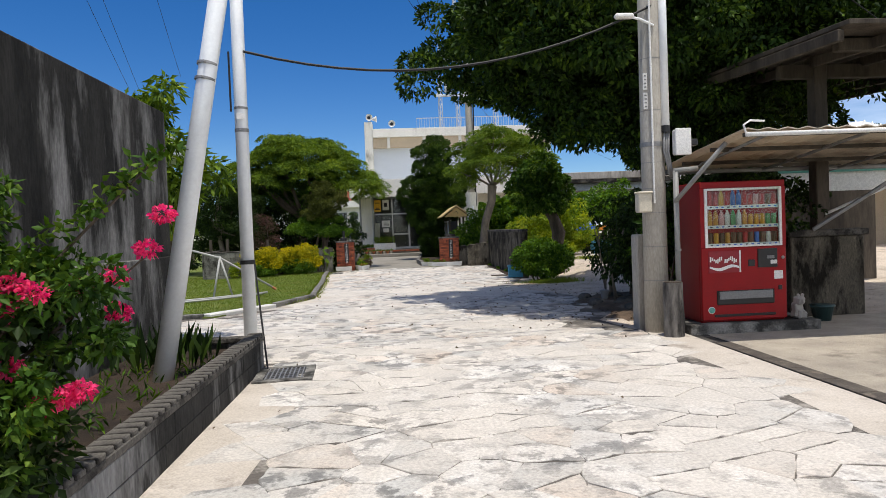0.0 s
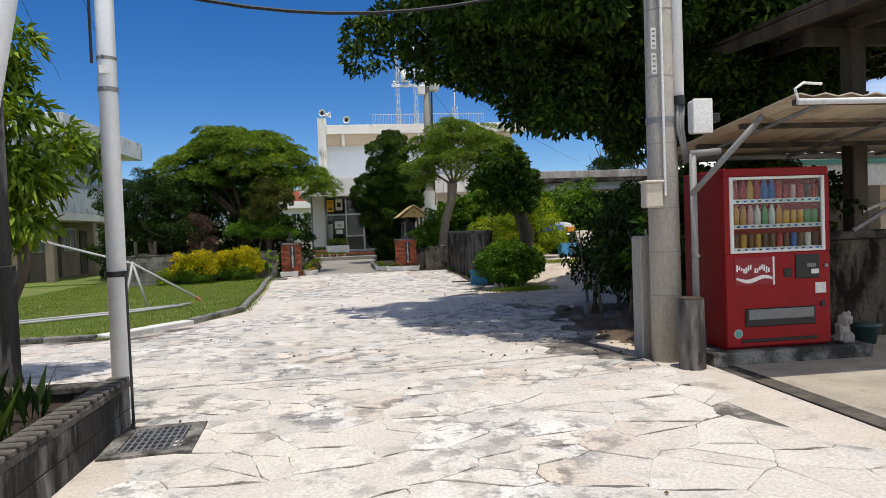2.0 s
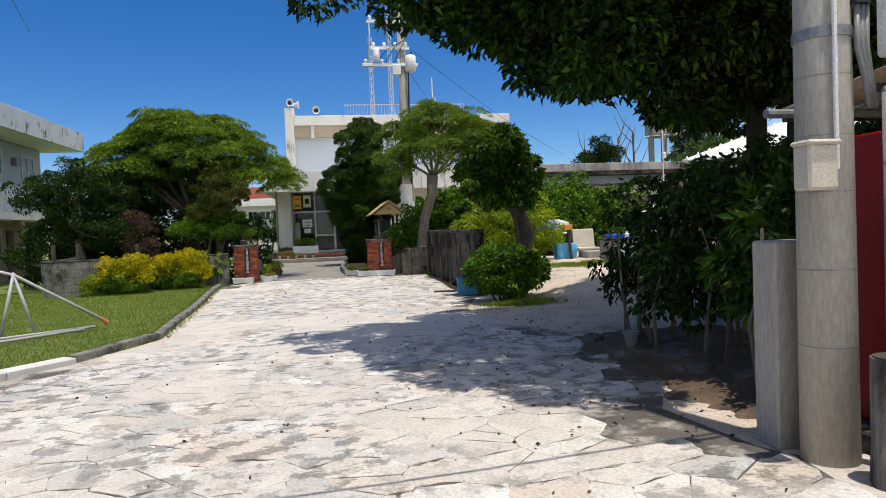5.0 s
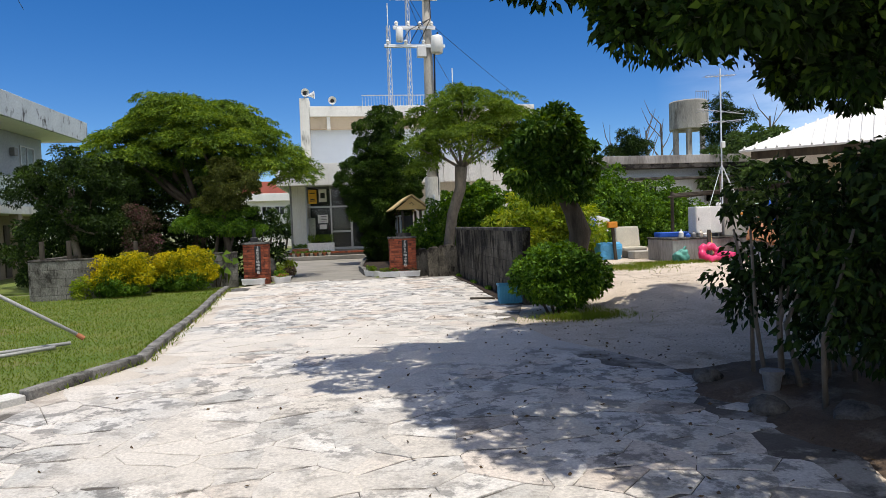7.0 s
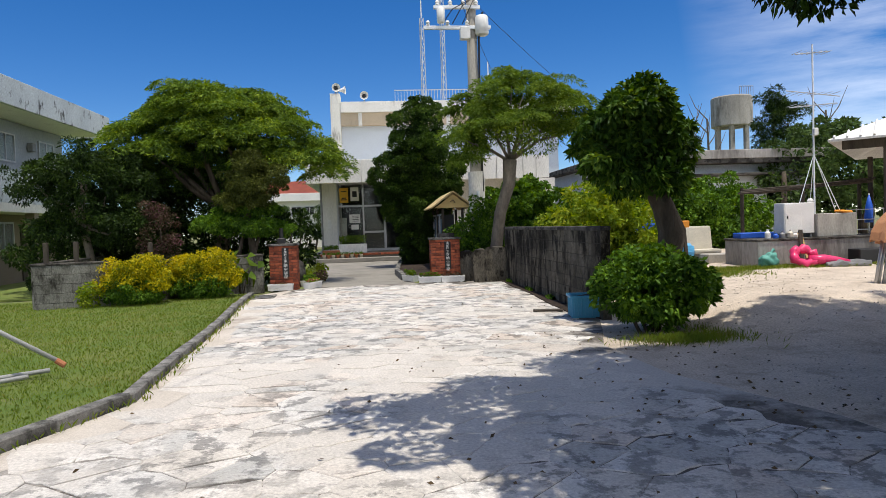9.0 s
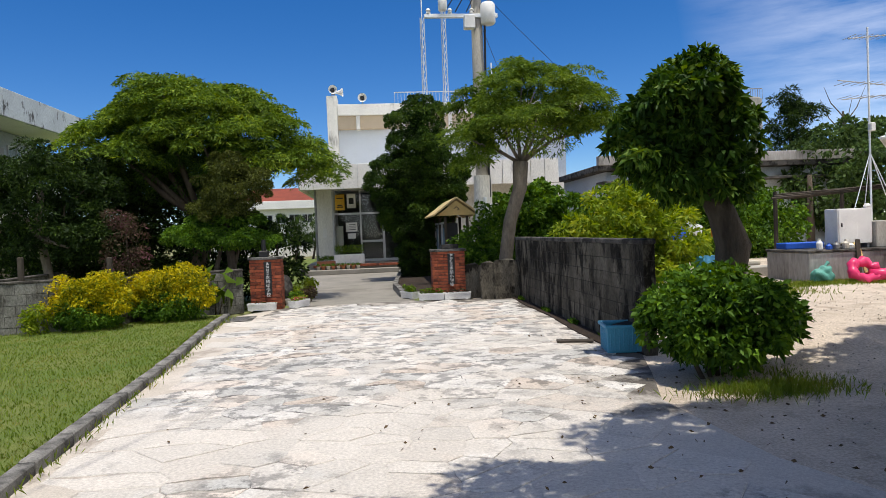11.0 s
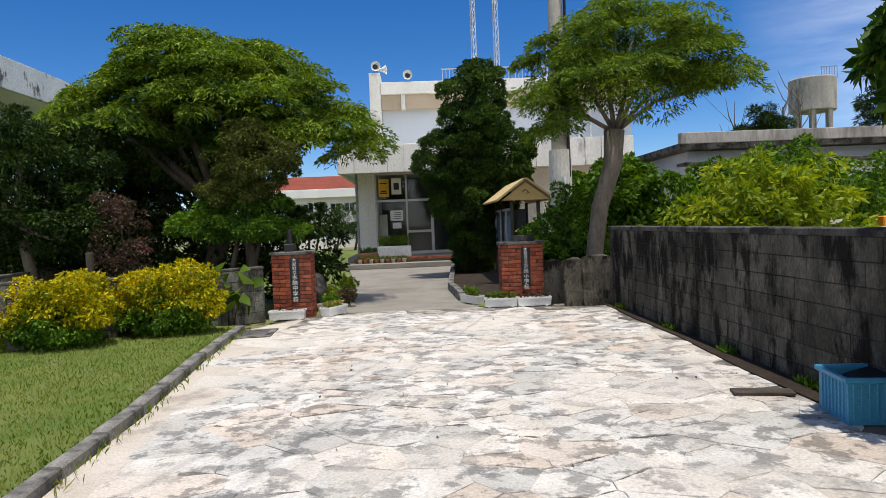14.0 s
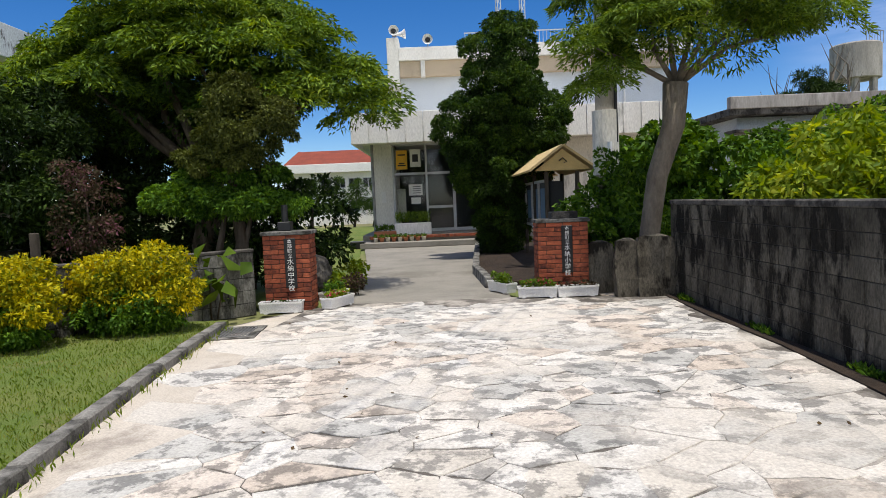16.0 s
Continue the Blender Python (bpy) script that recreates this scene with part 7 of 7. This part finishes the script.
cv.modifiers.new("thickness", "SOLIDIFY").thickness = 0.02
um = thing("blue_parasol", "closed deep-blue parasol standing in the yard", "parasol", (15.35, 28.7, 0))
part("canopy", tube([(0, 0, z) for z in (1.15, 1.3, 1.7, 2.0)], [0.13, 0.14, 0.09, 0.02], 14), DEEPBLUE, um, smooth=True)
part("pole", tube([(0, 0, 0), (0, 0, 2.05)], 0.02, 8), WHITE, um)
tl_ = thing("steel_trolley", "grey steel wire trolley on the platform", "trolley", (14.9, 28.3, 0.8))
for z in (0.15, 0.45, 0.75):
    part("shelf", box((0.9, 0.45, 0.02), (0, 0, z), 0.004), STEEL, tl_)
for x, y in ((-0.44, -0.2), (0.44, -0.2), (-0.44, 0.2), (0.44, 0.2)):
    part("leg", tube([(x, y, 0), (x, y, 0.8)], 0.014, 6), STEEL, tl_)
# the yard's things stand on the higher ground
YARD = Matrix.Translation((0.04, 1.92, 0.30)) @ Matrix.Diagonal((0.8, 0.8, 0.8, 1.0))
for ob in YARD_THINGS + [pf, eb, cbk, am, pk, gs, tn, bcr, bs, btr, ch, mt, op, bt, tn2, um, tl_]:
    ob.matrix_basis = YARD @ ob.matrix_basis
# open hut with a white hipped roof
ht = thing("yard_hut", "open yard hut with a white corrugated hipped roof", "hut", (12.2, 26.2, 0), -42)
b = bmesh.new()
xs, ys, ze, zr = (0.0, 9.0), (0.0, 8.0), 3.42, 5.2
v = [b.verts.new(p) for p in ((xs[0], ys[0], ze), (xs[1], ys[0], ze), (xs[1], ys[1], ze), (xs[0], ys[1], ze), (3.8, 4, zr), (5.2, 4, zr))]
for f in ((0, 1, 5, 4), (1, 2, 5), (2, 3, 4, 5), (3, 0, 4)):
    b.faces.new([v[i] for i in f])
hr = part("roof", b, WHITETIN, ht)
hr.modifiers.new("thickness", "SOLIDIFY").thickness = 0.06
for i in range(30):
    part("roof_rib", tube([(0.15 + i * 0.3, 0.0, ze + 0.035), (0.15 + i * 0.3 + (3.8 - i * 0.3) * 0.0, min(4.0, 4.0 * min(1, (0.15 + i * 0.3) / 3.8, (9 - 0.15 - i * 0.3) / 3.8)), ze + 0.035 + 1.78 * min(1, (0.15 + i * 0.3) / 3.8, (9 - 0.15 - i * 0.3) / 3.8))], 0.03, 6), WHITETIN, hr)
for x, y in ((1.3, 0.4), (4.5, 0.4), (8.5, 0.4), (0.5, 7.5), (8.5, 7.5)):
    part("post", box((0.16, 0.16, 3.4), (x, y, 0), 0.015), TIMBER, ht)
part("eave_beam", box((8.4, 0.16, 0.28), (4.5, 0.4, 3.16), 0.01), TIMBER, ht)
part("wall", box((6.5, 0.2, 3.3), (5.4, 3.0, 0)), CREAM, ht)
rk_ = thing("fishing_rack", "rough rack of weathered poles beside the hut", "rack", (13.4, 30.2, 0))
for i in range(12):
    part("pole", tube([(-1.6 + 0.1 * i, -0.3 + 0.05 * i, 2.2 + 0.05 * (i % 3)), (3.0, 0.4 - 0.08 * i, 2.45 + 0.04 * (i % 4))], 0.03, 6), TIMBER, rk_)
for x in (-1.3, 0.8, 2.8):
    part("upright", tube([(x, 0, 0), (x, 0, 2.4)], 0.06, 8), TIMBER, rk_)
wp = thing("white_pot", "cracked white plastic pot under the hedge", "pot", (3.85, 12.55, 0))
part("pot", lathe([(0.05, 0), (0.08, 0.2), (0.095, 0.2), (0.095, 0.23), (0.075, 0.22), (0.04, 0.04)], 14), GREYP, wp)
rnd = random.Random(77)
for i in range(7):
    t = thing("rubble_stone", "rough grey stone at the hedge's foot", "stone", (3.7 + rnd.uniform(-0.15, 0.5), 10.2 + i * 0.5, -0.02), rnd.uniform(0, 90), "hedge stones")
    b = bmesh.new()
    bmesh.ops.create_icosphere(b, subdivisions=2, radius=0.13 + rnd.random() * 0.1)
    for v in b.verts:
        v.co *= 1 + 0.3 * noise.noise(v.co * 6 + Vector((i, 0, 0)))
        v.co.z = max(-0.02, v.co.z * 0.7 + 0.05)
    part("stone", b, COPING, t)
# hanging aerial roots below the banyan
ar_ = thing("aerial_roots", "thin hanging aerial roots of the banyan", "roots", (7.2, 13.6, 0), kind="stuff")
b = bmesh.new()
for i in range(22):
    x, y = rnd.uniform(-2.0, 1.6), rnd.uniform(-1.6, 1.8)
    z = rnd.uniform(3.6, 4.4)
    tube([(x, y, z + 0.6), (x + rnd.uniform(-0.05, 0.05), y, z), (x + rnd.uniform(-0.08, 0.08), y, z - rnd.uniform(0.2, 0.9))], [0.008, 0.006, 0.003], 4, b)
part("roots", b, BARK, ar_)
# bare trees on the skyline
for i, (x, y, h) in enumerate(((25.2, 60, 11.5), (27.5, 62, 12.6), (23.8, 64, 10.8), (35, 58, 12.5), (33.2, 60, 11.6))):
    t = thing("bare_tree", "leafless grey tree on the skyline", "tree", (x, y, 0), 0, "bare trees")
    rt = random.Random(90 + i)
    part("trunk", tube([(0, 0, -0.1), (0.2, 0, h * 0.5), (0.1, 0, h * 0.75)], [0.14, 0.1, 0.07], 8), PALEBARK, t)
    for k in range(9):
        z0 = h * rt.uniform(0.4, 0.75)
        a, ln = rt.uniform(0, 6.28), rt.uniform(1.0, 2.2)
        part("limb", tube([(0.1, 0, z0), (math.cos(a) * ln * 0.5, math.sin(a) * ln * 0.3, z0 + ln * 0.6), (math.cos(a) * ln * 0.8, math.sin(a) * ln * 0.5, z0 + ln * 1.3)], [0.05, 0.035, 0.012], 6), PALEBARK, t)


# ---- crazy paving ----
def clip_cell(poly, px, py, nx, ny):
    """Keeps the side of poly where (p - (px, py)) . n <= 0."""
    res = []
    for i in range(len(poly)):
        a, b = poly[i], poly[(i + 1) % len(poly)]
        da, db = (a[0] - px) * nx + (a[1] - py) * ny, (b[0] - px) * nx + (b[1] - py) * ny
        if da <= 0:
            res.append(a)
        if (da < 0 < db) or (db < 0 < da):
            f = da / (da - db)
            res.append((a[0] + (b[0] - a[0]) * f, a[1] + (b[1] - a[1]) * f))
    return res


def inside(x, y, poly):
    hit = False
    for i in range(len(poly)):
        (x0, y0), (x1, y1) = poly[i], poly[i - 1]
        if (y0 > y) != (y1 > y) and x < (x1 - x0) * (y - y0) / (y1 - y0) + x0:
            hit = not hit
    return hit


def paving_cells():
    rnd = random.Random(17)
    seeds, step = [], 0.36
    y = -3.0
    row = 0
    while y < 27.6:
        x = -9.0 + (row % 2) * step * 0.5
        while x < 4.2:
            s = (x + rnd.uniform(-0.22, 0.22), y + rnd.uniform(-0.2, 0.2))
            bare = 15 < s[1] < 25.5 and s[0] < np.interp(s[1], [15, 18, 21, 25.5], [-1.5, -1.6, -1.75, -2.3]) + 0.25 * math.sin(s[1] * 2.3)
            if rnd.random() > 0.22 and not bare and inside(s[0], s[1], DRIVE_EDGE):
                seeds.append(s)
            x += step
        y += step * 0.9
        row += 1
    arr = np.array(seeds)
    cells = []
    for i, (sx, sy) in enumerate(seeds):
        d2 = ((arr - arr[i]) ** 2).sum(1)
        near = np.argsort(d2)[1:15]
        poly = [(sx - 0.55, sy - 0.55), (sx + 0.55, sy - 0.55), (sx + 0.55, sy + 0.55), (sx - 0.55, sy + 0.55)]
        gap = rnd.uniform(0.0015, 0.0065)
        for j in near:
            dx, dy = arr[j][0] - sx, arr[j][1] - sy
            ln = math.hypot(dx, dy)
            poly = clip_cell(poly, (sx + arr[j][0]) / 2 - dx / ln * gap, (sy + arr[j][1]) / 2 - dy / ln * gap, dx / ln, dy / ln)
            if len(poly) < 3:
                break
        if len(poly) >= 3 and all(inside(sx + (x - sx) * 0.97, sy + (yy - sy) * 0.97, DRIVE_EDGE) for x, yy in poly):
            cells.append((sx, sy, poly))
    return cells, rnd


def wobble(poly, rnd):
    """Breaks each long side once, so that the stones look split by hand."""
    res = []
    for i in range(len(poly)):
        a, b = poly[i], poly[(i + 1) % len(poly)]
        res.append(a)
        dx, dy = b[0] - a[0], b[1] - a[1]
        ln = math.hypot(dx, dy)
        if ln > 0.12:
            for f in ((0.25, 0.5, 0.75) if ln > 0.2 else (0.5,)):
                k = -abs(rnd.gauss(0, 0.017))
                res.append((a[0] + dx * f - dy / ln * -k * -1, a[1] + dy * f + dx / ln * -k))
    return res


def stone_mesh(poly, sx, sy, top, tilt, verts, faces):
    n, o = len(poly), len(verts)
    for f, z in ((1.0, -0.02), (1.0, top - 0.004), (0.972, top)):
        for x, y in poly:
            px, py = sx + (x - sx) * f, sy + (y - sy) * f
            verts.append((px, py, z + (tilt[0] * (px - sx) + tilt[1] * (py - sy) if z > 0 - 0.015 else 0)))
    for r in (0, 1):
        for k in range(n):
            faces.append((o + r * n + k, o + r * n + (k + 1) % n, o + (r + 1) * n + (k + 1) % n, o + (r + 1) * n + k))
    faces.append(tuple(o + 2 * n + k for k in range(n)))


paving = thing("crazy_paving", "pale irregular crazy-paving stones with open joints", "paving", kind="structure")
cells, prnd = paving_cells()
nearest = sorted(cells, key=lambda c: abs(c[0] - 0.3) * 1.6 + (0 if 3 < c[1] < 25 else 50))[:300]
chosen = {(c[0], c[1]) for c in nearest}
rest_v, rest_f = [], []
for sx, sy, poly in cells:
    top = prnd.uniform(-0.003, 0.0015)
    tilt = (prnd.gauss(0, 0.003), prnd.gauss(0, 0.003))
    shape = wobble(poly, prnd)
    if (sx, sy) in chosen:
        v_, f_ = [], []
        stone_mesh(shape, sx, sy, top, tilt, v_, f_)
        me = bpy.data.meshes.new("paving_stone")
        me.from_pydata(v_, [], f_)
        me.materials.append(STONE)
        ob = new("paving_stone", me)
        ob.parent = paving
    else:
        stone_mesh(shape, sx, sy, top, tilt, rest_v, rest_f)
me = bpy.data.meshes.new("more_paving_stones")
me.from_pydata(rest_v, [], rest_f)
me.materials.append(STONE_FAR)
ob = new("more_paving_stones", me)
ob.parent = paving
ob["kind"] = "stuff"

# ---- pebbles in the yard ----
rng = np.random.default_rng(98)
pk_n = 3000
px_, py_ = 4.0 + np.abs(rng.normal(0, 3.0, pk_n)), rng.uniform(10.5, 24.0, pk_n)
pz_ = np.array([yard_height(a, b_) for a, b_ in zip(px_, py_)])
size_ = rng.uniform(0.005, 0.017, pk_n)
octa = np.array([(1, 0, 0), (-1, 0, 0), (0, 1, 0), (0, -1, 0), (0, 0, 0.7), (0, 0, -0.7)], dtype=float)
stone_v = (octa[None] * size_[:, None, None] * rng.uniform(0.6, 1.3, (pk_n, 6, 3)) + np.stack([px_, py_, pz_ + size_ * 0.3], 1)[:, None]).reshape(-1, 3)
tri = np.array([0, 2, 4, 2, 1, 4, 1, 3, 4, 3, 0, 4, 2, 0, 5, 1, 2, 5, 3, 1, 5, 0, 3, 5])
pebbles = thing("pebbles", "loose pale and grey pebbles on the sandy yard", "pebbles", kind="stuff")
quick_mesh("pebble_scatter", stone_v, (tri[None] + np.arange(pk_n)[:, None] * 6).ravel(), 3, surface("pebble", (0.52, 0.46, 0.39), (0.33, 0.30, 0.26), 3.0, 0.92, 0.3, 40.0, island=0.35), pebbles)

# ---- grass and fallen leaves ----
rng = np.random.default_rng(99)


def scatter(poly, n, rng):
    lo, hi = np.min(poly, 0), np.max(poly, 0)
    pts = rng.uniform(lo, hi, (n * 3, 2))
    return np.array([p for p in pts if inside(p[0], p[1], poly)][:n])


def blades(name, label, pts, z, length, width, mat):
    k = len(pts)
    P = np.concatenate([pts, np.full((k, 1), z)], 1)
    Wd = np.stack([rng.normal(size=k) * 0.45, rng.normal(size=k) * 0.45, np.ones(k)], 1)
    t = thing(name, label, "grass", kind="stuff")
    leaves_at("blades", P, Wd, length, width, mat, t, rng)


blades("lawn_grass", "short mown green grass of the lawn", scatter([(-2.25, 15.9), (-2.45, 18), (-2.6, 21), (-2.86, 24), (-2.9, 26), (-9, 26), (-9, 13.1), (-3.7, 13.1), (-2.85, 14.4)], 60000, rng), 0.02, 0.045, 0.010, GRASSBLADE)
edge = np.array([[x + rng.normal() * 0.05, y] for x, y in ((np.interp(y, [14.3, 15.85, 17.9, 20.9, 23.4, 25.7], [-2.72, -2.12, -2.25, -2.42, -2.66, -2.78]) + rng.choice([-0.09, 0.085], p=[0.75, 0.25]), y) for y in rng.uniform(14.4, 25.6, 2600))])
blades("kerb_weeds", "ragged grass and weeds along the kerb", edge, 0.0, 0.085, 0.014, GRASSBLADE)
blades("bush_grass", "long yellow-green grass round the shrub's foot", np.concatenate([np.stack([rng.normal(4.0, 0.35, 1700), rng.normal(17.45, 0.15, 1700)], 1), np.stack([rng.normal(4.6, 0.2, 700), rng.normal(18.0, 0.4, 700)], 1)]), -0.02, 0.12, 0.012, GRASSBLADE)
blades("yard_grass", "rough grass patches before the platform", np.concatenate([np.stack([rng.uniform(7.7, 12.2, 6000), rng.normal(23.7, 0.22, 6000)], 1), np.stack([rng.normal(7.0, 0.5, 2500), rng.normal(22.9, 0.5, 2500)], 1)]), 0.29, 0.10, 0.014, GRASSBLADE)
blades("wall_weeds", "small weeds at the foot of the block wall", np.stack([3.56 + np.abs(rng.normal(0, 0.02, 500)) * -1, rng.choice([20.6, 22.3, 24.1, 26.4], 500) + rng.normal(0, 0.12, 500)], 1), 0.0, 0.10, 0.03, LEAF_ROUND)
k = 420
P = np.stack([np.abs(rng.normal(0, 1.9, k)) * -1 + 4.2, rng.uniform(9.5, 18.5, k), np.full(k, 0.008)], 1)
P = np.concatenate([P, np.stack([rng.uniform(-2, 3.4, 90), rng.uniform(1.5, 26.5, 90), np.full(90, 0.008)], 1)])
t = thing("fallen_leaves", "scattered dry brown leaves on the paving", "leaves", kind="stuff")
leaves_at("leaf_litter", P, np.stack([rng.normal(size=len(P)), rng.normal(size=len(P)), rng.uniform(0.0, 0.3, len(P))], 1), 0.042, 0.024, DRYLEAF, t, rng, fold=0.1)
